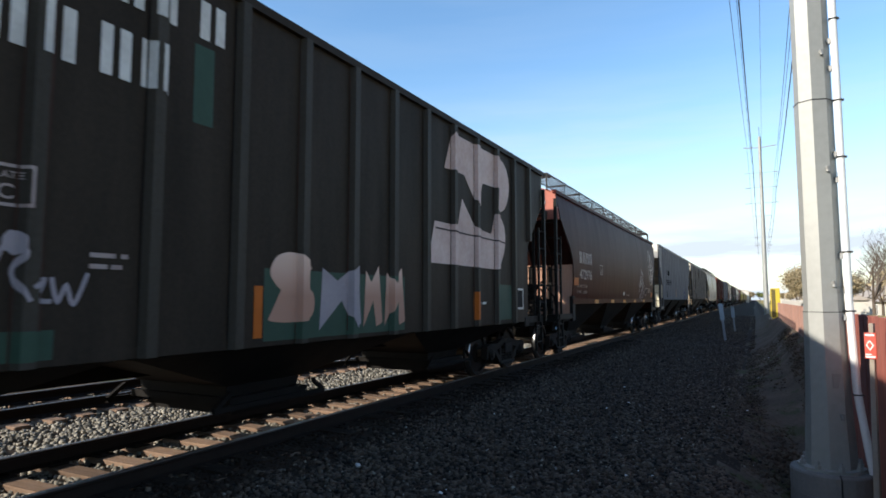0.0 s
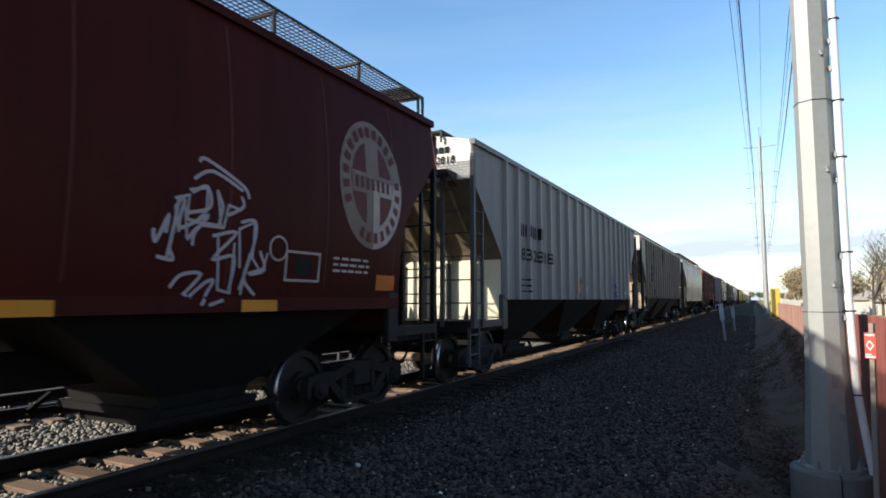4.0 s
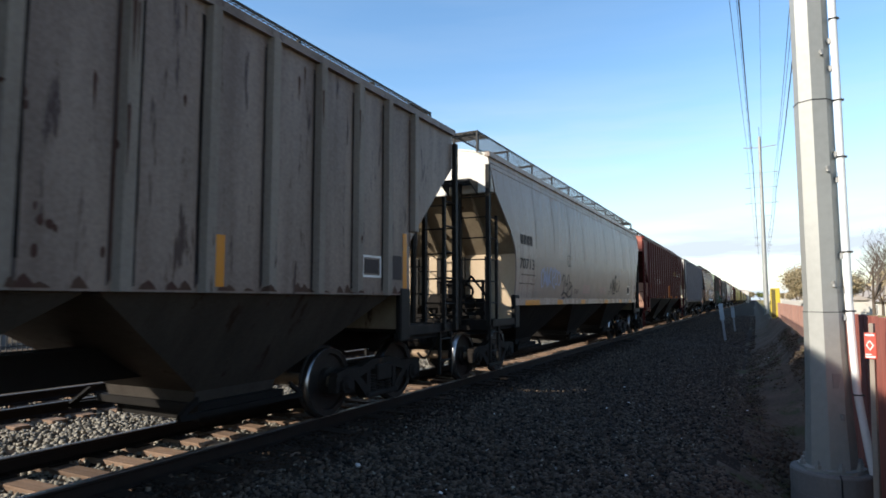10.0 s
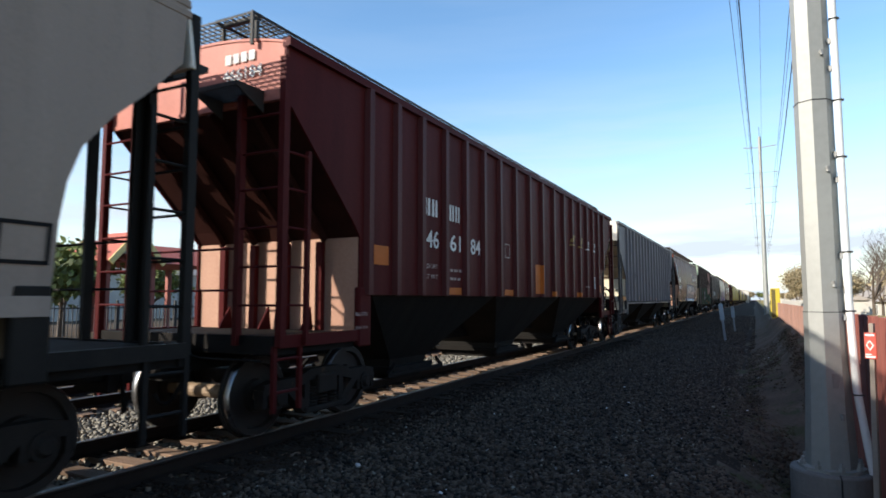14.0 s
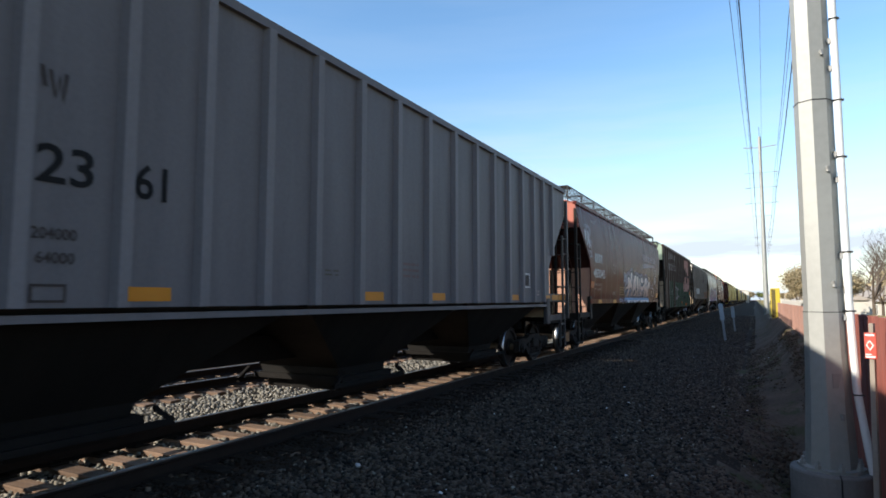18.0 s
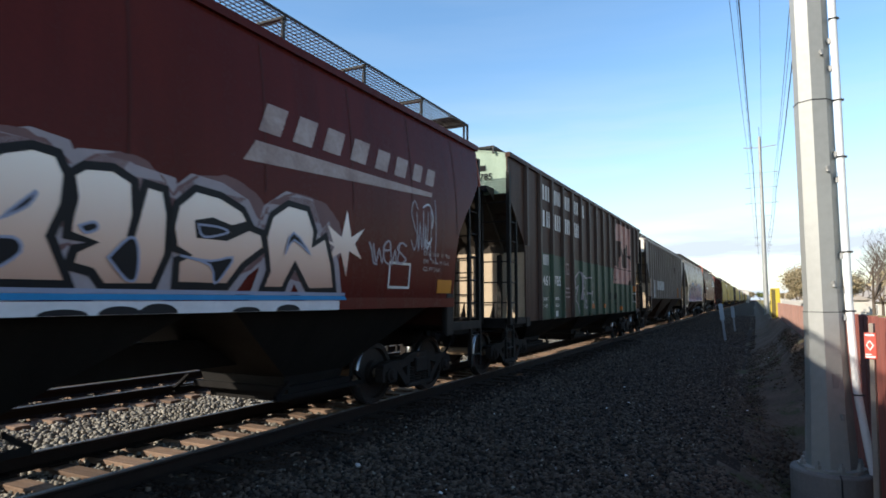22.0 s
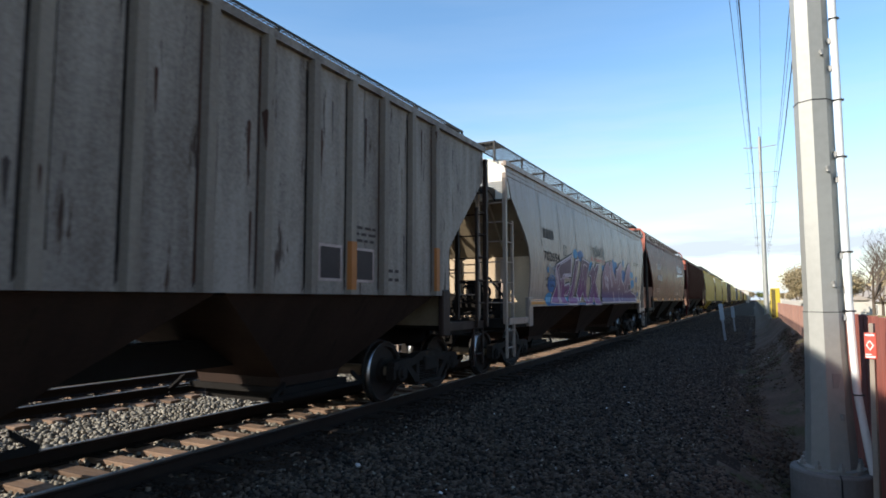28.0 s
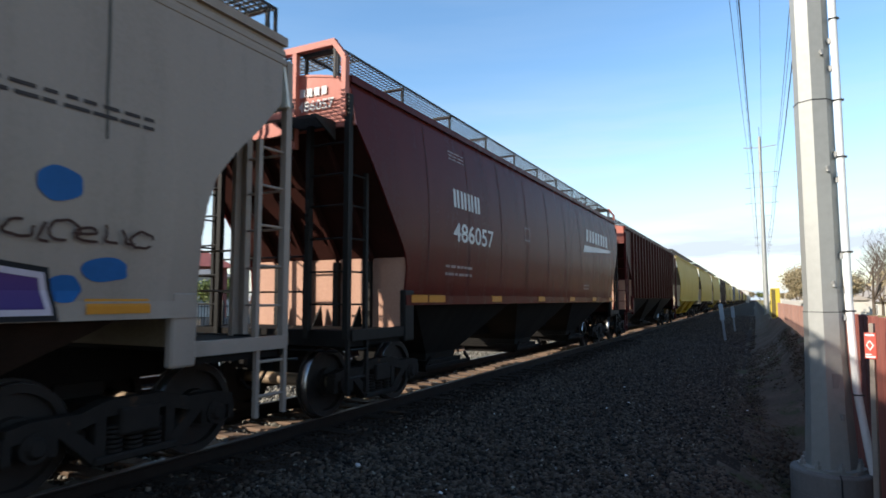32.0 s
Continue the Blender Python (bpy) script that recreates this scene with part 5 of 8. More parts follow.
def curl(pts, n=5):
    """A smooth line through points."""
    out = []
    p = [pts[0]] + list(pts) + [pts[-1]]
    for i in range(1, len(p) - 2):
        for k in range(n):
            t = k / n
            out.append(tuple(0.5 * ((2 * p[i][j]) + (-p[i - 1][j] + p[i + 1][j]) * t + (2 * p[i - 1][j] - 5 * p[i][j] + 4 * p[i + 1][j] - p[i + 2][j]) * t * t + (-p[i - 1][j] + 3 * p[i][j] - 3 * p[i + 1][j] + p[i + 2][j]) * t ** 3) for j in (0, 1)))
    out.append(tuple(pts[-1]))
    return out


def scrawl(car, r, count, w, mat, seed, level=0, name="scrawl"):
    """A tag of looping pen strokes filling a box: plain shapes, no words."""
    u0, z0, u1, z1 = r
    rnd = random.Random(seed)
    runs = []
    cell = (u1 - u0) / count
    h = z1 - z0
    for i in range(count):
        a, zm = u0 + cell * (i + 0.5), z0 + h * rnd.uniform(0.42, 0.58)
        rx, rz = cell * rnd.uniform(0.45, 0.75), h * rnd.uniform(0.28, 0.5)
        kind = rnd.choice("oSlwe")
        if kind == "o":
            t0 = rnd.uniform(0, 6.28)
            pts = [(a + rx * math.cos(t0 + k * 0.5), zm + rz * math.sin(t0 + k * 0.5)) for k in range(12)]
        elif kind == "S":
            pts = [(a + rx, zm + rz * 0.8), (a, zm + rz), (a - rx * 0.9, zm + rz * 0.5), (a, zm), (a + rx * 0.9, zm - rz * 0.45), (a, zm - rz), (a - rx * 1.2, zm - rz * 0.7)]
        elif kind == "l":
            k = rnd.uniform(-0.5, 0.5) * rx
            pts = [(a + k, zm + rz * 1.2), (a - k * 0.3, zm), (a - k, zm - rz), (a - k + rx * 0.8, zm - rz * 1.1)]
        elif kind == "w":
            pts = [(a - rx, zm + rz), (a - rx * 0.5, zm - rz), (a, zm + rz * 0.5), (a + rx * 0.5, zm - rz), (a + rx, zm + rz * 1.2)]
        else:
            pts = [(a - rx, zm), (a + rx * 0.7, zm + rz * 0.2), (a + rx * 0.3, zm + rz), (a - rx * 0.8, zm + rz * 0.3), (a - rx * 0.5, zm - rz * 0.8), (a + rx, zm - rz)]
        pts = [(u + rnd.uniform(-0.12, 0.12) * rx, z + rnd.uniform(-0.12, 0.12) * rz) for u, z in pts]
        runs.append(curl(pts, 4))
    return stroke(name, car, runs, w, mat, level)


def piece(car, poly, fill, edge, w, level, smooth=False):
    """One filled graffiti letter shape with its outline."""
    line = curl(list(poly) + [poly[0]], 4) if smooth else list(poly) + [poly[0]]
    shape = line[:-1]
    lay("graffiti_fill", car, [shape], M[fill], level)
    if edge:
        stroke("graffiti_outline", car, [line], w, edge, level + 1)


def ring_poly(cu, cz, ru, rz, n=28, a0=0.0, a1=2 * math.pi):
    return [(cu + ru * math.cos(a0 + (a1 - a0) * i / n), cz + rz * math.sin(a0 + (a1 - a0) * i / n)) for i in range(n + (a1 - a0 < 6.28))]


def blob(cu, cz, ru, rz, seed, n=18, lo=0.85, hi=1.1):
    rnd = random.Random(seed)
    return [(cu + ru * rnd.uniform(lo, hi) * math.cos(2 * math.pi * i / n), cz + rz * rnd.uniform(lo, hi) * math.sin(2 * math.pi * i / n)) for i in range(n)]


def reflectors(car, us, z, mat="reflector", w=0.5, h=0.12):
    for u in us:
        rect("reflector", car, (u, z, u + w, z + h), mat, 1, "yellow reflective strip")


def emblem_b(car, a, b, mat):
    lay("railway_emblem", car, [a], M[mat], 1, "large faded angular emblem, upper part")
    lay("railway_emblem", car, [b], M[mat], 1, "large faded angular emblem, lower part")


def end_mark(car_name, txt, mat, n, mat2=None):
    """Number and mark bars on the upper end sheet that faces back along the line."""
    spec, car = CARS[car_name], BUILT[car_name]
    y = -spec["L"] / 2 - 0.004
    s = Shell()
    for t in glyph_polys(txt):
        s.face([(0.55 + 0.62 * px, y, 4.22 + 0.15 * pz) for px, pz in t])
    part("end_number", s, M[mat], car)
    if not n:
        return
    s = Shell()
    w = 0.5 / n
    for i in range(n):
        x = 0.58 + i * w
        s.face([(x, y, 4.43), (x + w * 0.75, y, 4.43), (x + w * 0.75, y, 4.55), (x, y, 4.55)])
    part("end_mark_bar", s, M[mat2 or mat], car)


def paint_brown():
    c = "brown"
    for u, z0, n in ((2.05, 3.44, 2), (3.0, 3.44, 2), (4.0, 3.44, 2), (4.92, 3.44, 2), (5.74, 3.45, 2)):
        blocks(c, (u, z0, u + 0.72, z0 + 0.43), n, "letter", 1)
    for u, n in ((2.05, 2), (3.0, 3), (4.0, 2), (4.92, 2), (5.86, 2), (6.69, 1)):
        blocks(c, (u, 4.12, u + (0.66 if n > 1 else 0.40), 4.50), n, "letter", 1)
    outline_box(c, (4.97, 2.28, 5.26, 2.56), "letter_dim", 0.025, 1)
    write("stencil", c, "PLATE", (5.01, 2.47, 5.22, 2.52), "letter_dim", 1)
    write("stencil", c, "C", (5.06, 2.32, 5.17, 2.43), "letter_dim", 1)
    rect("paint_patch", c, (6.64, 3.28, 6.87, 4.05), "teal", 0, "teal green paint patch")
    rect("paint_patch", c, (4.2, 1.17, 5.49, 1.39), "teal", 0, "teal green paint patch")
    rect("paint_patch", c, (13.94, 1.2, 14.8, 1.92), "teal", 0, "teal green paint patch")
    rect("paint_patch", c, (7.60, 1.17, 10.45, 1.95), "teal", 0, "teal green paint patch")
    A = [(11.71, 3.86), (11.86, 4.22), (12.0, 4.55), (13.76, 4.55), (14.2, 4.54), (14.4, 4.49), (14.56, 4.38), (14.67, 4.22), (14.71, 4.03), (14.67, 3.83), (14.56, 3.63), (14.4, 3.49), (14.2, 3.42), (13.94, 3.42), (13.99, 3.89), (13.31, 3.87), (13.09, 3.36), (12.48, 3.88), (12.01, 3.88)]
    B = [(11.15, 2.21), (11.37, 2.91), (12.22, 2.92), (12.4, 3.43), (12.96, 2.96), (13.72, 2.92), (13.9, 3.34), (14.12, 3.34), (14.29, 3.27), (14.41, 3.14), (14.47, 2.97), (14.46, 2.77), (14.38, 2.56), (14.25, 2.38), (14.1, 2.27), (13.93, 2.22), (12.37, 2.22)]
    emblem_b(c, A, B, "pink_logo")
    stroke("faded_stripe", c, [[(11.4, 2.80), (14.5, 2.80)]], 0.03, "soot_shade", 2)
    s = [(8.36, 1.98), (8.1, 2.14), (7.8, 2.1), (7.68, 1.9), (7.85, 1.72), (8.1, 1.66), (8.05, 1.5), (7.66, 1.40), (8.0, 1.36), (8.36, 1.42), (8.38, 1.70), (8.05, 1.84), (8.2, 1.9)]
    piece(c, s, "spray_cream", None, 0.03, 2, True)
    for k, (a, b) in enumerate(((8.5, 9.35), (9.4, 9.85), (9.9, 10.45))):
        piece(c, [(a, 1.25), (a + 0.05, 2.0), (a + (b - a) * 0.4, 1.85), (b - 0.1, 2.08), (b, 1.3), (b - 0.15, 1.25), ((a + b) / 2, 1.6)], "spray_cream" if k else "spray_grey", None, 0.03, 2)
    rect("orange_strip", c, (7.46, 1.21, 7.58, 1.76), "orange", 1)
    rect("orange_strip", c, (12.88, 1.24, 13.02, 1.76), "orange", 1)
    outline_box(c, (15.06, 1.42, 15.5, 1.84), "letter", 0.04, 1)
    rect("label_panel", c, (15.10, 1.46, 15.46, 1.80), "letter_black", 0)
    stroke("scrawl", c, [curl([(5.05, 1.75), (5.12, 1.98), (5.24, 1.95), (5.18, 1.8), (5.28, 1.6)]), curl([(5.3, 1.7), (5.4, 1.76), (5.36, 1.62), (5.46, 1.6)]), curl([(5.45, 1.78), (5.5, 1.6), (5.56, 1.72), (5.62, 1.58), (5.72, 1.82)])], 0.035, "spray_grey", 2)
    lay("scrawl", c, [blob(5.18, 2.02, 0.07, 0.09, 3)], M["spray_grey"], 2)
    lines(c, (5.73, 1.84, 6.05, 2.02), 2, "letter_dim", 1)
    lines(c, (13.1, 1.5, 13.45, 1.62), 1, "letter", 1)


def paint_santa():
    c = "santa"
    blocks(c, (1.8, 2.70, 3.34, 3.04), 4, "letter_dim", 1)
    write("number", c, "472976", (1.83, 2.22, 3.29, 2.52), "letter_dim", 1)
    write("stencil", c, "LD LMT  224500", (1.62, 1.98, 2.78, 2.06), "letter_dim", 1)
    write("stencil", c, "LT WT    61500", (1.63, 1.80, 2.77, 1.88), "letter_dim", 1)
    outline_box(c, (4.42, 2.46, 4.72, 2.76), "letter_dim", 0.025, 1)
    write("stencil", c, "C", (4.52, 2.52, 4.63, 2.64), "letter_dim", 1)
    rect("orange_panel", c, (1.26, 2.03, 1.73, 2.25), "orange", 1)
    reflectors(c, (3.74, 6.17, 8.33, 10.6, 12.9), 1.49)
    cu, cz, ru, rz = 15.14, 3.17, 0.72, 0.88
    lay("round_emblem", c, [ring_poly(cu, cz, ru, rz)], M["emblem_dim"], 1, "faded round emblem")
    lay("emblem_ring", c, [ring_poly(cu, cz, ru * 0.66, rz * 0.66)], M["mineral_deep"], 2)
    lay("emblem_cross", c, [box4(cu - 0.15, cz - 0.58, cu + 0.15, cz + 0.58), box4(cu - 0.46, cz - 0.14, cu - 0.155, cz + 0.14), box4(cu + 0.155, cz - 0.14, cu + 0.46, cz + 0.14)], M["emblem_dim"], 3)
    # cleaner lower quarter of the emblem
    out = ring_poly(cu, cz, ru, rz, 10, -math.pi / 2, 0.12)
    lay("clean_patch", c, [out + ring_poly(cu, cz, ru * 0.66, rz * 0.66, 10, -math.pi / 2, 0.12)[::-1]], M["letter_dim"], 4)
    lay("clean_patch", c, [box4(cu, cz - 0.58, cu + 0.15, cz + 0.06), box4(cu + 0.155, cz - 0.14, cu + 0.46, cz + 0.06)], M["letter_dim"], 4)
    # round lettering as plain bars
    for k in range(24):
        a = 2 * math.pi * k / 24 + 0.1
        if k in (1, 14, 15):
            continue
        q = lambda r, b: (cu + ru * r * math.cos(b), cz + rz * r * math.sin(b))
        lay("lettering_bar", c, [[q(0.75, a - 0.07), q(0.91, a - 0.07), q(0.91, a + 0.07), q(0.75, a + 0.07)]], M["mineral_deep"], 5.2)
    for k in range(7):
        u = cu - 0.40 + 0.12 * k
        lay("lettering_bar", c, [box4(u, cz - 0.08, u + 0.07, cz + 0.08)], M["mineral_deep"], 5.2)
    for run in [[(12.31, 2.9), (12.4, 2.94), (12.85, 2.76), (12.93, 2.64)], [(12.26, 2.73), (12.47, 2.84), (12.85, 2.71)], [(12.11, 2.54), (12.06, 2.2), (12.02, 1.97)], [(12.17, 2.52), (12.13, 2.26), (12.43, 2.41), (12.29, 2.23), (12.28, 2.11)], [(12.24, 2.6), (12.41, 2.68), (12.45, 2.49), (12.22, 2.41)], [(11.87, 2.23), (11.9, 2.12), (12.01, 2.36), (11.99, 2.2)], [(11.92, 1.99), (12.08, 1.97), (12.04, 2.06)], [(12.53, 2.65), (12.6, 2.51), (12.55, 2.3)], [(12.5, 2.22), (12.79, 2.28), (12.52, 2.0), (12.78, 2.04), (12.75, 1.71)], [(12.84, 2.39), (13.03, 2.42), (13.03, 2.19), (12.88, 1.71)], [(13.12, 2.12), (13.2, 1.93), (13.0, 1.87)], [(12.08, 1.72), (12.19, 1.84), (12.4, 1.85), (12.22, 1.65)], [(12.28, 1.63), (12.47, 1.78), (12.55, 1.78), (12.41, 1.56)], [(12.5, 1.56), (12.67, 1.61)], [(12.21, 2.16), (12.38, 2.32), (12.62, 2.31)], [(12.67, 2.44), (12.86, 2.55), (12.83, 2.65)], [(12.98, 2.03), (12.93, 1.82), (13.1, 1.66)]]:
        stroke("scrawl", c, [curl(run, 4)], 0.035, "spray_grey", 1)
    for run in ([(12.12, 2.22), (12.07, 2.45), (12.16, 2.54), (12.21, 2.18)], [(12.06, 2.52), (12.21, 2.57), (12.2, 2.35), (12.31, 2.33), (12.44, 2.33)],
                [(12.21, 2.62), (12.41, 2.67), (12.41, 2.45), (12.29, 2.33)], [(12.53, 2.67), (12.59, 2.31), (12.38, 2.31)],
                [(12.56, 2.24), (12.61, 1.71), (12.76, 1.68), (12.77, 2.18)], [(12.62, 2.3), (12.67, 2.54), (12.84, 2.51)],
                [(12.86, 1.93), (12.82, 2.32), (13.02, 2.41), (13.02, 2.04), (13.11, 1.94)], [(12.97, 1.88), (13.18, 1.94), (13.23, 2.11)], [(12.9, 1.66), (12.98, 2.09)]):
        stroke("scrawl", c, [run], 0.028, "spray_grey", 2)
    stroke("stencil_ring", c, [ring_poly(13.39, 2.17, 0.13, 0.13, 18) + [(13.52, 2.17)]], 0.025, "letter_dim", 1)
    outline_box(c, (13.52, 1.83, 14.08, 2.15), "letter_dim", 0.03, 1)
    rect("label_panel", c, (13.66, 1.90, 13.95, 2.10), "letter_black", 1)
    lines(c, (14.34, 1.94, 15.1, 2.17), 3, "letter_dim", 1)
    rect("orange_panel", c, (15.29, 1.74, 15.75, 1.95), "orange", 1)
    rect("label_panel", c, (8.42, 1.78, 8.70, 1.91), "letter", 1)
    lines(c, (9.1, 1.76, 9.75, 1.84), 2, "letter_dim", 1)
    for u in (1.9, 3.4, 4.95, 6.5, 8.05, 9.6, 11.15, 12.7, 14.2, 15.7):
        stroke("plate_seam", c, [[(u + 0.01, 4.42), (u, 3.6), (u, 2.9), (u, 1.75)]], 0.03, "seam_red", 0)
    end_mark(c, "472976", "letter", 4)


def paint_grey():
    c = "grey"
    for run in (
            [(11.7, 2.44), (11.7, 2.13), (11.74, 1.85)],
            [(11.83, 2.46), (11.89, 2.2), (11.81, 2.08), (11.73, 2.13)],
            [(11.83, 2.45), (11.95, 2.34), (11.98, 2.1)],
            [(12.0, 2.45), (12.05, 2.05), (12.18, 2.45)],
            [(12.22, 2.51), (12.33, 2.38), (12.3, 2.24), (12.19, 2.17), (12.09, 2.3), (12.22, 2.5)],
            [(12.06, 2.16), (12.2, 2.09), (12.52, 2.14), (12.58, 1.97)],
            [(11.75, 1.98), (11.91, 1.91), (12.09, 1.91)],
            [(12.09, 2.11), (12.11, 1.89), (11.98, 1.67)],
            [(12.2, 2.06), (12.24, 1.84), (12.15, 1.64)],
            [(12.31, 2.09), (12.46, 2.08), (12.53, 1.85), (12.36, 1.7), (12.24, 1.78)],
            [(11.82, 1.77), (11.8, 1.69), (11.88, 1.64), (11.98, 1.75), (12.06, 1.64), (12.15, 1.78), (12.23, 1.64)],
            [(12.21, 1.81), (12.53, 1.85)],
            [(12.56, 2.35), (12.7, 2.2)],
            [(12.54, 1.82), (12.54, 1.64)],
            [(11.9, 2.31), (12.06, 2.27), (12.21, 2.26)],
    ):
        stroke("scrawl", c, [curl(run, 4)], 0.085, "spray_purple", 1)
    outline_box(c, (12.53, 1.80, 13.0, 2.16), "letter", 0.035, 2)
    rect("label_panel", c, (12.58, 1.85, 12.95, 2.11), "rust_stain", 1)
    for r in ((13.35, 1.78, 13.46, 2.27), (15.27, 1.82, 15.40, 2.80), (7.10, 1.79, 7.25, 2.29), (9.94, 1.79, 10.06, 2.29), (4.0, 1.79, 4.12, 2.29)):
        rect("yellow_strip", c, r, "reflector", 1)
    rect("paint_patch", c, (14.22, 1.83, 14.66, 1.94), "letter", 1)
    scrawl(c, (7.28, 2.03, 7.8, 2.27), 4, 0.03, "spray_black", 22, 1)
    scrawl(c, (7.27, 1.64, 7.72, 1.82), 4, 0.03, "spray_black", 25, 1)
    rect("paint_patch", c, (8.18, 1.84, 8.52, 2.02), "pink_patch", 1)
    blocks(c, (2.55, 3.05, 3.2, 3.33), 2, "letter_black", 1)
    blocks(c, (3.4, 3.05, 4.05, 3.33), 2, "letter_black", 1)
    for t, u in (("83", 2.6), ("28", 3.42), ("18", 4.25)):
        write("number", c, t, (u, 2.5, u + 0.5, 2.78), "letter_black", 1)
    lines(c, (2.6, 1.75, 3.1, 2.15), 3, "letter_black", 1)
    lines(c, (13.6, 1.95, 13.9, 2.1), 2, "letter_dim", 1)
    end_mark(c, "832818", "letter_black", 4)


def paint_dirty():
    c = "dirty"
    for r in ((1.71, 2.53, 2.19, 3.37), (2.45, 2.53, 3.01, 3.37), (3.28, 2.5, 3.73, 2.92)):
        rect("black_patch", c, r, "patch_black", 0)
    blocks(c, (1.75, 3.06, 2.15, 3.33), 2, "letter", 1)
    blocks(c, (2.50, 3.06, 2.97, 3.33), 2, "letter", 1)
    for t, r in (("82", (1.77, 2.68, 2.12, 2.96)), ("15", (2.54, 2.59, 2.92, 2.87)), ("42", (3.33, 2.57, 3.70, 2.85))):
        write("number", c, t, r, "letter", 1)
    rect("underline", c, (2.47, 3.0, 2.99, 3.03), "letter", 1)
    rect("underline", c, (1.73, 3.0, 2.17, 3.03), "letter", 1)
    for u in (5.13, 6.88, 9.62, 11.78):
        rect("yellow_strip", c, (u, 1.74, u + 0.11, 2.25), "reflector", 1)
    rect("yellow_strip", c, (15.22, 1.75, 15.33, 2.60), "reflector", 1)
    rect("rust_strip", c, (1.60, 1.84, 1.69, 2.70), "rust_orange", 1)
    rnd = random.Random(8)
    for k in range(70):
        u = rnd.choice((7.15, 7.35, 7.6, 7.75, 8.3, 8.45, 7.5)) + rnd.gauss(0, 0.10)
        z, w, h = rnd.uniform(4.0, 4.44), rnd.uniform(0.02, 0.07), rnd.uniform(0.25, 0.95)
        lay("rust_drip", c, [[(u, z), (u + w * 0.5, z + 0.05), (u + w, z), (u + w * 0.8, z - h * 0.5), (u + w * 0.55, z - h), (u + w * 0.35, z - h * 0.6)]], M["rust_stain" if k % 4 else "soot_shade"], 0.02 * (k % 9))
    for k in range(26):
        u, z, w, h = rnd.choice((7.3, 7.5, 9.2, 5.8, 3.6)) + rnd.gauss(0, 0.15), rnd.uniform(2.0, 2.5), rnd.uniform(0.02, 0.06), rnd.uniform(0.15, 0.45)
        lay("rust_drip", c, [[(u, z), (u + w * 0.5, z + 0.05), (u + w, z), (u + w * 0.8, z - h * 0.5), (u + w * 0.55, z - h), (u + w * 0.35, z - h * 0.6)]], M["rust_stain"], 0.02 * (k % 9))
    # dark shadow lines painted along both edges of each rib
    for y in rib_places(CARS[c]):
        u = (y + CARS[c]["L"] / 2) / ALONG
        for off in (-0.125, 0.088):
            a, b = u + off, u + off + 0.03 + rnd.uniform(0, 0.015)
            top, low = 4.46 - rnd.uniform(0, 0.15), 1.72 + (0 if 1.6 < u < 15.4 else 0.7)
            lay("grime_line", c, [[(a, low), (b, low + 0.05), (b - rnd.uniform(0, 0.02), (top + low) / 2), (b, top), (a, top)]], M["soot_shade"], 0)
    for k in range(60):
        u = rnd.choice((7.2, 7.5, 8.4, 8.7, 8.5, 9.3, 9.6, 10.2, 10.6, 7.9, 11.2, 4.0, 6.6, 2.7, 13.0, 14.1)) + rnd.uniform(-0.25, 0.25)
        z = rnd.choice((4.3, 4.1, 3.4, 2.6)) + rnd.uniform(-0.2, 0.1)
        w, h = rnd.uniform(0.012, 0.045), rnd.uniform(0.1, 0.7)
        lay("rust_streak", c, [[(u, z), (u + w * 0.5, z + 0.04), (u + w, z), (u + w * 0.75, z - h * 0.6), (u + w * 0.5, z - h)]], M["rust_stain" if k % 3 else "rust_orange_dim"], 0)
    for k in range(50):
        u, z = rnd.uniform(2.0, 11), rnd.uniform(1.8, 3.2)
        lay("rust_spot", c, [blob(u, z, rnd.uniform(0.01, 0.035), rnd.uniform(0.015, 0.06), k, 9)], M["rust_stain"], 0)
    for a in range(1, 15):
        u = 1.65 + a * 0.92
        for k in range(5):
            v, h = u + rnd.uniform(0, 0.72), rnd.uniform(0.02, 0.12)
            lay("grime_band", c, [[(v, 1.70), (v + 0.14, 1.70), (v + 0.11, 1.70 + h * 0.5), (v + 0.06, 1.70 + h), (v + 0.02, 1.70 + h * 0.6)]], M["rust_stain" if k % 2 else "rust_orange_dim"], 0)
    outline_box(c, (14.21, 1.93, 14.62, 2.20), "letter", 0.03, 2)
    rect("label_panel", c, (14.25, 1.97, 14.58, 2.16), "soot_shade", 1)
    rect("dark_patch", c, (14.93, 1.90, 15.19, 2.25), "soot_shade", 1)
    lines(c, (2.6, 1.85, 2.8, 2.0), 2, "letter_dim", 1)
    lines(c, (1.76, 2.0, 2.1, 2.2), 3, "letter_dim", 1)
    lines(c, (3.3, 2.0, 3.7, 2.3), 3, "letter_dim", 1)
    stroke("scrawl", c, [[(3.42, 3.2), (3.46, 3.02), (3.52, 3.15), (3.57, 3.0), (3.62, 3.2)]], 0.025, "rust_stain", 1)
    y = -CARS[c]["L"] / 2
    for name, x0, x1, z0, z1, mat, d in (("number_patch", 0.60, 1.34, 4.10, 4.56, "letter_dim", 0.004), ("end_slot", -0.10, 0.02, 4.00, 4.22, "patch_black", 0.004), ("end_slot", -0.98, -0.86, 3.98, 4.20, "patch_black", 0.004)):
        s = Shell()
        s.box(x0, x1, y - d, y + 0.002, z0, z1)
        part(name, s, M[mat], BUILT[c])
    s = Shell()
    for t in glyph_polys("821542"):
        s.face([(0.66 + 0.60 * px, y - 0.007, 4.14 + 0.15 * pz) for px, pz in t])
    part("end_number", s, M["letter"], BUILT[c])


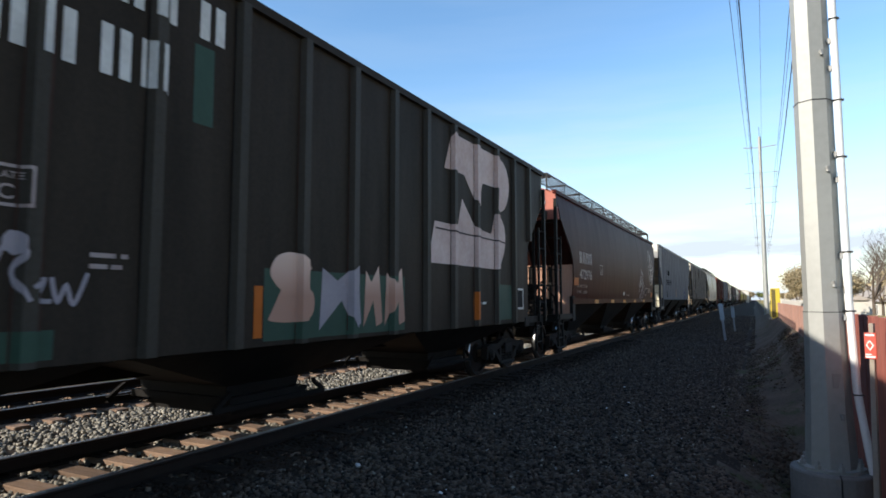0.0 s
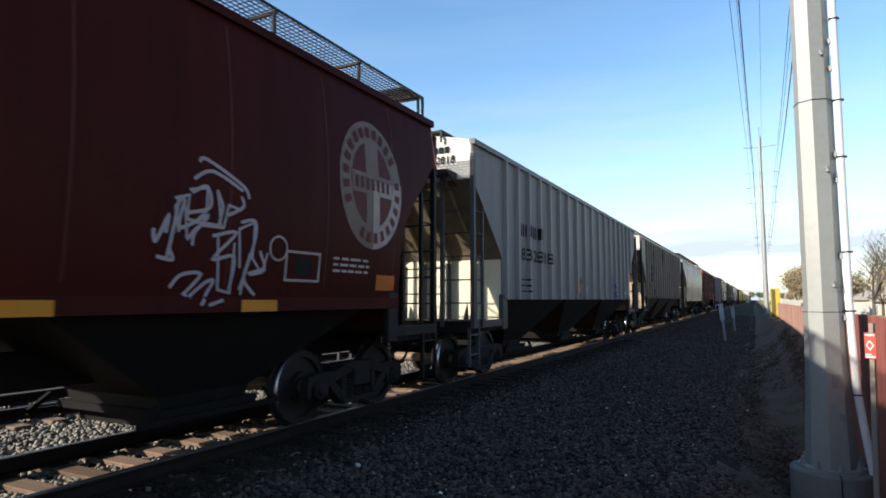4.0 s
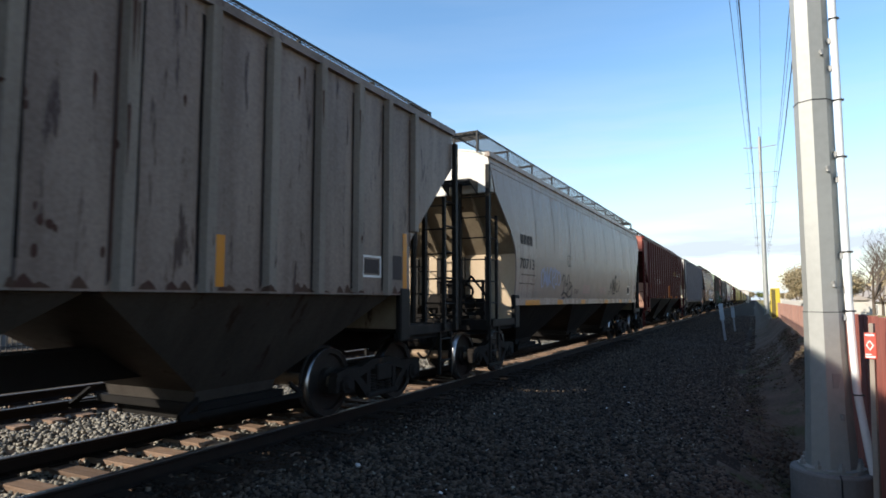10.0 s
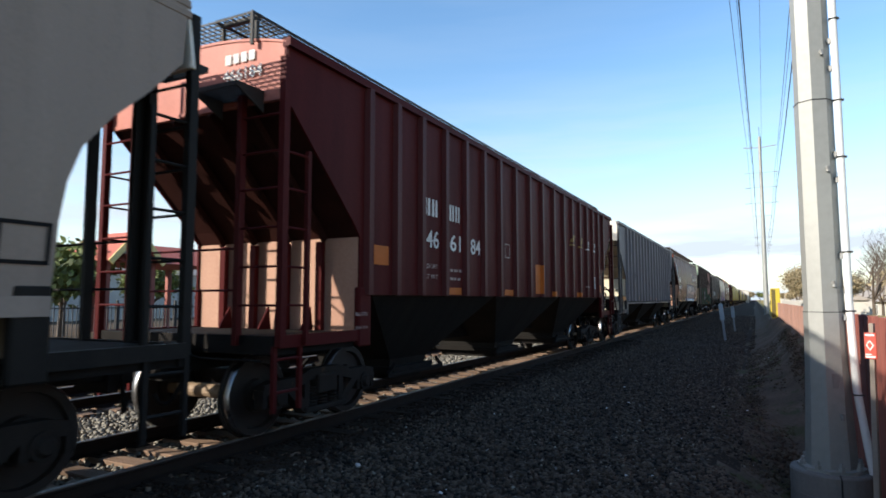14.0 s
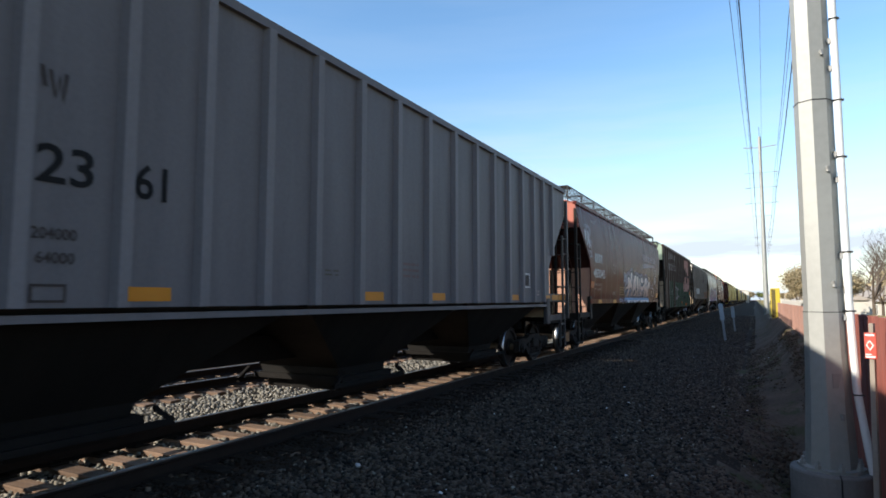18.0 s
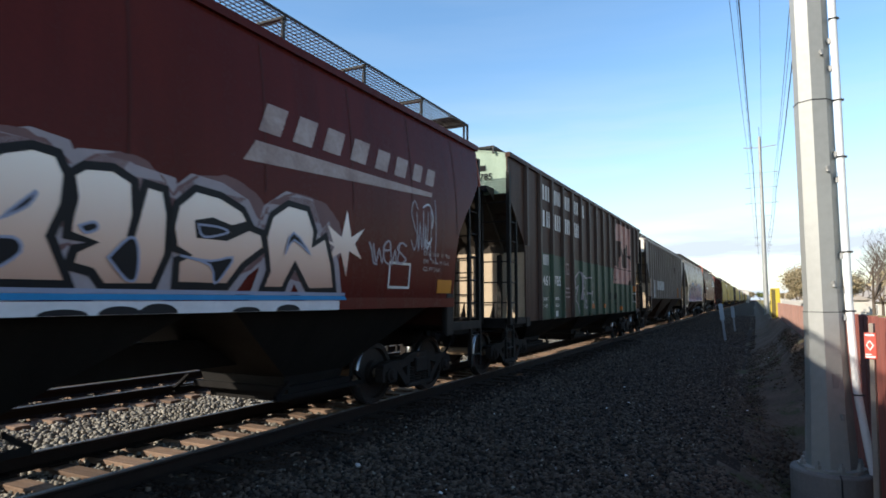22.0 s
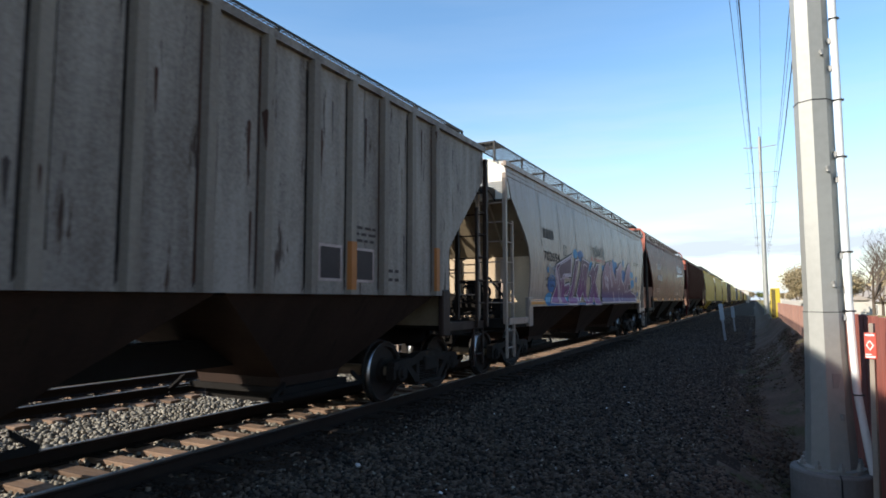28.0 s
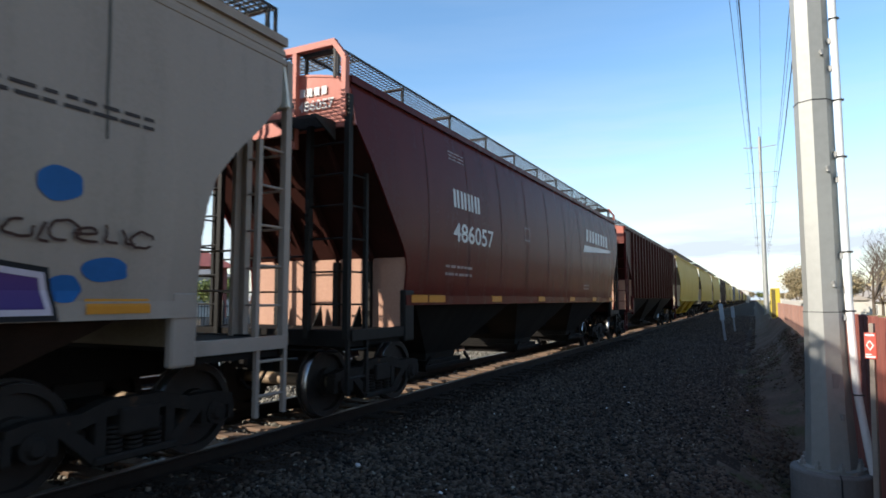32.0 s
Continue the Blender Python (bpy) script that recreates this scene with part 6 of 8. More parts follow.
def paint_cream():
    c = "cream"
    lay("paler_overpaint", c, [[(2.55, 2.62), (8.41, 2.80), (8.41, 2.74), (10.79, 2.74), (10.79, 2.62), (13.92, 2.62), (13.92, 2.30), (14.4, 2.30), (14.4, 1.66), (2.4, 1.66)]], M["patch_pale"], 0, "paler overpainted band")
    blocks(c, (1.42, 2.85, 2.24, 3.07), 4, "letter_black", 1)
    write("number", c, "70713", (1.36, 2.30, 2.33, 2.54), "letter_black", 1)
    lines(c, (1.47, 2.15, 2.45, 2.21), 1, "soot_shade", 1)
    lines(c, (1.39, 1.95, 2.40, 2.01), 1, "soot_shade", 1)
    reflectors(c, (1.77, 2.28, 4.2, 6.57, 9.70, 12.1, 14.04), 1.485)
    stroke("scrawl", c, [curl(p) for p in ([(10.5, 2.02), (10.75, 2.1)], [(10.62, 2.2), (10.6, 1.95)], [(10.85, 1.85), (10.9, 2.3), (11.0, 2.25), (10.98, 1.9), (11.1, 2.3), (11.15, 1.9)], [(11.2, 2.35), (11.3, 1.9), (11.4, 2.3), (11.38, 1.92)],
                                           [(11.75, 2.2), (11.55, 2.15), (11.55, 1.95), (11.8, 1.9)], [(12.0, 2.3), (12.15, 2.28), (12.15, 2.12), (12.0, 2.0), (12.02, 1.92)], [(10.95, 1.82), (11.4, 1.84)])], 0.06, "spray_black", 2)
    lay("scrawl", c, [blob(11.42, 2.44, 0.16, 0.09, 5)], M["soot_shade"], 2)
    outline_box(c, (13.68, 1.83, 14.12, 2.14), "letter", 0.035, 2)
    rect("label_panel", c, (13.72, 1.87, 14.08, 2.10), "letter_black", 1)
    outline_box(c, (15.27, 1.88, 15.6, 2.16), "letter_black", 0.03, 2)
    lines(c, (10.21, 1.79, 10.61, 1.92), 3, "soot_shade", 2)
    outline_box(c, (5.11, 2.54, 5.38, 2.82), "letter_black", 0.025, 2)
    write("stencil", c, "PLATE", (5.16, 2.73, 5.33, 2.77), "letter_black", 2)
    write("stencil", c, "C", (5.2, 2.58, 5.29, 2.69), "letter_black", 2)
    stroke("scrawl", c, [curl(p) for p in ([(4.55, 2.1), (4.75, 2.28), (4.8, 1.9), (4.7, 1.75)], [(4.85, 2.3), (4.95, 2.0), (5.15, 2.05), (5.1, 1.7)], [(5.0, 1.98), (5.2, 2.3), (5.3, 1.95), (5.15, 1.7)],
                                           [(5.25, 2.1), (5.5, 2.05), (5.35, 1.9), (5.6, 2.0), (5.58, 1.65)], [(4.6, 1.72), (4.9, 1.8), (5.3, 1.68), (5.58, 1.75)], [(4.65, 1.64), (4.95, 1.68)])], 0.045, "spray_black", 2)
    scrawl(c, (2.85, 1.9, 4.4, 2.46), 7, 0.05, "spray_iceblue", 31, 2)
    lines(c, (5.87, 1.79, 6.33, 1.93), 3, "soot_shade", 2)
    lines(c, (6.84, 1.80, 7.66, 2.07), 4, "pink_patch", 2)
    lines(c, (9.03, 1.80, 9.78, 2.03), 4, "pink_patch", 2)
    for u in (2.5, 3.95, 5.45, 6.95, 8.45, 9.95, 11.45, 12.95, 14.6):
        stroke("plate_seam", c, [[(u + 0.02, 4.45), (u, 3.6), (u - 0.02, 2.8)]], 0.026, "seam_grey", 0)


def paint_oxide():
    c = "oxide"
    blocks(c, (3.18, 2.97, 3.67, 3.25), 2, "letter", 1)
    blocks(c, (4.05, 2.97, 4.49, 3.25), 2, "letter", 1)
    for t, r in (("46", (3.24, 2.45, 3.66, 2.74)), ("61", (4.07, 2.45, 4.48, 2.74)), ("84", (4.90, 2.45, 5.33, 2.74))):
        write("number", c, t, r, "letter", 1)
    write("stencil", c, "LD LMT", (3.2, 2.12, 3.62, 2.19), "letter_dim", 1)
    write("stencil", c, "LT WT", (3.2, 1.95, 3.62, 2.02), "letter_dim", 1)
    lines(c, (4.07, 1.92, 4.5, 2.21), 2, "letter_dim", 1)
    for r in ((1.67, 2.10, 2.14, 2.37), (4.02, 1.70, 4.50, 1.82), (6.56, 1.70, 7.05, 1.82), (8.52, 1.75, 8.95, 2.45), (9.8, 1.70, 10.25, 1.82), (12.2, 1.70, 12.65, 1.82), (14.74, 1.85, 15.2, 2.09)):
        rect("yellow_panel", c, r, "orange", 1)
    for u, k in ((11.55, 1.0), (12.43, 1.0), (13.29, 0.85), (14.08, 0.85)):
        blocks(c, (u, 3.25, u + 0.46 * k, 3.25 + 0.22 * k), 1, "gold_text" if u < 13 else "letter", 1, 0.5, 0.05)
        lay("underline", c, [[(u - 0.05, 3.20), (u + 0.5 * k, 3.20), (u + 0.5 * k, 3.165), (u - 0.08, 3.14)]], M["gold_text" if u < 13 else "letter"], 1)
    outline_box(c, (14.04, 1.98, 14.46, 2.31), "letter", 0.035, 1)
    outline_box(c, (6.6, 2.5, 6.85, 2.78), "letter_dim", 0.02, 1)
    lines(c, (13.2, 1.97, 13.7, 2.05), 1, "letter_dim", 1)
    lines(c, (14.8, 2.3, 15.1, 2.42), 3, "letter_dim", 1)
    spec, car = CARS[c], BUILT[c]
    for txt, z in (("PULL HERE", 1.40), ("JACK HERE", 1.22)):
        for u in (1.40, spec["L"] - 1.78):
            s = Shell()
            for t in glyph_polys(txt):
                s.face([(1.5535, u - spec["L"] / 2 + 0.28 * px - 0.02, z + 0.05 * pz) for px, pz in t])
            part("stencil", s, M["letter_dim"], car)
    end_mark(c, "466184", "letter", 4)


def paint_slate():
    c = "slate"
    blocks(c, (2.40, 3.10, 2.84, 3.36), 2, "seam_grey", 1)
    stroke("scrawl", c, [[(3.18, 3.36), (3.21, 3.2)], [(3.24, 3.34), (3.28, 3.14), (3.31, 3.3), (3.34, 3.12), (3.36, 3.34)]], 0.03, "soot_shade", 1)
    for t, r in (("83", (2.40, 2.48, 2.82, 2.77)), ("23", (3.17, 2.48, 3.60, 2.78)), ("61", (3.95, 2.47, 4.26, 2.78))):
        write("number", c, t, r, "letter_black", 1)
    write("stencil", c, "204000", (3.16, 2.06, 3.49, 2.15), "soot_shade", 1)
    write("stencil", c, "64000", (3.20, 1.88, 3.48, 1.97), "soot_shade", 1)
    write("stencil", c, "LD LMT", (2.40, 2.06, 2.78, 2.15), "soot_shade", 1)
    write("stencil", c, "LT WT", (2.42, 1.88, 2.74, 1.97), "soot_shade", 1)
    outline_box(c, (3.18, 1.60, 3.42, 1.72), "soot_shade", 0.02, 1)
    rect("paint_patch", c, (1.66, 1.64, 2.16, 1.83), "letter_dim", 1)
    for u in (3.88, 7.29, 9.15, 12.63, 14.9):
        rect("reflector", c, (u, 1.60, u + 0.46, 1.72), "reflector", 1, "yellow reflective strip")
    outline_box(c, (13.38, 1.90, 13.82, 2.20), "letter", 0.03, 1)
    rect("label_panel", c, (13.44, 1.94, 13.76, 2.16), "soot_shade", 0)
    lines(c, (6.46, 1.90, 6.73, 2.0), 2, "seam_grey", 1)
    lines(c, (8.26, 1.93, 8.72, 2.2), 3, "pink_patch_dim", 1)
    lines(c, (14.15, 1.70, 14.5, 1.85), 2, "letter_dim", 1)
    end_mark(c, "832361", "letter_black", 0)


def paint_graffiti():
    c = "graffiti"
    blocks(c, (1.71, 2.82, 2.78, 3.12), 4, "letter", 1)
    write("number", c, "483045", (1.51, 2.32, 3.12, 2.62), "letter", 1)
    write("stencil", c, "LD LMT  222000", (1.61, 2.07, 2.61, 2.15), "letter_dim", 1)
    write("stencil", c, "LT WT    64000", (1.61, 1.92, 2.58, 2.0), "letter_dim", 1)
    rect("orange_panel", c, (1.20, 1.98, 1.62, 2.19), "orange", 1)
    outline_box(c, (4.45, 2.58, 4.75, 2.88), "letter_dim", 0.025, 1)
    scrawl(c, (0.62, 3.3, 1.35, 4.1), 6, 0.03, "spray_white", 41, 1)
    scrawl(c, (0.95, 2.95, 1.4, 3.35), 3, 0.03, "spray_white", 42, 1)
    lines(c, (1.58, 4.1, 2.27, 4.21), 2, "letter_dim", 1)
    reflectors(c, (4.52, 2.2), 1.485)
    fills = [
        [(6.75, 1.94), (6.69, 2.04), (6.84, 2.15), (7.18, 2.19), (7.17, 2.49), (7.27, 2.59), (7.46, 2.57), (7.68, 2.44), (7.75, 2.49), (7.78, 2.71), (8.17, 2.81), (8.24, 2.39), (8.2, 2.19), (8.3, 2.11), (8.3, 1.73), (7.82, 1.74), (8.14, 1.98), (7.87, 2.09), (7.68, 2.05), (7.59, 1.71), (6.98, 1.7), (7.09, 1.85), (7.32, 2.03), (7.08, 2.03)],
        [(8.34, 2.51), (8.48, 2.51), (8.67, 2.65), (8.86, 2.72), (9.04, 2.7), (9.12, 2.55), (9.11, 2.32), (9.03, 2.08), (9.2, 1.73), (8.36, 1.72), (8.32, 2.04), (8.37, 2.26)],
        [(9.18, 2.39), (9.14, 2.57), (9.24, 2.65), (9.47, 2.68), (9.66, 2.6), (9.69, 2.32), (9.66, 2.13), (9.73, 2.47), (9.76, 2.6), (9.95, 2.58), (10.01, 2.36), (10.02, 2.01), (9.91, 1.72), (9.46, 1.71), (9.36, 1.83), (9.18, 1.87), (9.21, 2.0), (9.35, 2.06), (9.15, 2.1), (9.15, 2.21)],
        [(10.08, 2.07), (10.03, 2.26), (10.07, 2.47), (10.26, 2.64), (10.55, 2.62), (10.84, 2.52), (10.94, 2.39), (10.71, 2.31), (10.47, 2.36), (10.31, 2.32), (10.33, 2.22), (10.65, 2.22), (10.93, 2.35), (11.12, 2.31), (11.17, 2.15), (10.89, 1.96), (10.71, 1.74), (10.12, 1.74), (10.11, 1.97), (10.22, 2.02)],
        [(11.25, 1.92), (11.16, 2.27), (11.24, 2.52), (11.49, 2.68), (11.82, 2.66), (11.96, 2.41), (11.94, 2.26), (12.15, 2.38), (12.31, 2.03), (12.4, 1.73), (11.91, 1.71), (11.65, 2.0), (11.53, 1.8), (11.5, 1.72), (11.17, 1.72)],
    ]
    # black counters and gaps inside the letters
    for k, d in enumerate(([(6.72, 2.01), (6.82, 1.93), (7.29, 2.04), (7.02, 1.87), (6.84, 1.78), (6.7, 1.8)], [(7.67, 2.03), (7.79, 1.96), (7.65, 1.81), (7.4, 1.75), (7.49, 1.88)], [(7.9, 2.3), (8.0, 2.49), (8.0, 2.3)],
                           [(8.68, 2.16), (8.9, 2.39), (8.86, 2.28)], [(8.48, 1.83), (8.54, 1.99), (8.78, 2.05), (8.84, 1.95), (8.66, 1.81)], [(9.48, 1.95), (9.65, 2.13), (9.73, 2.04), (9.74, 1.8), (9.65, 1.78)], [(9.23, 2.18), (9.34, 2.22), (9.37, 2.17), (9.28, 2.13)],
                           [(10.31, 2.31), (10.54, 2.31), (10.66, 2.27), (10.38, 2.2)], [(10.14, 2.01), (10.48, 1.94), (10.55, 1.77), (10.67, 1.89), (10.74, 2.03), (10.48, 1.98)], [(11.46, 2.1), (11.58, 2.36), (11.89, 2.13), (11.6, 2.28)])):
        lay("graffiti_counter", c, [curl(d + [d[0]], 3)[:-1]], M["spray_black"], 5.2 + 0.12 * k)
        stroke("graffiti_outline", c, [curl(d + [d[0]], 3)], 0.022, "spray_iceblue", 5.4 + 0.12 * k)
    # pale halo behind the letters
    for f in fills:
        stroke("graffiti_halo", c, [f + f[:2]], 0.26, "spray_grey", 1)
    lay("graffiti_overspray", c, [blob((min(u for u, _ in f) + max(u for u, _ in f)) / 2, 2.32, (max(u for u, _ in f) - min(u for u, _ in f)) * 0.58, 0.50, 7 + i, 48, 0.97, 1.03) for i, f in enumerate(fills)], M["spray_thin"], 1)
    for i, f in enumerate(fills):
        piece(c, f, "spray_cream", "spray_black", 0.07, 2 + i % 2 * 2, False)
    lay("graffiti_fill", c, [[(11.98, 2.38), (12.3, 2.31), (12.18, 2.52), (12.46, 2.39), (12.56, 2.75), (12.66, 2.41), (12.94, 2.55), (12.74, 2.33), (12.91, 2.14), (12.63, 2.23), (12.6, 1.9), (12.46, 2.2), (12.22, 2.09), (12.33, 2.26)]], M["spray_cream"], 2)
    rect("graffiti_band", c, (6.86, 1.665, 12.6, 1.70), "spray_iceblue", 6)
    rect("graffiti_band", c, (6.5, 1.61, 12.6, 1.66), "spray_sky", 6)
    rect("graffiti_band", c, (7.0, 1.49, 12.45, 1.60), "spray_white", 6)
    for k, u in enumerate((7.05, 7.75, 8.35, 9.15, 9.6, 9.95, 10.95, 11.55)):
        lay("graffiti_shadow", c, [[(u - 0.2, 1.492)] + [(u + 0.19 * math.cos(a), 1.492 + (0.05 + 0.02 * (k % 3)) * math.sin(a)) for a in [math.pi * (1 - i / 8) for i in range(9)]]], M["spray_black"], 7)
    scrawl(c, (5.6, 1.50, 6.95, 1.70), 7, 0.03, "spray_iceblue", 43, 6)
    lay("road_emblem", c, [[(10.83, 3.04), (11.01, 3.28), (14.82, 3.33), (14.81, 3.26)]], M["letter_dim"], 1)
    for r, lean in (((11.05, 3.40, 12.0, 3.74), 0.45), ((12.09, 3.42, 13.1, 3.74), 0.45), ((13.2, 3.42, 14.1, 3.72), 0.45), ((14.2, 3.44, 14.95, 3.72), 0.45)):
        blocks(c, r, 1, "letter_dim", 1, lean, 0.06)
    lines(c, (5.72, 1.77, 6.53, 2.13), 4, "gold_text", 1)
    scrawl(c, (6.37, 2.30, 7.05, 2.72), 4, 0.035, "spray_white", 44, 2)
    lines(c, (4.46, 1.78, 4.91, 1.92), 3, "letter_dim", 1)
    outline_box(c, (13.6, 1.79, 14.15, 2.14), "letter", 0.035, 1)
    rect("orange_panel", c, (15.05, 1.72, 15.55, 1.94), "reflector", 1)
    scrawl(c, (13.02, 2.05, 14.0, 2.48), 5, 0.03, "spray_grey", 45, 1)
    scrawl(c, (14.17, 2.25, 15.0, 3.12), 5, 0.025, "spray_grey", 46, 1)
    write("stencil", c, "EXW 10-8   H  9-6", (14.55, 2.30, 15.42, 2.37), "letter_dim", 1)
    write("stencil", c, "EW   9-6   H 15-6", (14.55, 2.18, 15.40, 2.25), "letter_dim", 1)
    write("stencil", c, "CU FT 5161", (14.55, 2.06, 15.10, 2.13), "letter_dim", 1)
    stroke("scrawl", c, [curl([(14.5, 3.05), (14.7, 3.12), (14.82, 2.95), (14.78, 2.75)]), curl([(14.62, 2.4), (14.58, 2.55), (14.68, 2.5), (14.78, 2.58), (14.64, 2.4)])], 0.03, "spray_white", 1)
    for u in (1.9, 3.4, 4.95, 6.5, 8.05, 9.6, 11.15, 12.7, 14.2, 15.7):
        stroke("plate_seam", c, [[(u + 0.01, 4.42), (u, 3.6), (u, 2.9), (u, 2.75)]], 0.03, "seam_red", 0)
    end_mark(c, "483045", "letter", 4)


def paint_green():
    c = "green"
    spec = CARS[c]
    ribs = [0.0] + [(y + spec["L"] / 2) / ALONG for y in rib_places(spec)] + [spec["L"] / ALONG]
    brown_bays = (4,)
    for i in range(1, len(ribs) - 1):
        a, b = ribs[i], ribs[i + 1]
        if i in brown_bays or b > spec["L"] / ALONG - 1.55 or a < 1.1:
            continue
        rect("green_panel", c, (a, spec["bottom"] + 0.01, b, 2.77 if b < 11.0 else 2.21), "bn_green", 0, "faded green painted panel")
    rect("green_panel", c, (14.535, spec["bottom"] + 0.01, 14.75, 2.21), "bn_green", 0)
    for r, n in (((2.12, 3.44, 2.58, 3.85), 1), ((2.63, 3.44, 2.98, 3.85), 1), ((3.18, 3.44, 3.92, 3.86), 2), ((4.14, 3.44, 4.82, 3.86), 2), ((5.10, 3.44, 5.79, 3.86), 2),
                 ((2.15, 4.12, 2.98, 4.50), 2), ((3.18, 4.12, 3.92, 4.50), 3), ((4.14, 4.12, 4.83, 4.50), 2), ((5.10, 4.12, 5.74, 4.50), 2), ((6.04, 4.12, 6.41, 4.50), 1), ((2.35, 2.48, 2.80, 2.74), 2)):
        blocks(c, r, n, "letter", 1, 0, 0.16)
    write("number", c, "461", (2.28, 1.96, 2.83, 2.22), "letter", 1)
    write("number", c, "785", (3.22, 1.97, 3.81, 2.23), "letter", 1)
    write("stencil", c, "198000", (3.25, 1.59, 3.65, 1.68), "letter", 1)
    write("stencil", c, "64000", (3.28, 1.42, 3.65, 1.51), "letter", 1)
    write("stencil", c, "LD LMT", (2.25, 1.58, 2.69, 1.67), "letter", 1)
    write("stencil", c, "LT WT", (2.28, 1.41, 2.64, 1.50), "letter", 1)
    outline_box(c, (4.33, 2.32, 4.60, 2.60), "letter_dim", 0.02, 1)
    write("stencil", c, "C", (4.42, 2.36, 4.51, 2.46), "letter_dim", 1)
    lines(c, (4.15, 1.64, 4.66, 2.0), 3, "letter_dim", 1)
    rect("label_panel", c, (3.33, 1.17, 3.53, 1.32), "letter", 1)
    rect("dark_patch", c, (7.95, 1.45, 8.4, 1.72), "patch_dim", 1)
    for r in ((7.06, 1.34, 7.52, 1.48), (8.70, 1.34, 9.15, 1.47), (11.5, 1.20, 11.95, 1.35), (14.36, 1.95, 14.80, 2.18), (2.30, 1.9, 2.30, 1.9)):
        if r[2] > r[0]:
            rect("orange_panel", c, r, "orange", 1)
    outline_box(c, (14.38, 1.52, 14.82, 1.86), "letter", 0.035, 1)
    rect("label_panel", c, (14.42, 1.56, 14.78, 1.82), "patch_black", 0)
    scrawl(c, (9.55, 1.6, 10.05, 1.88), 3, 0.03, "spray_black", 51, 1)
    scrawl(c, (10.45, 1.6, 11.05, 1.86), 3, 0.03, "spray_black", 52, 1)
    stroke("scrawl", c, [curl([(10.6, 1.45), (10.85, 1.5), (10.7, 1.3)])], 0.03, "spray_black", 1)
    A = [(10.97, 3.84), (11.15, 4.52), (12.24, 4.54), (13.4, 4.545), (13.63, 4.53), (13.8, 4.42), (13.91, 4.24), (13.95, 4.05), (13.91, 3.83), (13.78, 3.61), (13.61, 3.47), (13.44, 3.4), (13.26, 3.40), (13.31, 3.85), (12.63, 3.84), (12.41, 3.41), (11.83, 3.86), (11.43, 3.88)]
    B = [(10.46, 2.21), (10.62, 2.87), (11.37, 2.81), (11.65, 3.39), (12.22, 2.9), (13.1, 2.81), (13.16, 3.32), (13.34, 3.34), (13.49, 3.29), (13.62, 3.18), (13.71, 2.98), (13.7, 2.74), (13.6, 2.5), (13.45, 2.34), (13.3, 2.22), (12.23, 2.22)]
    emblem_b(c, A, B, "dusky_logo")
    stroke("faded_stripe", c, [[(10.6, 2.79), (13.66, 2.79)]], 0.03, "soot_shade", 2)
    for run in ([(5.18, 2.33), (5.26, 2.26), (5.77, 2.45), (5.85, 2.14), (5.83, 1.61)], [(5.26, 2.26), (5.28, 1.93), (5.58, 2.02), (5.27, 1.66), (5.51, 1.48), (5.73, 1.18)],
                [(5.88, 2.31), (6.33, 2.33), (6.45, 2.27), (7.0, 2.27), (7.07, 1.79), (6.73, 1.82), (6.58, 1.78), (6.57, 1.88)], [(6.33, 2.31), (6.33, 1.97), (6.06, 1.95), (6.32, 1.72), (6.29, 1.46), (6.09, 1.22)],
                [(7.05, 1.84), (7.22, 1.56), (7.42, 1.53), (7.34, 1.43)], [(6.42, 1.54), (6.53, 1.59), (6.4, 1.36), (6.65, 1.4)]):
        stroke("scrawl", c, [curl(run, 3)], 0.048, "spray_grey", 1)
    for run in ([(5.12, 2.17), (5.08, 1.98), (5.16, 2.07)], [(5.04, 1.88), (5.22, 1.9)], [(5.12, 1.94), (5.15, 1.74)], [(5.07, 1.72), (5.08, 1.53), (5.23, 1.55), (5.19, 1.74)],
                [(7.16, 2.17), (7.16, 1.97), (7.32, 2.21), (7.32, 1.94)], [(7.17, 1.85), (7.37, 1.86)], [(7.27, 1.91), (7.25, 1.7)]):
        stroke("scrawl", c, [run], 0.03, "spray_grey", 2)
    scrawl(c, (10.6, 2.3, 11.1, 2.5), 3, 0.02, "soot_shade", 53, 2)
    end_mark(c, "461785", "letter_black", 2)


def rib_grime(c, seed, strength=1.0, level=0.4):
    """Dark shadow lines painted beside each rib, some in rust colour."""
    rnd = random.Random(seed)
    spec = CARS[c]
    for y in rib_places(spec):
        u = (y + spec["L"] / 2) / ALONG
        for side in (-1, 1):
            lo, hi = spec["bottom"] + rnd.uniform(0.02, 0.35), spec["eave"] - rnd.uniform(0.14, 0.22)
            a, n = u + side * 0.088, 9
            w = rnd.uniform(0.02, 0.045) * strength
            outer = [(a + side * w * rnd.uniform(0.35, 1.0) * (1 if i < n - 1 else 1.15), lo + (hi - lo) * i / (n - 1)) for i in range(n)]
            lay("rib_grime", c, [[(a, lo)] + outer + [(a, hi)]], M["rust_stain" if rnd.random() < 0.3 else "rib_shade"], level)


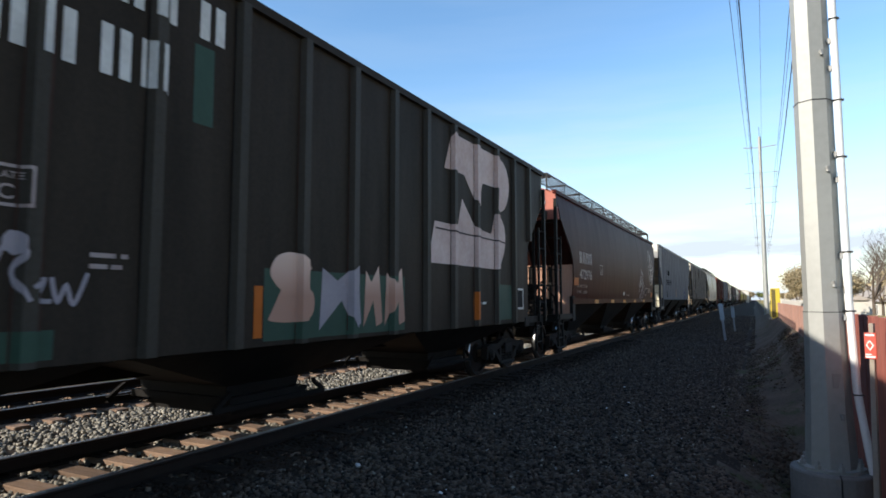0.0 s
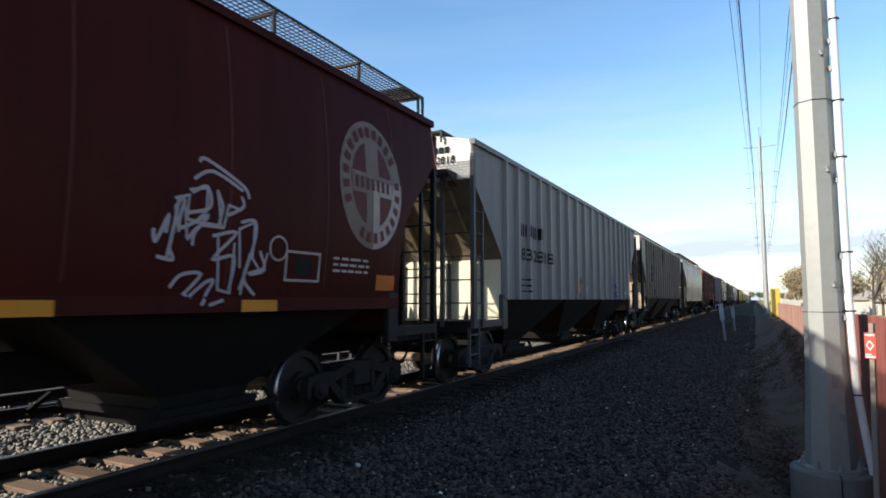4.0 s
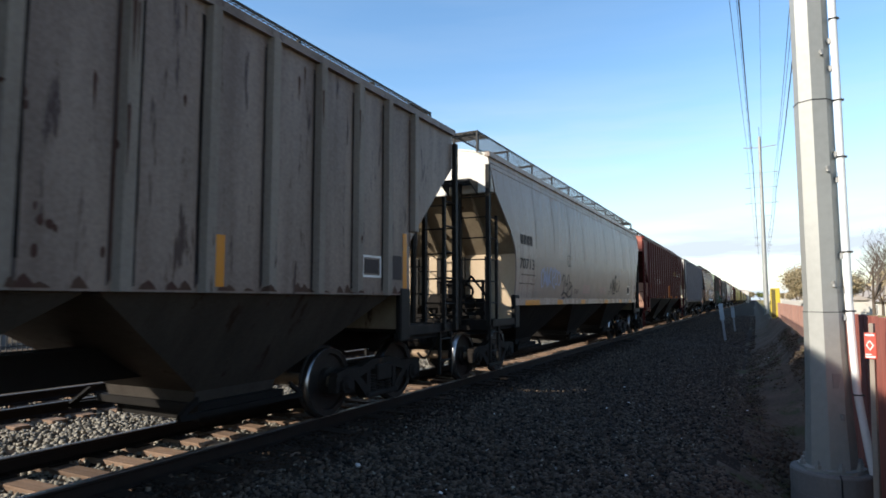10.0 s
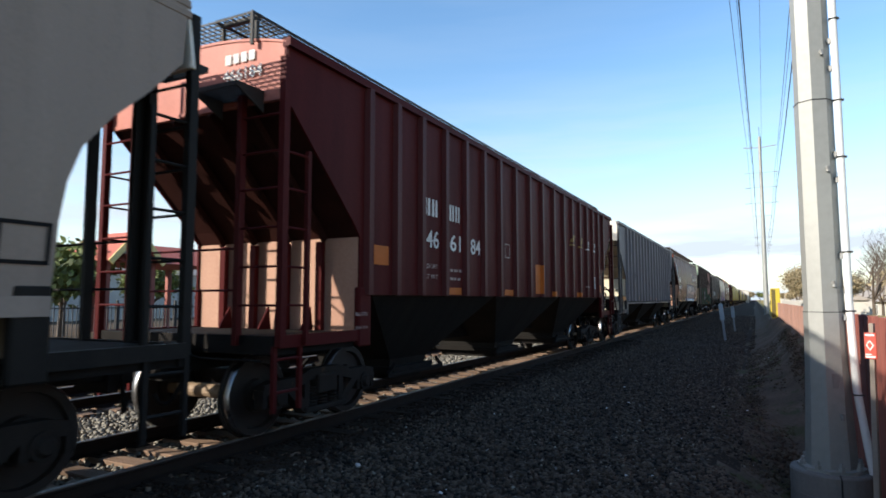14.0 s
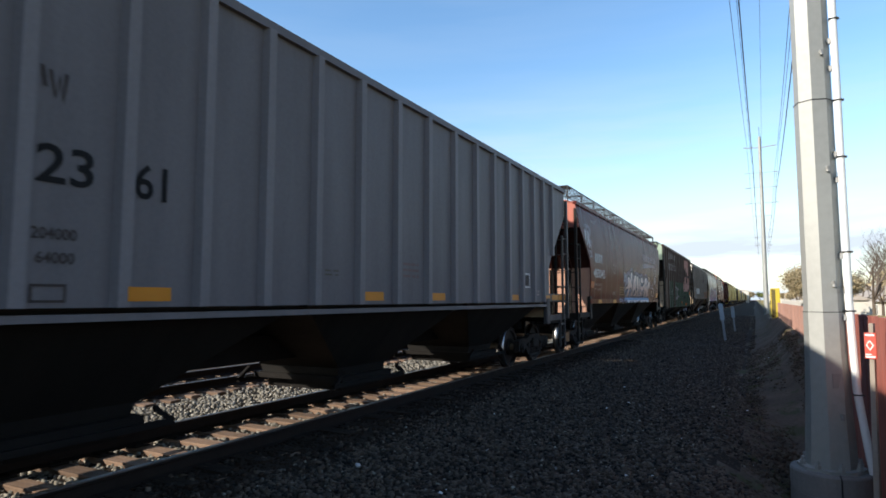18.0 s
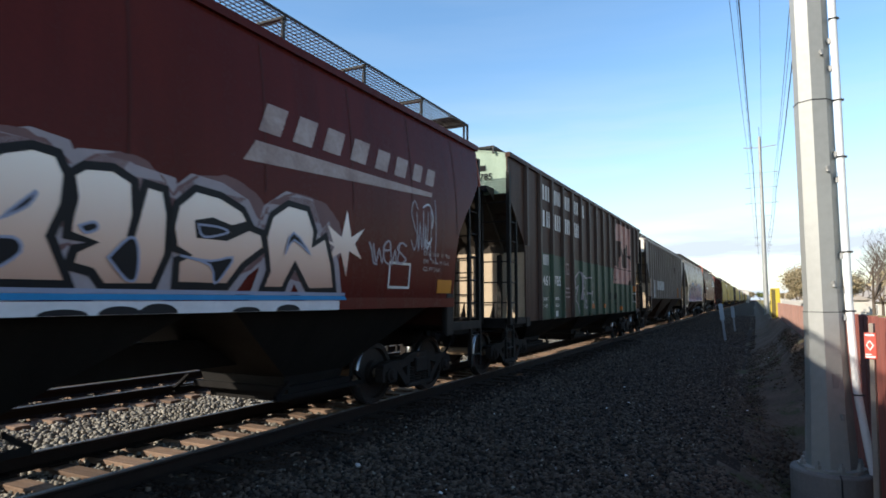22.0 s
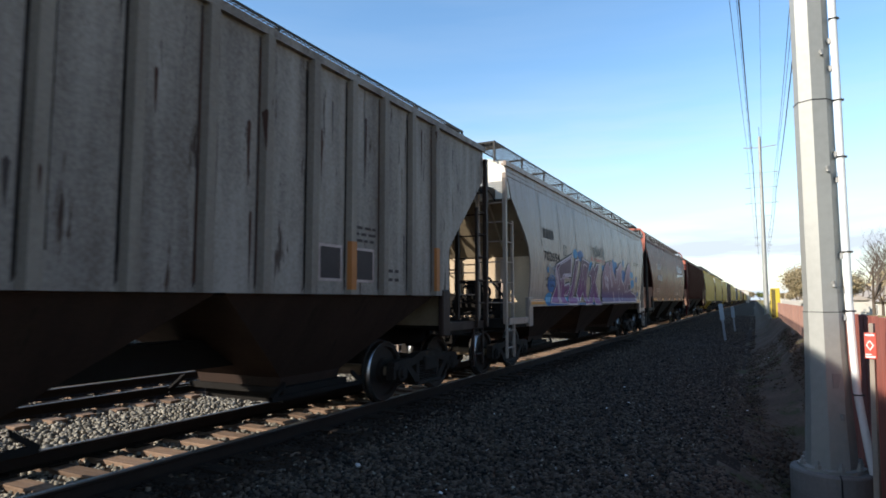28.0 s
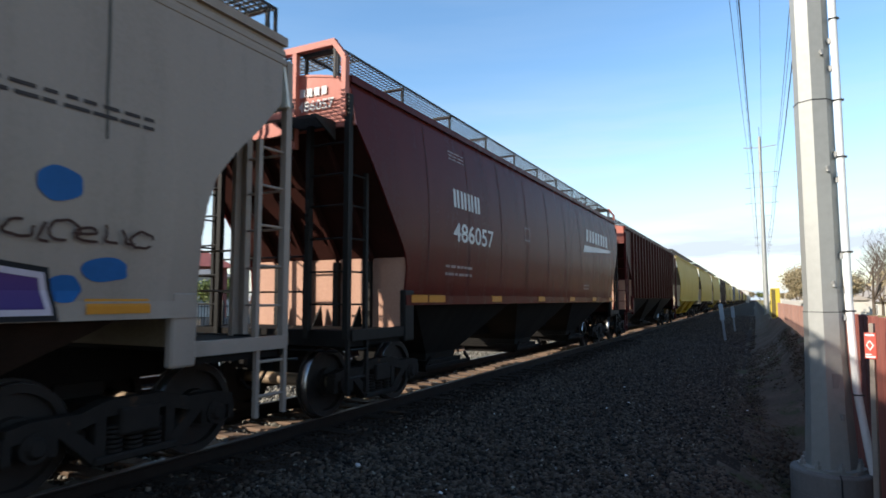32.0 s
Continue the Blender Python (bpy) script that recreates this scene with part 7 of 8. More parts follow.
def paint_streaked():
    c = "streaked"
    for r in ((2.08, 1.72, 2.80, 2.62), (2.98, 1.72, 3.40, 2.62), (3.55, 2.13, 5.95, 2.62)):
        rect("white_patch", c, r, "patch_white", 0, "clean white repainted patch")
    blocks(c, (2.30, 2.28, 2.74, 2.56), 2, "letter_black", 1)
    blocks(c, (3.02, 2.28, 3.44, 2.56), 2, "letter_black", 1)
    for t, r in (("82", (3.78, 2.27, 4.18, 2.55)), ("74", (4.50, 2.27, 4.90, 2.55)), ("15", (5.24, 2.27, 5.60, 2.55))):
        write("number", c, t, r, "letter_black", 1)
    rect("rust_strip", c, (1.45, 1.78, 1.53, 2.76), "rust_orange", 1)
    rect("label_holder", c, (1.70, 2.04, 1.94, 2.22), "patch_black", 1)
    rnd = random.Random(18)
    for k in range(40):
        u, z = rnd.uniform(1.6, 16), rnd.choice((4.4, 4.2, 3.6, 2.7)) + rnd.uniform(-0.2, 0.1)
        if u > 15.1:
            z = max(z, 4.0)
        w, h = rnd.uniform(0.015, 0.06), rnd.uniform(0.2, 1.0)
        lay("rust_streak", c, [[(u, z), (u + w * 0.5, z + 0.04), (u + w, z), (u + w * 0.75, z - h * 0.6), (u + w * 0.5, z - h)]], M["soot_shade" if k % 2 else "rust_stain"], 0)
    # a shadow line painted along the near edge of each rib
    for y in rib_places(CARS[c]):
        u = (y + CARS[c]["L"] / 2) / ALONG
        a, b = u - 0.12, u - 0.09
        low = 1.72 + (0 if 1.6 < u < 15.2 else 0.7)
        lay("grime_line", c, [[(a, low), (b, low + 0.05), (b - rnd.uniform(0, 0.02), 3.1), (b, 4.45), (a, 4.45)]], M["soot_shade"], 0)
    for u0, u1 in ((12.12, 12.54), (12.85, 13.25)):
        rect("label_panel", c, (u0, 1.86, u1, 2.28), "soot_shade", 0)
        outline_box(c, (u0, 1.86, u1, 2.28), "letter_dim", 0.035, 1)
    rect("rust_strip", c, (12.64, 1.74, 12.78, 2.36), "rust_orange", 1)
    lines(c, (12.82, 2.36, 13.3, 2.62), 3, "soot_shade", 1)
    lines(c, (13.55, 1.85, 13.9, 2.1), 2, "soot_shade", 1)
    rect("rust_strip", c, (14.92, 1.75, 15.04, 2.45), "rust_orange", 1)


def paint_mural():
    c = "mural"
    blocks(c, (2.13, 3.14, 3.02, 3.38), 4, "letter_black", 1)
    write("number", c, "702694", (2.13, 2.58, 3.46, 2.82), "letter_black", 1)
    outline_box(c, (3.83, 2.82, 4.09, 3.08), "letter_black", 0.02, 1)
    write("stencil", c, "PLATE", (3.87, 3.0, 4.05, 3.04), "letter_black", 1)
    write("stencil", c, "C", (3.92, 2.86, 4.0, 2.96), "letter_black", 1)
    write("stencil", c, "LMT  223600", (2.30, 2.09, 3.05, 2.17), "letter_black", 1)
    write("stencil", c, "WT   62400", (2.34, 1.93, 3.03, 2.01), "letter_black", 1)
    rect("yellow_sill_strip", c, (1.25, 1.50, 2.3, 1.62), "reflector", 1)
    for k, (u, z, a, b) in enumerate([(2.82, 2.01, 0.38, 0.23), (2.63, 1.62, 0.31, 0.18), (4.99, 2.92, 0.23, 0.14), (5.56, 2.9, 0.32, 0.17), (6.86, 2.59, 0.35, 0.2), (4.29, 1.65, 0.23, 0.12), (10.37, 2.76, 0.52, 0.23), (2.46, 2.36, 0.08, 0.08)] + [(8.43, 2.68, 0.11, 0.11), (8.63, 2.74, 0.1, 0.06), (10.08, 2.99, 0.11, 0.1), (10.46, 2.75, 0.42, 0.25), (11.97, 2.5, 0.44, 0.26), (13.83, 2.27, 0.44, 0.2), (13.67, 2.63, 0.4, 0.14), (14.84, 1.69, 0.14, 0.11), (11.96, 3.01, 0.12, 0.15)]):
        lay("graffiti_blob", c, [curl(blob(u, z, a, b, 60 + k, 11) + [blob(u, z, a, b, 60 + k, 11)[0]], 3)[:-1]], M["spray_sky" if k % 3 else "spray_blue"], 1)
    rect("graffiti_band", c, (2.5, 1.46, 8.3, 1.53), "spray_blue", 2)
    F = [(2.72, 1.53), (2.97, 1.74), (3.18, 1.97), (3.03, 2.38), (3.14, 2.51), (4.58, 2.86), (4.5, 2.27), (3.87, 2.26), (3.86, 2.09), (3.93, 1.99), (4.33, 2.06), (4.46, 1.97), (4.27, 1.73), (3.93, 1.73), (4.28, 1.5)]
    FT = [(3.29, 2.39), (3.43, 2.53), (4.51, 2.79), (4.46, 2.32), (3.79, 2.3), (3.5, 2.11)]
    FW = [(3.03, 2.38), (3.14, 2.46), (3.46, 1.99), (3.67, 1.53), (3.4, 1.52), (3.28, 1.93)]
    LL = [(4.31, 1.49), (4.52, 1.89), (4.7, 2.3), (4.95, 2.73), (5.32, 2.79), (5.1, 2.34), (4.96, 2.03), (4.82, 1.68), (5.35, 1.67), (5.25, 1.48)]
    AA = [(5.38, 1.49), (5.39, 1.68), (5.17, 1.77), (5.46, 2.31), (5.72, 2.84), (6.58, 2.74), (6.27, 2.31), (6.24, 1.83), (6.62, 1.48), (6.22, 1.47), (5.9, 1.82)]
    XX = [(6.5, 1.48), (6.91, 2.0), (6.75, 2.35), (6.5, 2.37), (6.99, 2.71), (7.19, 2.55), (7.49, 2.75), (7.82, 2.76), (7.37, 2.17), (8.27, 1.46), (7.41, 1.47), (7.24, 1.78), (7.0, 1.48)]
    WW = [(8.3, 2.38), (8.52, 2.59), (8.86, 2.85), (9.31, 2.91), (9.29, 2.73), (9.38, 2.81), (9.48, 2.73), (9.62, 2.97), (9.88, 2.9), (9.91, 2.73), (10.33, 2.39), (10.42, 2.33), (10.52, 2.71), (10.89, 2.75), (11.02, 2.89), (11.48, 3.0), (11.55, 2.8), (11.53, 2.4), (11.9, 2.2), (12.09, 2.27), (12.46, 2.75), (12.74, 2.95), (13.21, 3.07), (13.34, 2.86), (13.16, 2.5), (13.36, 2.31), (13.6, 1.93), (14.66, 1.79), (14.72, 1.52), (8.38, 1.52)]
    # black shadow outline, then fill, then white edge
    for k, f in enumerate((F, LL, AA, XX, WW)):
        stroke("graffiti_shadow", c, [f + [f[0]]], 0.13, "spray_black", 1.5)
        lay("graffiti_fill", c, [f], M["spray_mural" if k == 4 else "spray_magenta"], 3 + 0.3 * k)
        stroke("graffiti_outline", c, [f + [f[0]]], 0.045, "spray_lilac", 5 + 0.3 * k)
    lay("graffiti_fill", c, [FT], M["spray_plum"], 6.5)
    stroke("graffiti_outline", c, [FT + [FT[0]]], 0.03, "spray_lilac", 7)
    lay("graffiti_highlight", c, [FW], M["spray_rose"], 6.6)
    for k, h in enumerate([[(8.61, 2.35), (8.83, 2.47), (8.85, 2.42), (9.21, 2.35), (9.19, 2.26), (8.84, 2.33), (8.75, 2.29), (8.96, 2.1), (8.91, 2.02), (8.7, 2.22)], [(8.92, 2.09), (9.0, 2.22), (9.23, 2.12), (9.27, 1.93), (9.08, 2.07)], [(9.43, 2.6), (9.54, 2.66), (9.65, 2.42), (9.95, 2.12), (9.84, 2.04), (9.56, 2.34)], [(10.42, 2.53), (10.51, 2.7), (10.58, 2.69), (10.58, 2.35), (10.51, 2.24)], [(10.61, 2.7), (10.7, 2.74), (10.68, 2.34), (10.62, 2.3)], [(10.76, 2.73), (10.89, 2.72), (10.76, 2.22), (10.68, 2.14)], [(10.07, 1.84), (10.17, 1.92), (10.37, 1.71), (10.34, 1.52), (10.25, 1.52), (10.25, 1.68)], [(12.32, 2.35), (12.51, 2.69), (12.77, 2.87), (13.09, 2.93), (12.79, 2.79), (12.52, 2.53), (12.34, 2.17)], [(8.38, 2.08), (8.48, 2.24), (8.49, 2.14), (8.44, 2.05), (8.39, 2.02)]]):
        lay("graffiti_highlight", c, [h], M["spray_rose"], 6)
        if k < 3:
            stroke("graffiti_outline", c, [h + [h[0]]], 0.02, "spray_lilac", 6.6)
    for h in [[(10.95, 1.99), (11.1, 2.41), (11.24, 2.02), (10.95, 1.99)], [(11.17, 1.99), (11.12, 1.77), (11.27, 1.57)], [(11.83, 1.9), (11.85, 1.54), (12.82, 1.52)], [(12.64, 1.88), (13.03, 1.97), (13.56, 2.02)], [(9.27, 2.71), (9.22, 2.36), (9.33, 1.85)], [(9.91, 2.72), (10.15, 2.49), (10.47, 2.19)], [(11.53, 2.45), (11.63, 2.29), (12.0, 2.15)], [(12.08, 2.3), (12.25, 1.87), (12.57, 1.99), (12.83, 2.2), (13.36, 2.27)], [(8.68, 2.66), (8.74, 2.55)], [(11.05, 1.55), (11.51, 1.56)]]:
        stroke("graffiti_highlight", c, [h], 0.03, "spray_lilac", 6.4)
    for h in ([(4.62, 1.62), (4.85, 2.05), (5.08, 2.62)], [(5.62, 1.9), (5.8, 2.62), (6.25, 2.62)], [(5.75, 2.2), (6.0, 2.28), (5.95, 2.02)], [(7.05, 2.1), (7.35, 2.5)], [(6.8, 1.6), (7.1, 1.95)], [(3.6, 1.7), (3.72, 2.18), (4.3, 2.2)], [(7.5, 1.95), (7.9, 1.6)], [(4.0, 1.62), (4.1, 1.85)]):
        stroke("graffiti_highlight", c, [curl(h, 4)], 0.05, "spray_rose", 6.4)
    for h in ([(5.9, 1.85), (6.1, 2.1), (5.95, 2.3)], [(7.2, 1.8), (7.3, 2.1)], [(4.9, 1.75), (5.0, 2.0)], [(3.95, 1.8), (4.2, 1.92)]):
        stroke("graffiti_shadow", c, [curl(h, 4)], 0.06, "spray_plum", 6.7)
    scrawl(c, (6.92, 3.0, 8.7, 3.34), 10, 0.045, "spray_black", 61, 8)
    write("stencil", c, "DO NOT HAMMER ON CAR", (6.70, 2.84, 8.7, 2.94), "red_text", 9)
    scrawl(c, (2.46, 2.30, 3.05, 2.48), 6, 0.022, "spray_haze", 62, 8)
    scrawl(c, (2.55, 2.14, 3.0, 2.30), 4, 0.022, "spray_haze", 63, 8)
    rect("label_panel", c, (13.0, 2.02, 13.32, 2.20), "patch_black", 8)
    lines(c, (14.2, 3.05, 15.5, 3.2), 2, "soot_shade", 1)
    scrawl(c, (14.4, 2.04, 15.5, 2.2), 7, 0.022, "rust_stain", 64, 8)
    lay("graffiti_blob", c, [curl(blob(14.75, 2.48, 0.18, 0.13, 90, 10) + [blob(14.75, 2.48, 0.18, 0.13, 90, 10)[0]], 3)[:-1]], M["spray_blue"], 1)
    lay("graffiti_blob", c, [curl(blob(15.15, 1.85, 0.2, 0.10, 91, 10) + [blob(15.15, 1.85, 0.2, 0.10, 91, 10)[0]], 3)[:-1]], M["spray_blue"], 1)
    rect("orange_panel", c, (15.0, 1.50, 15.55, 1.62), "reflector", 2)
    for u in (2.0, 3.55, 5.17, 6.9, 8.62, 10.32, 11.94, 13.59, 15.1):
        stroke("plate_seam", c, [[(u + 0.03, 4.25), (u, 3.7), (u - 0.02, 3.3), (u - 0.015, 2.9)]], 0.028, "seam_grey", 0)


def paint_last():
    c = "last_red"
    blocks(c, (2.79, 3.22, 3.95, 3.54), 4, "letter", 1, 0, 0.2)
    write("number", c, "486057", (2.75, 2.62, 4.50, 2.96), "letter", 1)
    lines(c, (2.5, 2.0, 3.55, 2.26), 2, "letter_dim", 1)
    blocks(c, (11.9, 3.42, 14.9, 3.82), 4, "letter", 1, 0.4, 0.1)
    lay("road_emblem", c, [[(11.44, 3.05), (11.6, 3.27), (15.3, 3.36), (15.2, 3.26)]], M["letter"], 1)
    reflectors(c, (1.41, 4.49, 7.3, 10.0, 12.6, 15.0), 1.57)
    rect("reflector", c, (1.95, 1.57, 2.5, 1.69), "reflector", 1)
    lines(c, (2.74, 4.05, 3.33, 4.24), 3, "letter_dim", 1)
    outline_box(c, (6.33, 2.95, 6.62, 3.23), "letter_dim", 0.025, 1)
    lines(c, (11.5, 1.9, 12.2, 2.1), 2, "letter_dim", 1)
    for u in (1.9, 3.4, 4.95, 6.5, 8.05, 9.6, 11.15, 12.7, 14.2, 15.7):
        stroke("plate_seam", c, [[(u + 0.01, 4.42), (u, 3.6), (u, 2.9), (u, 1.85)]], 0.03, "seam_red", 0)
    end_mark(c, "486057", "letter", 4)


M["dusky_logo"] = surface("dusky_pink_logo", (0.4515, 0.2565, 0.2093), (0.3045, 0.1568, 0.1302), 0.5, spec=0.1, scale=1.5, fine=16, amount=0.9, bump=0.0, spots=(0.05, 0.035, 0.03), spot_at=0.66, spot_scale=7)
M.update(seam_red=plain("dark_red_weld_seam", (0.056, 0.0115, 0.009), 0.6), rust_orange_dim=plain("brown_rust_bloom", (0.058, 0.032, 0.022), 0.7), pink_patch_dim=plain("worn_red_stencil", (0.13, 0.085, 0.08)), teal=plain("teal_green_paint", (0.035, 0.068, 0.048)), mineral_deep=P_BNSF, bn_green=P_GREEN, patch_dim=plain("dark_green_patch", (0.03, 0.05, 0.04)),
         rust_orange=plain("rust_orange_paint", (0.30, 0.11, 0.03)), spray_plum=plain("plum_spray", (0.06, 0.028, 0.055)))
paint_brown()
paint_santa()
paint_grey()
paint_dirty()
paint_cream()
paint_oxide()
paint_slate()
paint_graffiti()
paint_green()
paint_streaked()
paint_mural()
paint_last()
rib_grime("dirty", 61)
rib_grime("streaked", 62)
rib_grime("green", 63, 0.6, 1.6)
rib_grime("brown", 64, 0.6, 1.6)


# ---- beside the line ----
M["olive"] = surface("shaded_olive_panel", (0.10, 0.075, 0.012), (0.06, 0.045, 0.010), 0.6, scale=3)
POLE_X, POLE_Y, POLE_Z = 0.70, 8.35, -0.30


def build_pole():
    """Eight-sided tapered steel power pole in three slipped lengths on a round concrete footing."""
    po = thing("steel_power_pole", pose(POLE_X, POLE_Y, POLE_Z), "tall galvanised eight-sided steel power pole on concrete footing", "utility pole")

    def ring(z, r):
        return [(r * math.cos(math.pi / 4 * i - 0.122), r * math.sin(math.pi / 4 * i - 0.122), z) for i in range(8)]
    radius = lambda z: float(np.interp(z, [0, 0.35, 0.7, 1.1, 1.5, 4.0, 5.5, 23], [0.262, 0.247, 0.231, 0.218, 0.210, 0.206, 0.204, 0.12]))
    for name, a, b, more in (("lower_shaft", 0.012, 1.78, 0.0), ("middle_shaft", 1.77, 4.25, -0.006), ("upper_shaft", 4.24, 23.0, -0.012)):
        s = Shell()
        s.loft([ring(z, radius(z) + more) for z in ([a] + [k for k in (0.35, 0.7, 1.1, 1.5, 4.0, 5.5) if a < k < b] + [b])])
        sh = part(name, s, M["galv"], po)
        if a > 1:
            j = Shell()
            j.loft([ring(a - 0.007, radius(a) + 0.001), ring(a + 0.002, radius(a) + 0.001)])
            part("joint_seam", j, M["dark"], sh)
    s = Shell()
    s.loft([ring(0.0, 0.345), ring(0.035, 0.345)])
    part("base_plate", s, M["galv"], po)
    for i in range(8):
        a = 2 * math.pi * (i + 0.3) / 8
        s = Shell()
        s.rod((0.295 * math.cos(a), 0.295 * math.sin(a), 0.03), (0.295 * math.cos(a), 0.295 * math.sin(a), 0.12), 0.022, 6)
        s.rod((0.295 * math.cos(a), 0.295 * math.sin(a), 0.035), (0.295 * math.cos(a), 0.295 * math.sin(a), 0.075), 0.035, 6)
        part("anchor_bolt", s, M["galv"], po)
    s = Shell()
    n = 28
    rr = lambda z, r: [(r * math.cos(2 * math.pi * i / n), r * math.sin(2 * math.pi * i / n), z) for i in range(n)]
    s.loft([rr(-0.9, 0.42), rr(-0.25, 0.42), rr(-0.245, 0.412), rr(-0.235, 0.412), rr(-0.23, 0.42), rr(-0.02, 0.42), rr(0.0, 0.405)])
    part("concrete_footing", s, M["concrete"], po)
    # step clips on two faces
    for face, zs in ((-62, (0.62, 2.10, 3.42, 4.80, 6.0)), (-24, (1.72, 2.42, 3.30, 3.60, 4.62, 4.95, 6.0))):
        a = radians(face)
        for z in zs:
            r = radius(z) * 0.93
            c = Vector((r * math.cos(a), r * math.sin(a), z))
            out = Vector((math.cos(a), math.sin(a), 0))
            s = Shell()
            s.bar(c - out * 0.02, c + out * 0.035, 0.03, 0.04)
            s.rod(c + out * 0.02, c + out * 0.02 - Vector((0, 0, 0.045)), 0.012, 6, 0.024)
            part("step_clip", s, M["clip"], po)
    s = Shell()
    a = radians(-68)
    s.bar((0.203 * math.cos(a), 0.203 * math.sin(a), 0.92), (0.203 * math.cos(a), 0.203 * math.sin(a), 1.08), 0.09, 0.012, up=(math.cos(a), math.sin(a), 0))
    part("number_tag", s, M["clip"], po, "small pale tag plate")
    # conduit down the side, swinging out over the footing
    out = Vector((math.cos(radians(-18)), math.sin(radians(-18)), 0))
    pts = [out * (radius(z) + 0.045) + Vector((0, 0, z)) for z in (12, 8, 5, 3, 1.9)] + [out * 0.285 + Vector((0, 0, 0.9)), out * 0.37 + Vector((0, 0, 0.2)), out * 0.47 + Vector((0, 0, -0.5))]
    s = Shell()
    across = Vector((-out.y, out.x, 0))
    s.loft([[p + (out * math.cos(2 * math.pi * i / 12) + across * math.sin(2 * math.pi * i / 12)) * 0.042 for i in range(12)] for p in pts])
    co = part("conduit", s, M["pvc"], po, "white plastic conduit pipe")
    for z in (0.85, 1.78, 2.45, 3.55, 4.22, 5.2):
        p = out * (radius(z) + 0.045 if z > 1.7 else 0.29) + Vector((0, 0, z))
        s = Shell()
        s.bar(p - Vector((0, 0, 0.008)), p + Vector((0, 0, 0.008)), 0.09, 0.09)
        side = Vector((-out.y, out.x, 0)) * -1
        s.bar(p, p + (out - side * 0.2) * 0.065, 0.022, 0.022)
        part("conduit_strap", s, M["dark"], co)
    # copper ground lead on the footing
    s = Shell()
    s.pipe([(0.04, -0.405, 0.02), (0.05, -0.428, -0.02), (0.05, -0.428, -0.8)], 0.009)
    part("ground_wire", s, M["dark"], po)
    # cross arms high above
    for z in (18.6, 20.2, 21.8):
        s = Shell()
        s.bar((-1.3, 0, z), (1.3, 0, z + 0.02), 0.1, 0.12)
        part("cross_arm", s, M["galv"], po)
    return po


def build_far_poles():
    spots = [(1.10, 78.0, 21.2, 0.26, True), (2.0, 150.0, 22.0, 0.26, True), (2.6, 226.0, 22.0, 0.26, True)]
    for x, y, h, r, arms in spots:
        po = thing("steel_power_pole", pose(x, y, -0.9), "slender galvanised steel power pole with short arms", "utility pole", group="power line poles")
        s = Shell()
        ring = lambda z, q: [(q * math.cos(2 * math.pi * i / 12), q * math.sin(2 * math.pi * i / 12), z) for i in range(12)]
        s.loft([ring(0, r), ring(h, r * 0.62)])
        part("shaft", s, M["galv"], po)
        s = Shell()
        s.rod((0, 0, h), (0, 0, h + 1.1), 0.03, 6)
        part("lightning_rod", s, M["dark"], po)
        for z, w in ((h - 1.3, 1.7), (h - 4.2, 1.1), (h - 5.9, 1.1), (h - 7.7, 1.1)):
            for sg in (-1, 1):
                s = Shell()
                if w > 1.5:
                    s.bar((0, 0, z), (sg * w, 0, z + 0.15), 0.09, 0.1)
                else:
                    for k in range(6):
                        s.rod((sg * (w + 0.10 * k), 0, z), (sg * (w + 0.10 * k + 0.05), 0, z), 0.06, 8)
                    s.bar((sg * 0.2, 0, z), (sg * (w + 0.6), 0, z), 0.04, 0.04)
                part("arm" if w > 1.5 else "insulator", s, M["galv"], po)


def wire(label, pts, r):
    s = Shell()
    line = []
    for (a, b), sag in pts:
        a, b = Vector(a), Vector(b)
        for i in range(16):
            k = i / 16
            line.append(a.lerp(b, k) - Vector((0, 0, sag * 4 * k * (1 - k))))
        end = b
    line.append(end)
    s.loft([[p + Vector((math.cos(2 * math.pi * i / 5), 0, math.sin(2 * math.pi * i / 5))) * r for i in range(5)] for p in line])
    ob = part("power_line", s, M["dark"])
    return tagged(ob, label, "cable", group="overhead power lines")


def build_wires():
    p1, p2, p3 = (1.45, 78.0), (2.0, 150.0), (2.6, 226.0)
    for dx, z1, z2, r, label in ((-1.80, 21.6, 19.3, 0.018, "thin overhead power line"), (-1.18, 18.4, 16.6, 0.035, "thick overhead power line"), (-0.1, 23.2, 21.3, 0.012, "thin overhead ground wire"),
                                 (1.75, 21.6, 19.3, 0.018, "thin overhead power line"), (1.2, 18.4, 16.6, 0.018, "thin overhead power line"), (1.25, 15.8, 14.2, 0.03, "thick overhead power line"),
                                 (-1.2, 16.4, 15.0, 0.012, "thin overhead power line")):
        wire(label, [(((POLE_X + dx, POLE_Y, z1), (p1[0] + dx * 0.92, p1[1], z2)), 1.1),
                     (((p1[0] + dx * 0.92, p1[1], z2), (p2[0] + dx * 0.92, p2[1], z2 - 0.6)), 1.3), (((p2[0] + dx * 0.92, p2[1], z2 - 0.6), (p3[0] + dx * 0.92, p3[1], z2 - 0.6)), 1.3)], r)


FENCE_X = 1.14


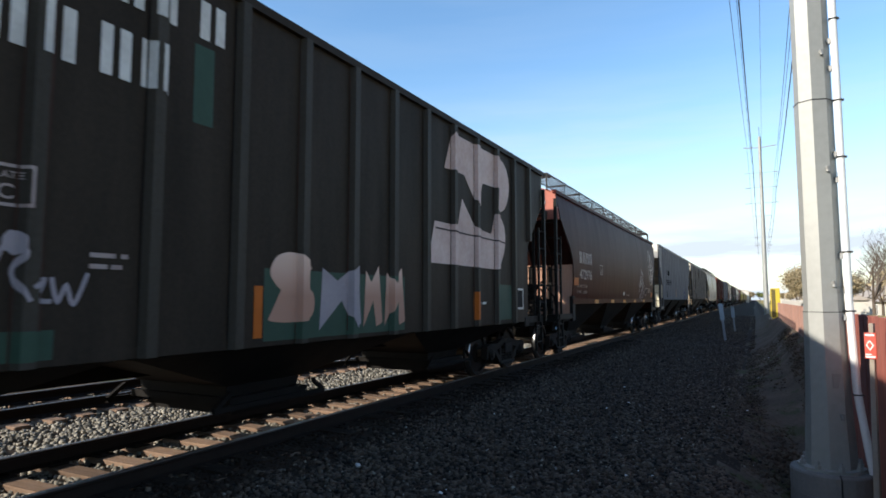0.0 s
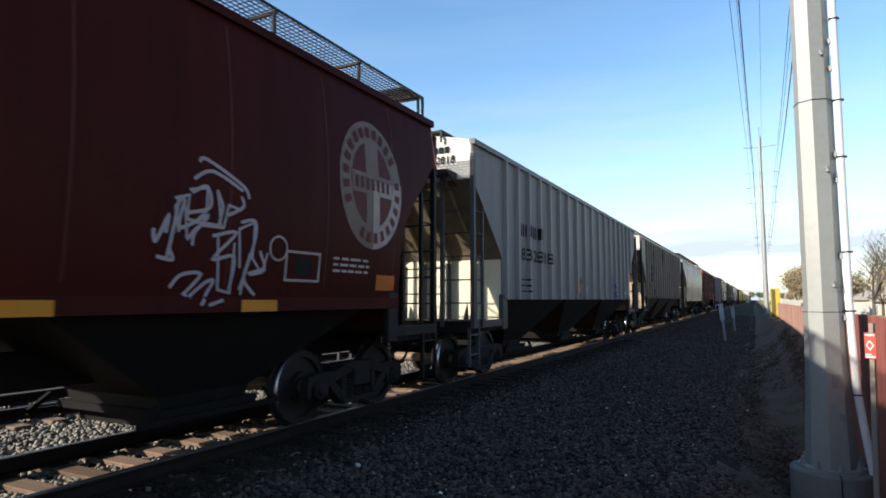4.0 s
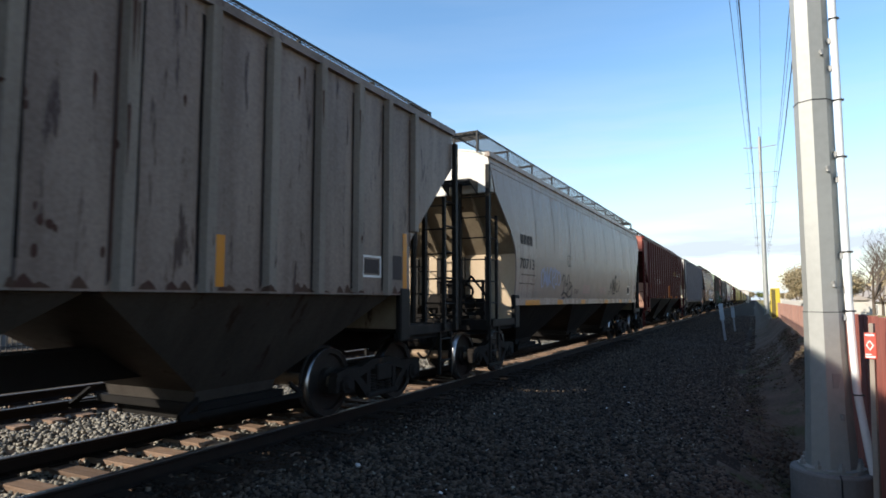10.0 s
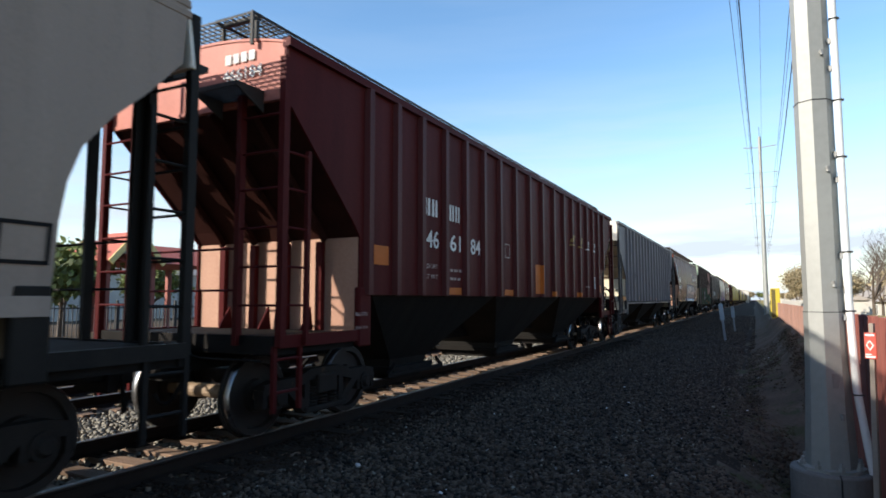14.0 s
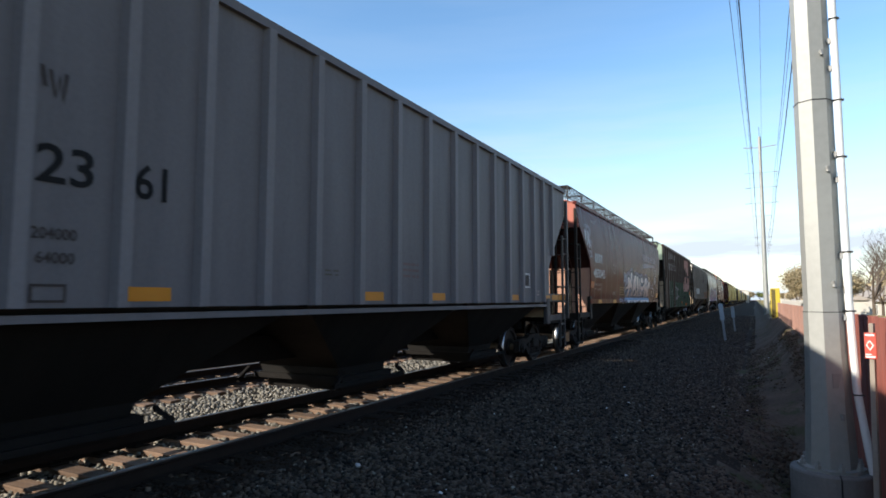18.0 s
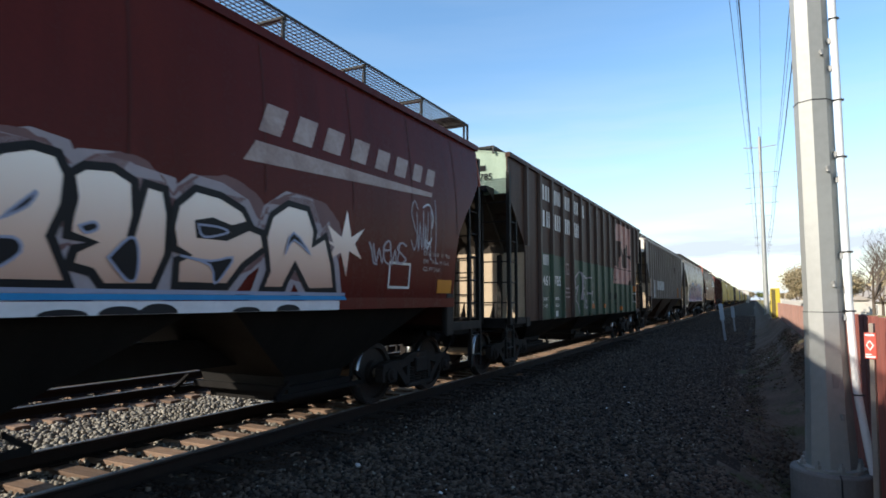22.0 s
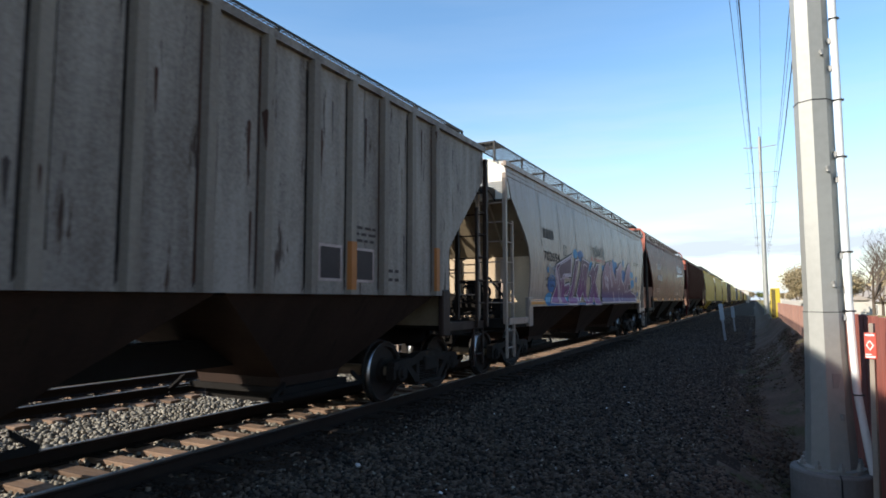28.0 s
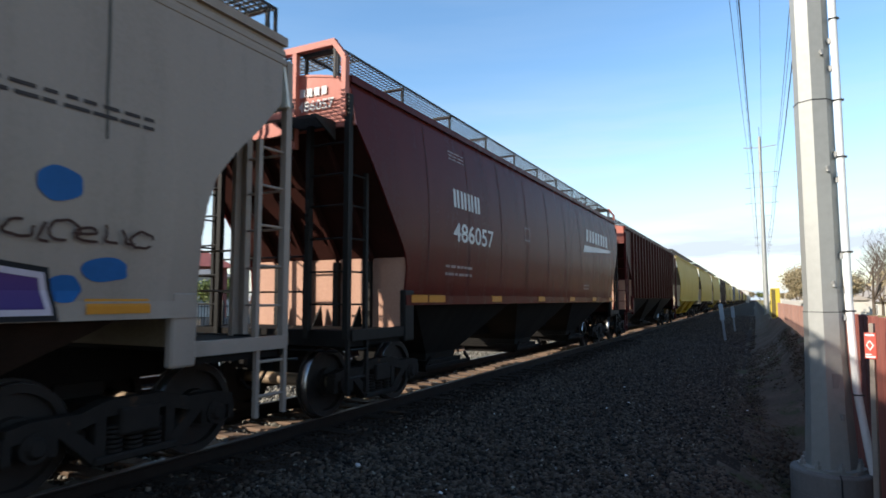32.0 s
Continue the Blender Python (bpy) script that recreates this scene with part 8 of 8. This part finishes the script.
def build_fence():
    """Board fence along the right of way: deep red lengths, then ones with sunlight in the colour."""
    rnd = random.Random(5)

    def board():
        s = Shell()
        s.box(-0.011, 0.011, -0.0715, 0.0715, 0.0, 2.12, 0.004)
        return s
    y = 2.0
    while y < 38:
        red = y < 14
        f = thing("board_fence", pose(FENCE_X, y, -0.70), ("deep red" if red else "sunlit red-brown") + " wooden board fence beside the ditch", "fence", group="fence lengths")
        s = Shell()
        s.box(0.03, 0.12, -0.05, 0.05, -0.2, 2.10, 0.01)
        part("post", s, M["fence" if red else "fence_tan"], f)
        for z in (0.35, 1.1, 1.9):
            s = Shell()
            s.box(0.012, 0.05, 0.0, 2.4, z, z + 0.09)
            part("rail", s, M["fence" if red else "fence_tan"], f)
        for i in range(16):
            part("board", board, M["fence" if red else "fence_tan"], f, key="fence_board",
                 at=pose(rnd.uniform(-0.004, 0.004), 0.075 + 0.15 * i, rnd.uniform(-0.015, 0.015), rnd.uniform(-0.25, 0.25), 0, rnd.uniform(-1, 1)))
        y += 2.4
    # yellow steel cabinet at the end of the fence
    c = thing("yellow_cabinet", pose(1.12, 41.5, 0.42), "tall yellow painted steel cabinet at the fence end", "cabinet")
    s = Shell()
    s.box(-0.30, 0.16, -1.0, 1.0, 0.1, 1.84, 0.02)
    b = part("body", s, M["yellow"], c)
    s = Shell()
    s.box(-0.42, 0.26, -1.04, 1.04, 0.0, 0.1)
    part("plinth", s, M["concrete"], c)
    # dark olive strip painted in for the shaded half of the cabinet
    s = Shell()
    s.box(-0.285, -0.08, -1.012, -0.998, 0.16, 1.78)
    part("vent_panel", s, M["olive"], c, "dark olive strip for the shaded half")
    for k in (-0.5, 0.5):
        s = Shell()
        s.box(-0.315, -0.298, k - 0.46, k + 0.46, 0.2, 1.70)
        d = part("door", s, M["yellow"], c)
        s = Shell()
        s.bar((-0.33, k + 0.3, 0.9), (-0.33, k + 0.3, 1.15), 0.03, 0.03)
        part("handle", s, M["dark"], d)


def build_sign():
    sg = thing("warning_sign", pose(0.955, 7.2, -0.78, 0, 0, -35), "small red warning sign on a slanting wooden post", "sign")
    s = Shell()
    s.loft([[(-0.03, -0.018, 0), (0.025, -0.018, 0), (0.025, 0.018, 0), (-0.03, 0.018, 0)], [(0.025, -0.018, 2.16), (0.065, -0.018, 2.16), (0.065, 0.018, 2.16), (0.025, 0.018, 2.16)]])
    part("post", s, M["wood_post"], sg)
    s = Shell()
    s.box(-0.015, 0.092, -0.034, -0.022, 1.82, 2.07, 0.003)
    p = part("panel", s, M["sign_red"], sg)
    for r in ((-0.005, 0.082, 1.832, 1.848), (-0.005, 0.05, 1.858, 1.868), (-0.002, 0.08, 2.040, 2.056)):
        s = Shell()
        s.box(r[0], r[1], -0.0385, -0.0345, r[2], r[3])
        part("writing_bar", s, M["white"], p)
    for w, mat, d in ((0.036, "white", 0.0), (0.024, "sign_red", 0.003)):
        s = Shell()
        s.prism([(0.037 - w, 1.95), (0.037, 1.95 - w * 1.4), (0.037 + w, 1.95), (0.037, 1.95 + w * 1.4)], "y", -0.0385 - d, -0.0345 - d)
        part("symbol", s, M[mat], p)


def build_markers():
    for x, y, h, lean in ((-1.38, 33.0, 1.85, 5.0), (-1.22, 43.0, 1.6, 4.0)):
        m = thing("marker_post", pose(x, y, -0.42, 0, -lean, 0), "slim white marker post standing in the gravel", "marker post", group="marker posts")
        s = Shell()
        s.box(-0.05, 0.05, -0.02, 0.02, 0, h, 0.008)
        part("post", s, M["marker"], m)
        s = Shell()
        s.box(-0.10, 0.10, -0.035, -0.021, h * 0.56, h * 0.98, 0.004)
        part("panel", s, M["pale_blue"], m)


# bluish grey: the shade on the white posts is put into the colour
M["marker"] = surface("shaded_marker_paint", (0.22, 0.235, 0.25), (0.15, 0.16, 0.175), 0.6, scale=4)
M["pale_blue"] = surface("pale_blue_panel", (0.24, 0.29, 0.33), (0.17, 0.21, 0.25), 0.5, scale=4)
M["bark"] = surface("grey_brown_bark", (0.10, 0.075, 0.055), (0.045, 0.035, 0.028), 0.9, scale=6, fine=40, stretch=(3, 3, 0.5), bump=0.6)
M["leaf"] = surface("green_leaves", (0.13, 0.15, 0.030), (0.045, 0.065, 0.016), 0.6, scale=0.8, fine=8, by_island=0.5, bump=0)
M["leaf_brown"] = surface("dry_brown_leaves", (0.33, 0.26, 0.145), (0.22, 0.17, 0.095), 0.8, scale=0.8, fine=8, by_island=0.4, bump=0)
M["roof_red"] = surface("red_tile_roof", (0.42, 0.10, 0.06), (0.28, 0.07, 0.05), 0.7, scale=3, fine=30)
M["roof_grey"] = surface("pale_shingle_roof", (0.336, 0.296, 0.256), (0.24, 0.208, 0.184), 0.85, scale=2, fine=25)
M["wall_pale"] = surface("pale_stucco", (0.495, 0.465, 0.4125), (0.39, 0.3675, 0.3225), 0.85, scale=2, fine=25)
M["trim_yellow"] = surface("cream_yellow_trim", (0.62, 0.46, 0.16), (0.62, 0.50, 0.24), 0.6, scale=3)
M["glass"] = surface("dark_window", (0.03, 0.035, 0.04), (0.05, 0.055, 0.06), 0.1, scale=2, bump=0)


def tree(name, x, y, z, h, spread, seed, leaves, material, label, leaf=0.16, trunk_share=0.35):
    rnd = random.Random(seed)
    t = thing(name, pose(x, y, z), label, "tree")
    s = Shell()
    tips = []

    def limb(p, d, length, r, depth):
        q = p + d * length
        s.rod(p, q, r, 7 if depth < 2 else 5, r * 0.68)
        if depth >= (4 if leaves else 7) or r < (0.012 if leaves else 0.004):
            tips.append(q)
            return
        n = 3 if depth < (3 if leaves else 4) else 2
        for i in range(n + (depth == 0)):
            a = rnd.uniform(0, 2 * math.pi)
            up = rnd.uniform(0.25, 0.95)
            e = Vector((math.cos(a) * spread, math.sin(a) * spread, up)).normalized()
            e = (d * 0.55 + e).normalized()
            limb(p.lerp(q, rnd.uniform(0.75, 1.0)), e, length * rnd.uniform(0.6, 0.82), r * rnd.uniform(0.5, 0.66), depth + 1)
        if depth > 1:
            tips.append(q)
    limb(Vector((0, 0, -0.1)), Vector((rnd.uniform(-0.05, 0.05), rnd.uniform(-0.05, 0.05), 1)).normalized(), h * trunk_share, h * (0.028 if leaves else 0.016), 0)
    part("trunk", s, M["bark"], t)
    if leaves:
        c = Shell()
        for i in range(leaves):
            b = rnd.choice(tips)
            o = b + Vector((rnd.gauss(0, 1), rnd.gauss(0, 1), rnd.gauss(0, 0.8))) * h * 0.055
            u = Vector((rnd.gauss(0, 1), rnd.gauss(0, 1), rnd.gauss(0, 1))).normalized()
            w = u.orthogonal().normalized()
            k = leaf * rnd.uniform(0.6, 1.4)
            c.face([o - u * k, o + w * k * 0.5, o + u * k, o - w * k * 0.5])
        me = bpy.data.meshes.new("crown")
        me.from_pydata(c.v, [], c.f)
        me.materials.append(material)
        cr = new("crown", me)
        cr.parent = t
    return t


def house(x, y, z, wx, wy, h, roof_h, label, turn=0, roof="roof_grey"):
    hs = thing("house", pose(x, y, z, 0, 0, turn), label, "house", group="houses behind the fence")
    s = Shell()
    s.box(-wx / 2, wx / 2, -wy / 2, wy / 2, 0, h)
    part("wall", s, M["wall_pale"], hs)
    s = Shell()
    s.prism([(-wx / 2 - 0.4, h - 0.1), (wx / 2 + 0.4, h - 0.1), (0, h + roof_h)], "y", -wy / 2 - 0.3, wy / 2 + 0.3)
    part("roof", s, M[roof], hs)
    for k in (-0.25, 0.25):
        s = Shell()
        s.box(-wx / 2 - 0.03, -wx / 2 + 0.01, k * wy - 0.6, k * wy + 0.6, 0.9, 2.1)
        w = part("window", s, M["white"], hs)
        s = Shell()
        s.box(-wx / 2 - 0.045, -wx / 2 - 0.025, k * wy - 0.52, k * wy + 0.52, 0.98, 2.02)
        part("pane", s, M["glass"], w)


def build_neighbourhood():
    tree("bare_tree", 7.1, 50.0, -0.6, 8.2, 0.8, 11, 0, None, "leafless winter tree behind the fence", trunk_share=0.30)
    tree("bare_tree", 10.4, 54.0, -0.6, 7.5, 0.9, 12, 0, None, "leafless winter tree beside a house", trunk_share=0.30)
    tree("bare_tree", 13.5, 66.0, -0.6, 7.0, 0.9, 17, 0, None, "leafless winter tree among houses", trunk_share=0.30)
    tree("bare_tree", 4.2, 78.0, -0.6, 7.2, 0.8, 13, 0, None, "leafless winter tree behind a brown one", trunk_share=0.32)
    tree("brown_tree", 4.35, 64.0, -0.6, 8.6, 0.62, 14, 42000, M["leaf_brown"], "rounded tree with dry brown leaves", 0.075, 0.22)
    house(15.5, 76.0, -1.0, 8, 12, 2.5, 1.5, "low pale house with a shingle roof", 0)
    house(9.0, 100.0, -1.0, 8, 11, 2.6, 1.8, "low pale house far behind the fence", 0)
    house(26.0, 92.0, -1.0, 9, 12, 2.6, 1.8, "pale stucco house with a shingle roof", 90)
    # row of houses and trees, mostly unseen, added for reflections in the car sides
    for k, (x, y) in enumerate(((14, 28), (15, 46), (22, 62), (20, 112), (24, 134), (14, 128), (18, 158), (26, 182), (15, 190), (19, 224), (28, 256), (18, 290))):
        house(x, y, -0.8, 8 + k % 3, 11 + k % 2 * 3, 2.8, 1.9, "low stucco house in the row behind the fence", 90 * (k % 2))
    row = tree("brown_tree", 9.5, 88.0, -0.6, 8.0, 0.75, 31, 9000, M["leaf_brown"], "tree with dry brown leaves among the houses", 0.16, 0.25)
    bare = tree("bare_tree", 12.0, 74.0, -0.6, 8.4, 0.9, 19, 0, None, "leafless winter tree among houses", trunk_share=0.28)
    for k, (x, y) in enumerate(((9, 36), (11, 60), (8.5, 118), (12, 142), (10, 165), (13, 205), (11, 240), (14, 275), (12, 320), (30, 150), (34, 210))):
        copy_thing(row, pose(x, y, -0.6, 0, 0, 67 * k))
    for k, (x, y) in enumerate(((9.4, 62), (14.5, 84), (12.5, 97), (8, 105), (16, 120), (11, 152), (17, 178), (20, 86))):
        copy_thing(bare, pose(x, y, -0.6, 0, 0, 49 * k))
    s = Shell()
    s.box(-0.08, 0.08, -18, 18, 0, 2.15, 0.02)
    wall = part("garden_wall", s, M["wall_pale"])
    tagged_at(wall, pose(2.6, 58, -0.6), "pale stucco garden wall", "wall")
    # far end of the view
    rnd = random.Random(3)
    for i in range(14):
        x = rnd.uniform(-60, 60)
        tree("far_tree", x, rnd.uniform(330, 520), -0.6, rnd.uniform(6, 10), 0.7, 40 + i, 900, M["leaf_brown"] if i % 2 else M["leaf"], "distant tree on the horizon", 0.5, 0.3)
    for x, y, w, h in ((-9.5, 420, 12, 7.5), (-24, 460, 20, 6), (14, 400, 14, 5)):
        house(x, y, -0.6, w, 14, h, 1.0, "distant pale building on the horizon")


M["clip"] = surface("dull_zinc_clip", (0.22, 0.22, 0.21), (0.14, 0.14, 0.135), 0.6, metal=0.2, scale=6)
build_pole()
build_far_poles()
build_wires()
build_fence()
build_sign()
build_markers()
build_neighbourhood()


# ---- beyond the second track ----
def build_far_side():
    # dark picket fence
    def picket():
        s = Shell()
        s.box(-0.012, 0.012, -0.012, 0.012, 0.05, 1.45)
        return s
    for k in range(9):
        f = thing("picket_fence", pose(-20.0, 2.0 + 2.4 * k, 0.0), "black steel picket fence beyond the tracks", "fence", group="picket fence lengths")
        s = Shell()
        s.box(-0.035, 0.035, -0.035, 0.035, 0, 1.6)
        part("post", s, M["dark"], f)
        for z in (0.2, 1.32):
            s = Shell()
            s.box(-0.02, 0.02, 0, 2.4, z, z + 0.04)
            part("rail", s, M["dark"], f)
        for i in range(16):
            part("picket", picket, M["dark"], f, key="picket", at=pose(0, 0.15 * (i + 0.5), 0))
    # shelter with red posts and crossing gables
    sh = thing("park_shelter", pose(-28.0, 20.85, -0.35), "open park shelter with red posts and gabled tile roof", "shelter")
    for x in (-2.2, 2.2):
        for y in (-3.4, -1.1, 1.1, 3.4):
            s = Shell()
            s.box(x - 0.13, x + 0.13, y - 0.13, y + 0.13, 0, 3.75, 0.02)
            part("post", s, M["fence"], sh)
    s = Shell()
    s.prism([(-2.8, 3.7), (2.8, 3.7), (0, 4.8)], "y", -3.1, 3.9)
    part("main_roof", s, M["roof_red"], sh)
    y = -2.45
    s = Shell()
    for sg in (-1, 1):
        s.loft([[(1.6, y + sg * 1.2, 3.72), (3.0, y + sg * 1.2, 3.72), (3.0, y + sg * 1.2, 3.86), (1.6, y + sg * 1.2, 3.86)],
                [(0.3, y, 4.95), (3.0, y, 4.95), (3.0, y, 5.09), (0.3, y, 5.09)]])
    part("gable_roof", s, M["roof_red"], sh)
    for sg in (-1, 1):
        s = Shell()
        s.bar((3.06, y + sg * 1.35, 3.62), (3.06, y, 5.10), 0.08, 0.26)
        part("gable_trim", s, M["trim_yellow"], sh)
    s = Shell()
    s.prism([(y - 0.8, 4.05), (y + 0.8, 4.05), (y, 4.80)], "x", 2.7, 2.76)
    part("gable_panel", s, M["wood_post"], sh)
    # sign, lamp, low wall
    sg = thing("red_sign", pose(-18.4, 9.3, 0.0), "small red and white sign on a post", "sign")
    s = Shell()
    s.rod((0, 0, 0), (0, 0, 2.2), 0.03, 8)
    part("post", s, M["white"], sg)
    s = Shell()
    s.box(-0.02, 0.02, -0.22, 0.22, 1.75, 2.3)
    part("panel", s, M["sign_red"], sg)
    s = Shell()
    s.box(0.021, 0.026, -0.20, 0.20, 1.77, 1.86)
    part("writing_bar", s, M["white"], sg)
    la = thing("street_lamp", pose(-24.5, 12.6, 0.0), "dark street lamp with a pale head", "street lamp")
    s = Shell()
    s.rod((0, 0, 0), (0, 0, 4.6), 0.06, 8, 0.045)
    part("post", s, M["dark"], la)
    s = Shell()
    s.box(-0.1, 0.1, -0.1, 0.5, 4.55, 4.68, 0.02)
    part("head", s, M["white"], la)
    for i, (x, y, h) in enumerate(((-25.5, 14.2, 6.0), (-27.5, 16.6, 6.6), (-34, 19, 7.0), (-26, 9.5, 6.2), (-37, 28, 6.5), (-30, 6.0, 7.0), (-40, 37, 6.0))):
        tree("leafy_tree", x, y, 0.0, h, 0.85, 70 + i, 3800, M["leaf"], "leafy green tree beyond the tracks", 0.17, 0.22)
    for y, c in ((8.5, "concrete"), (24.0, "concrete")):
        s = Shell()
        s.box(-0.2, 0.2, -3.5, 3.5, 0, 0.75, 0.03)
        tagged_at(part("low_wall", s, M[c]), pose(-23, y, 0), "low pale wall beyond the tracks", "wall")
    house(-52, 30, 0, 10, 30, 4.0, 2.0, "long pale building beyond the trees", 0)


build_far_side()
build_ground()
build_track("track_1", TRACK_X, "railway track of steel rails on weathered wooden ties", -3, 70, 1500)
build_track("track_2", TRACK2_X, "second railway track on weathered wooden ties", -3, 60, 1500)


def build_tie_ends(y0, y1):
    """Dark brown tie ends laid over the ties, standing a little out of the strip beside the near rail."""
    rnd = random.Random(33)
    s = Shell()
    y = y0
    while y < y1:
        x1, z = -4.90 + rnd.uniform(-0.08, 0.06), -0.150 + rnd.uniform(-0.012, 0.010)
        a, b, sk = rnd.uniform(0.085, 0.115), rnd.uniform(0.085, 0.115), rnd.uniform(-0.02, 0.02)
        top = [(-5.36, y - a, z - 0.006), (x1, y - a + sk, z - rnd.uniform(0, 0.02)), (x1 + 0.02, y + b + sk, z - rnd.uniform(0, 0.02)), (-5.36, y + b, z - 0.004)]
        low = [(u, v + (0.03 if k > 1 else -0.03), -0.24) for k, (u, v, _) in enumerate(top)]
        s.face(top)
        for k in range(4):
            n = (k + 1) % 4
            s.face([low[k], low[n], top[n], top[k]])
        y += 0.515 + rnd.uniform(-0.02, 0.02)
    tagged(part("tie_ends", s, M["oily_dirt"]), "dark brown tie ends beside the near rail", "tie ends", kind="stuff")


build_tie_ends(0.2, 40)
scatter_stones("ballast", M["stone"], "dark crushed-stone ballast on the shoulder", 66000, -5.35, -0.25, 1.5, 30, 0.026, 1,
               keep=lambda x, y: np.random.default_rng(21).random(len(x)) < np.clip((x + 4.75) / 0.55, 0.04, 1.0))
scatter_stones("ballast", M["stone_pale"], "pale crushed-stone ballast between the rails and tracks", 42000, -12.8, -5.3, 0.5, 34, 0.032, 2,
               keep=lambda x, y: x < -5.55 + 0.10 * np.sin(3 * y) + 0.06 * np.sin(7.3 * y))
scatter_stones("ballast", M["stone"], "scattered stones down the bank of the ditch", 9000, -0.5, 0.35, 1.5, 26, 0.024, 4,
               keep=lambda x, y: np.random.default_rng(9).random(len(x)) > (x + 0.5) / 0.85)
scatter_stones("ballast", M["stone"], "dark crushed-stone ballast farther along the shoulder", 30000, -5.4, -0.1, 28, 85, 0.032, 7)
scatter_stones("ballast", M["stone"], "dark crushed-stone ballast where the shoulder begins", 14000, -5.5, -0.25, -6, 1.5, 0.024, 11)
scatter_stones("ballast", M["stone_pale"], "pale crushed-stone ballast where the tracks begin", 10000, -12.8, -5.6, -6, 0.5, 0.034, 12)
scatter_stones("dirt_clods", M["oily_dirt"], "oily brown clods and chips along the near rail", 5200, -5.3, -4.45, 1.0, 30, 0.024, 14)
scatter_stones("dirt_clods", M["dirt"], "loose brown dirt clods in the ditch", 9000, -0.6, 1.05, 1.5, 26, 0.028, 5)
scatter_stones("pale_grit", M["stone_pale"], "scattered small pale stones on dark ballast", 3000, -4.6, -0.3, 2.0, 24, 0.0165, 6)
scatter_stones("litter_scraps", M["white"], "small white scraps of litter on dark ballast", 46, -4.2, 0.6, 3.5, 24, 0.022, 15)
scatter_stones("pale_litter", M["stone_pale"], "pale stones and scraps of litter in gravel and ditch", 90, -4.4, 1.0, 3.0, 26, 0.028, 3)


# ---- what moves ----
def motions():
    beats = (0.0, 8.0, 16.0, 24.0, 32.0)
    for name, spec in CARS.items():
        walk(BUILT[name], [(t, pose(TRACK_X, spec["yc"] - TRAIN_SPEED * t, 0)) for t in beats])
    for car, y in FAR_CARS:
        walk(car, [(t, pose(TRACK_X, y - TRAIN_SPEED * t, 0)) for t in beats])
    turn = math.degrees(TRAIN_SPEED / WHEEL_R)
    steps = [i * 0.1 for i in range(321)]
    for axle, y in WHEELSETS:
        walk(axle, [(t, pose(0, y, WHEEL_R, turn * t)) for t in steps])


motions()
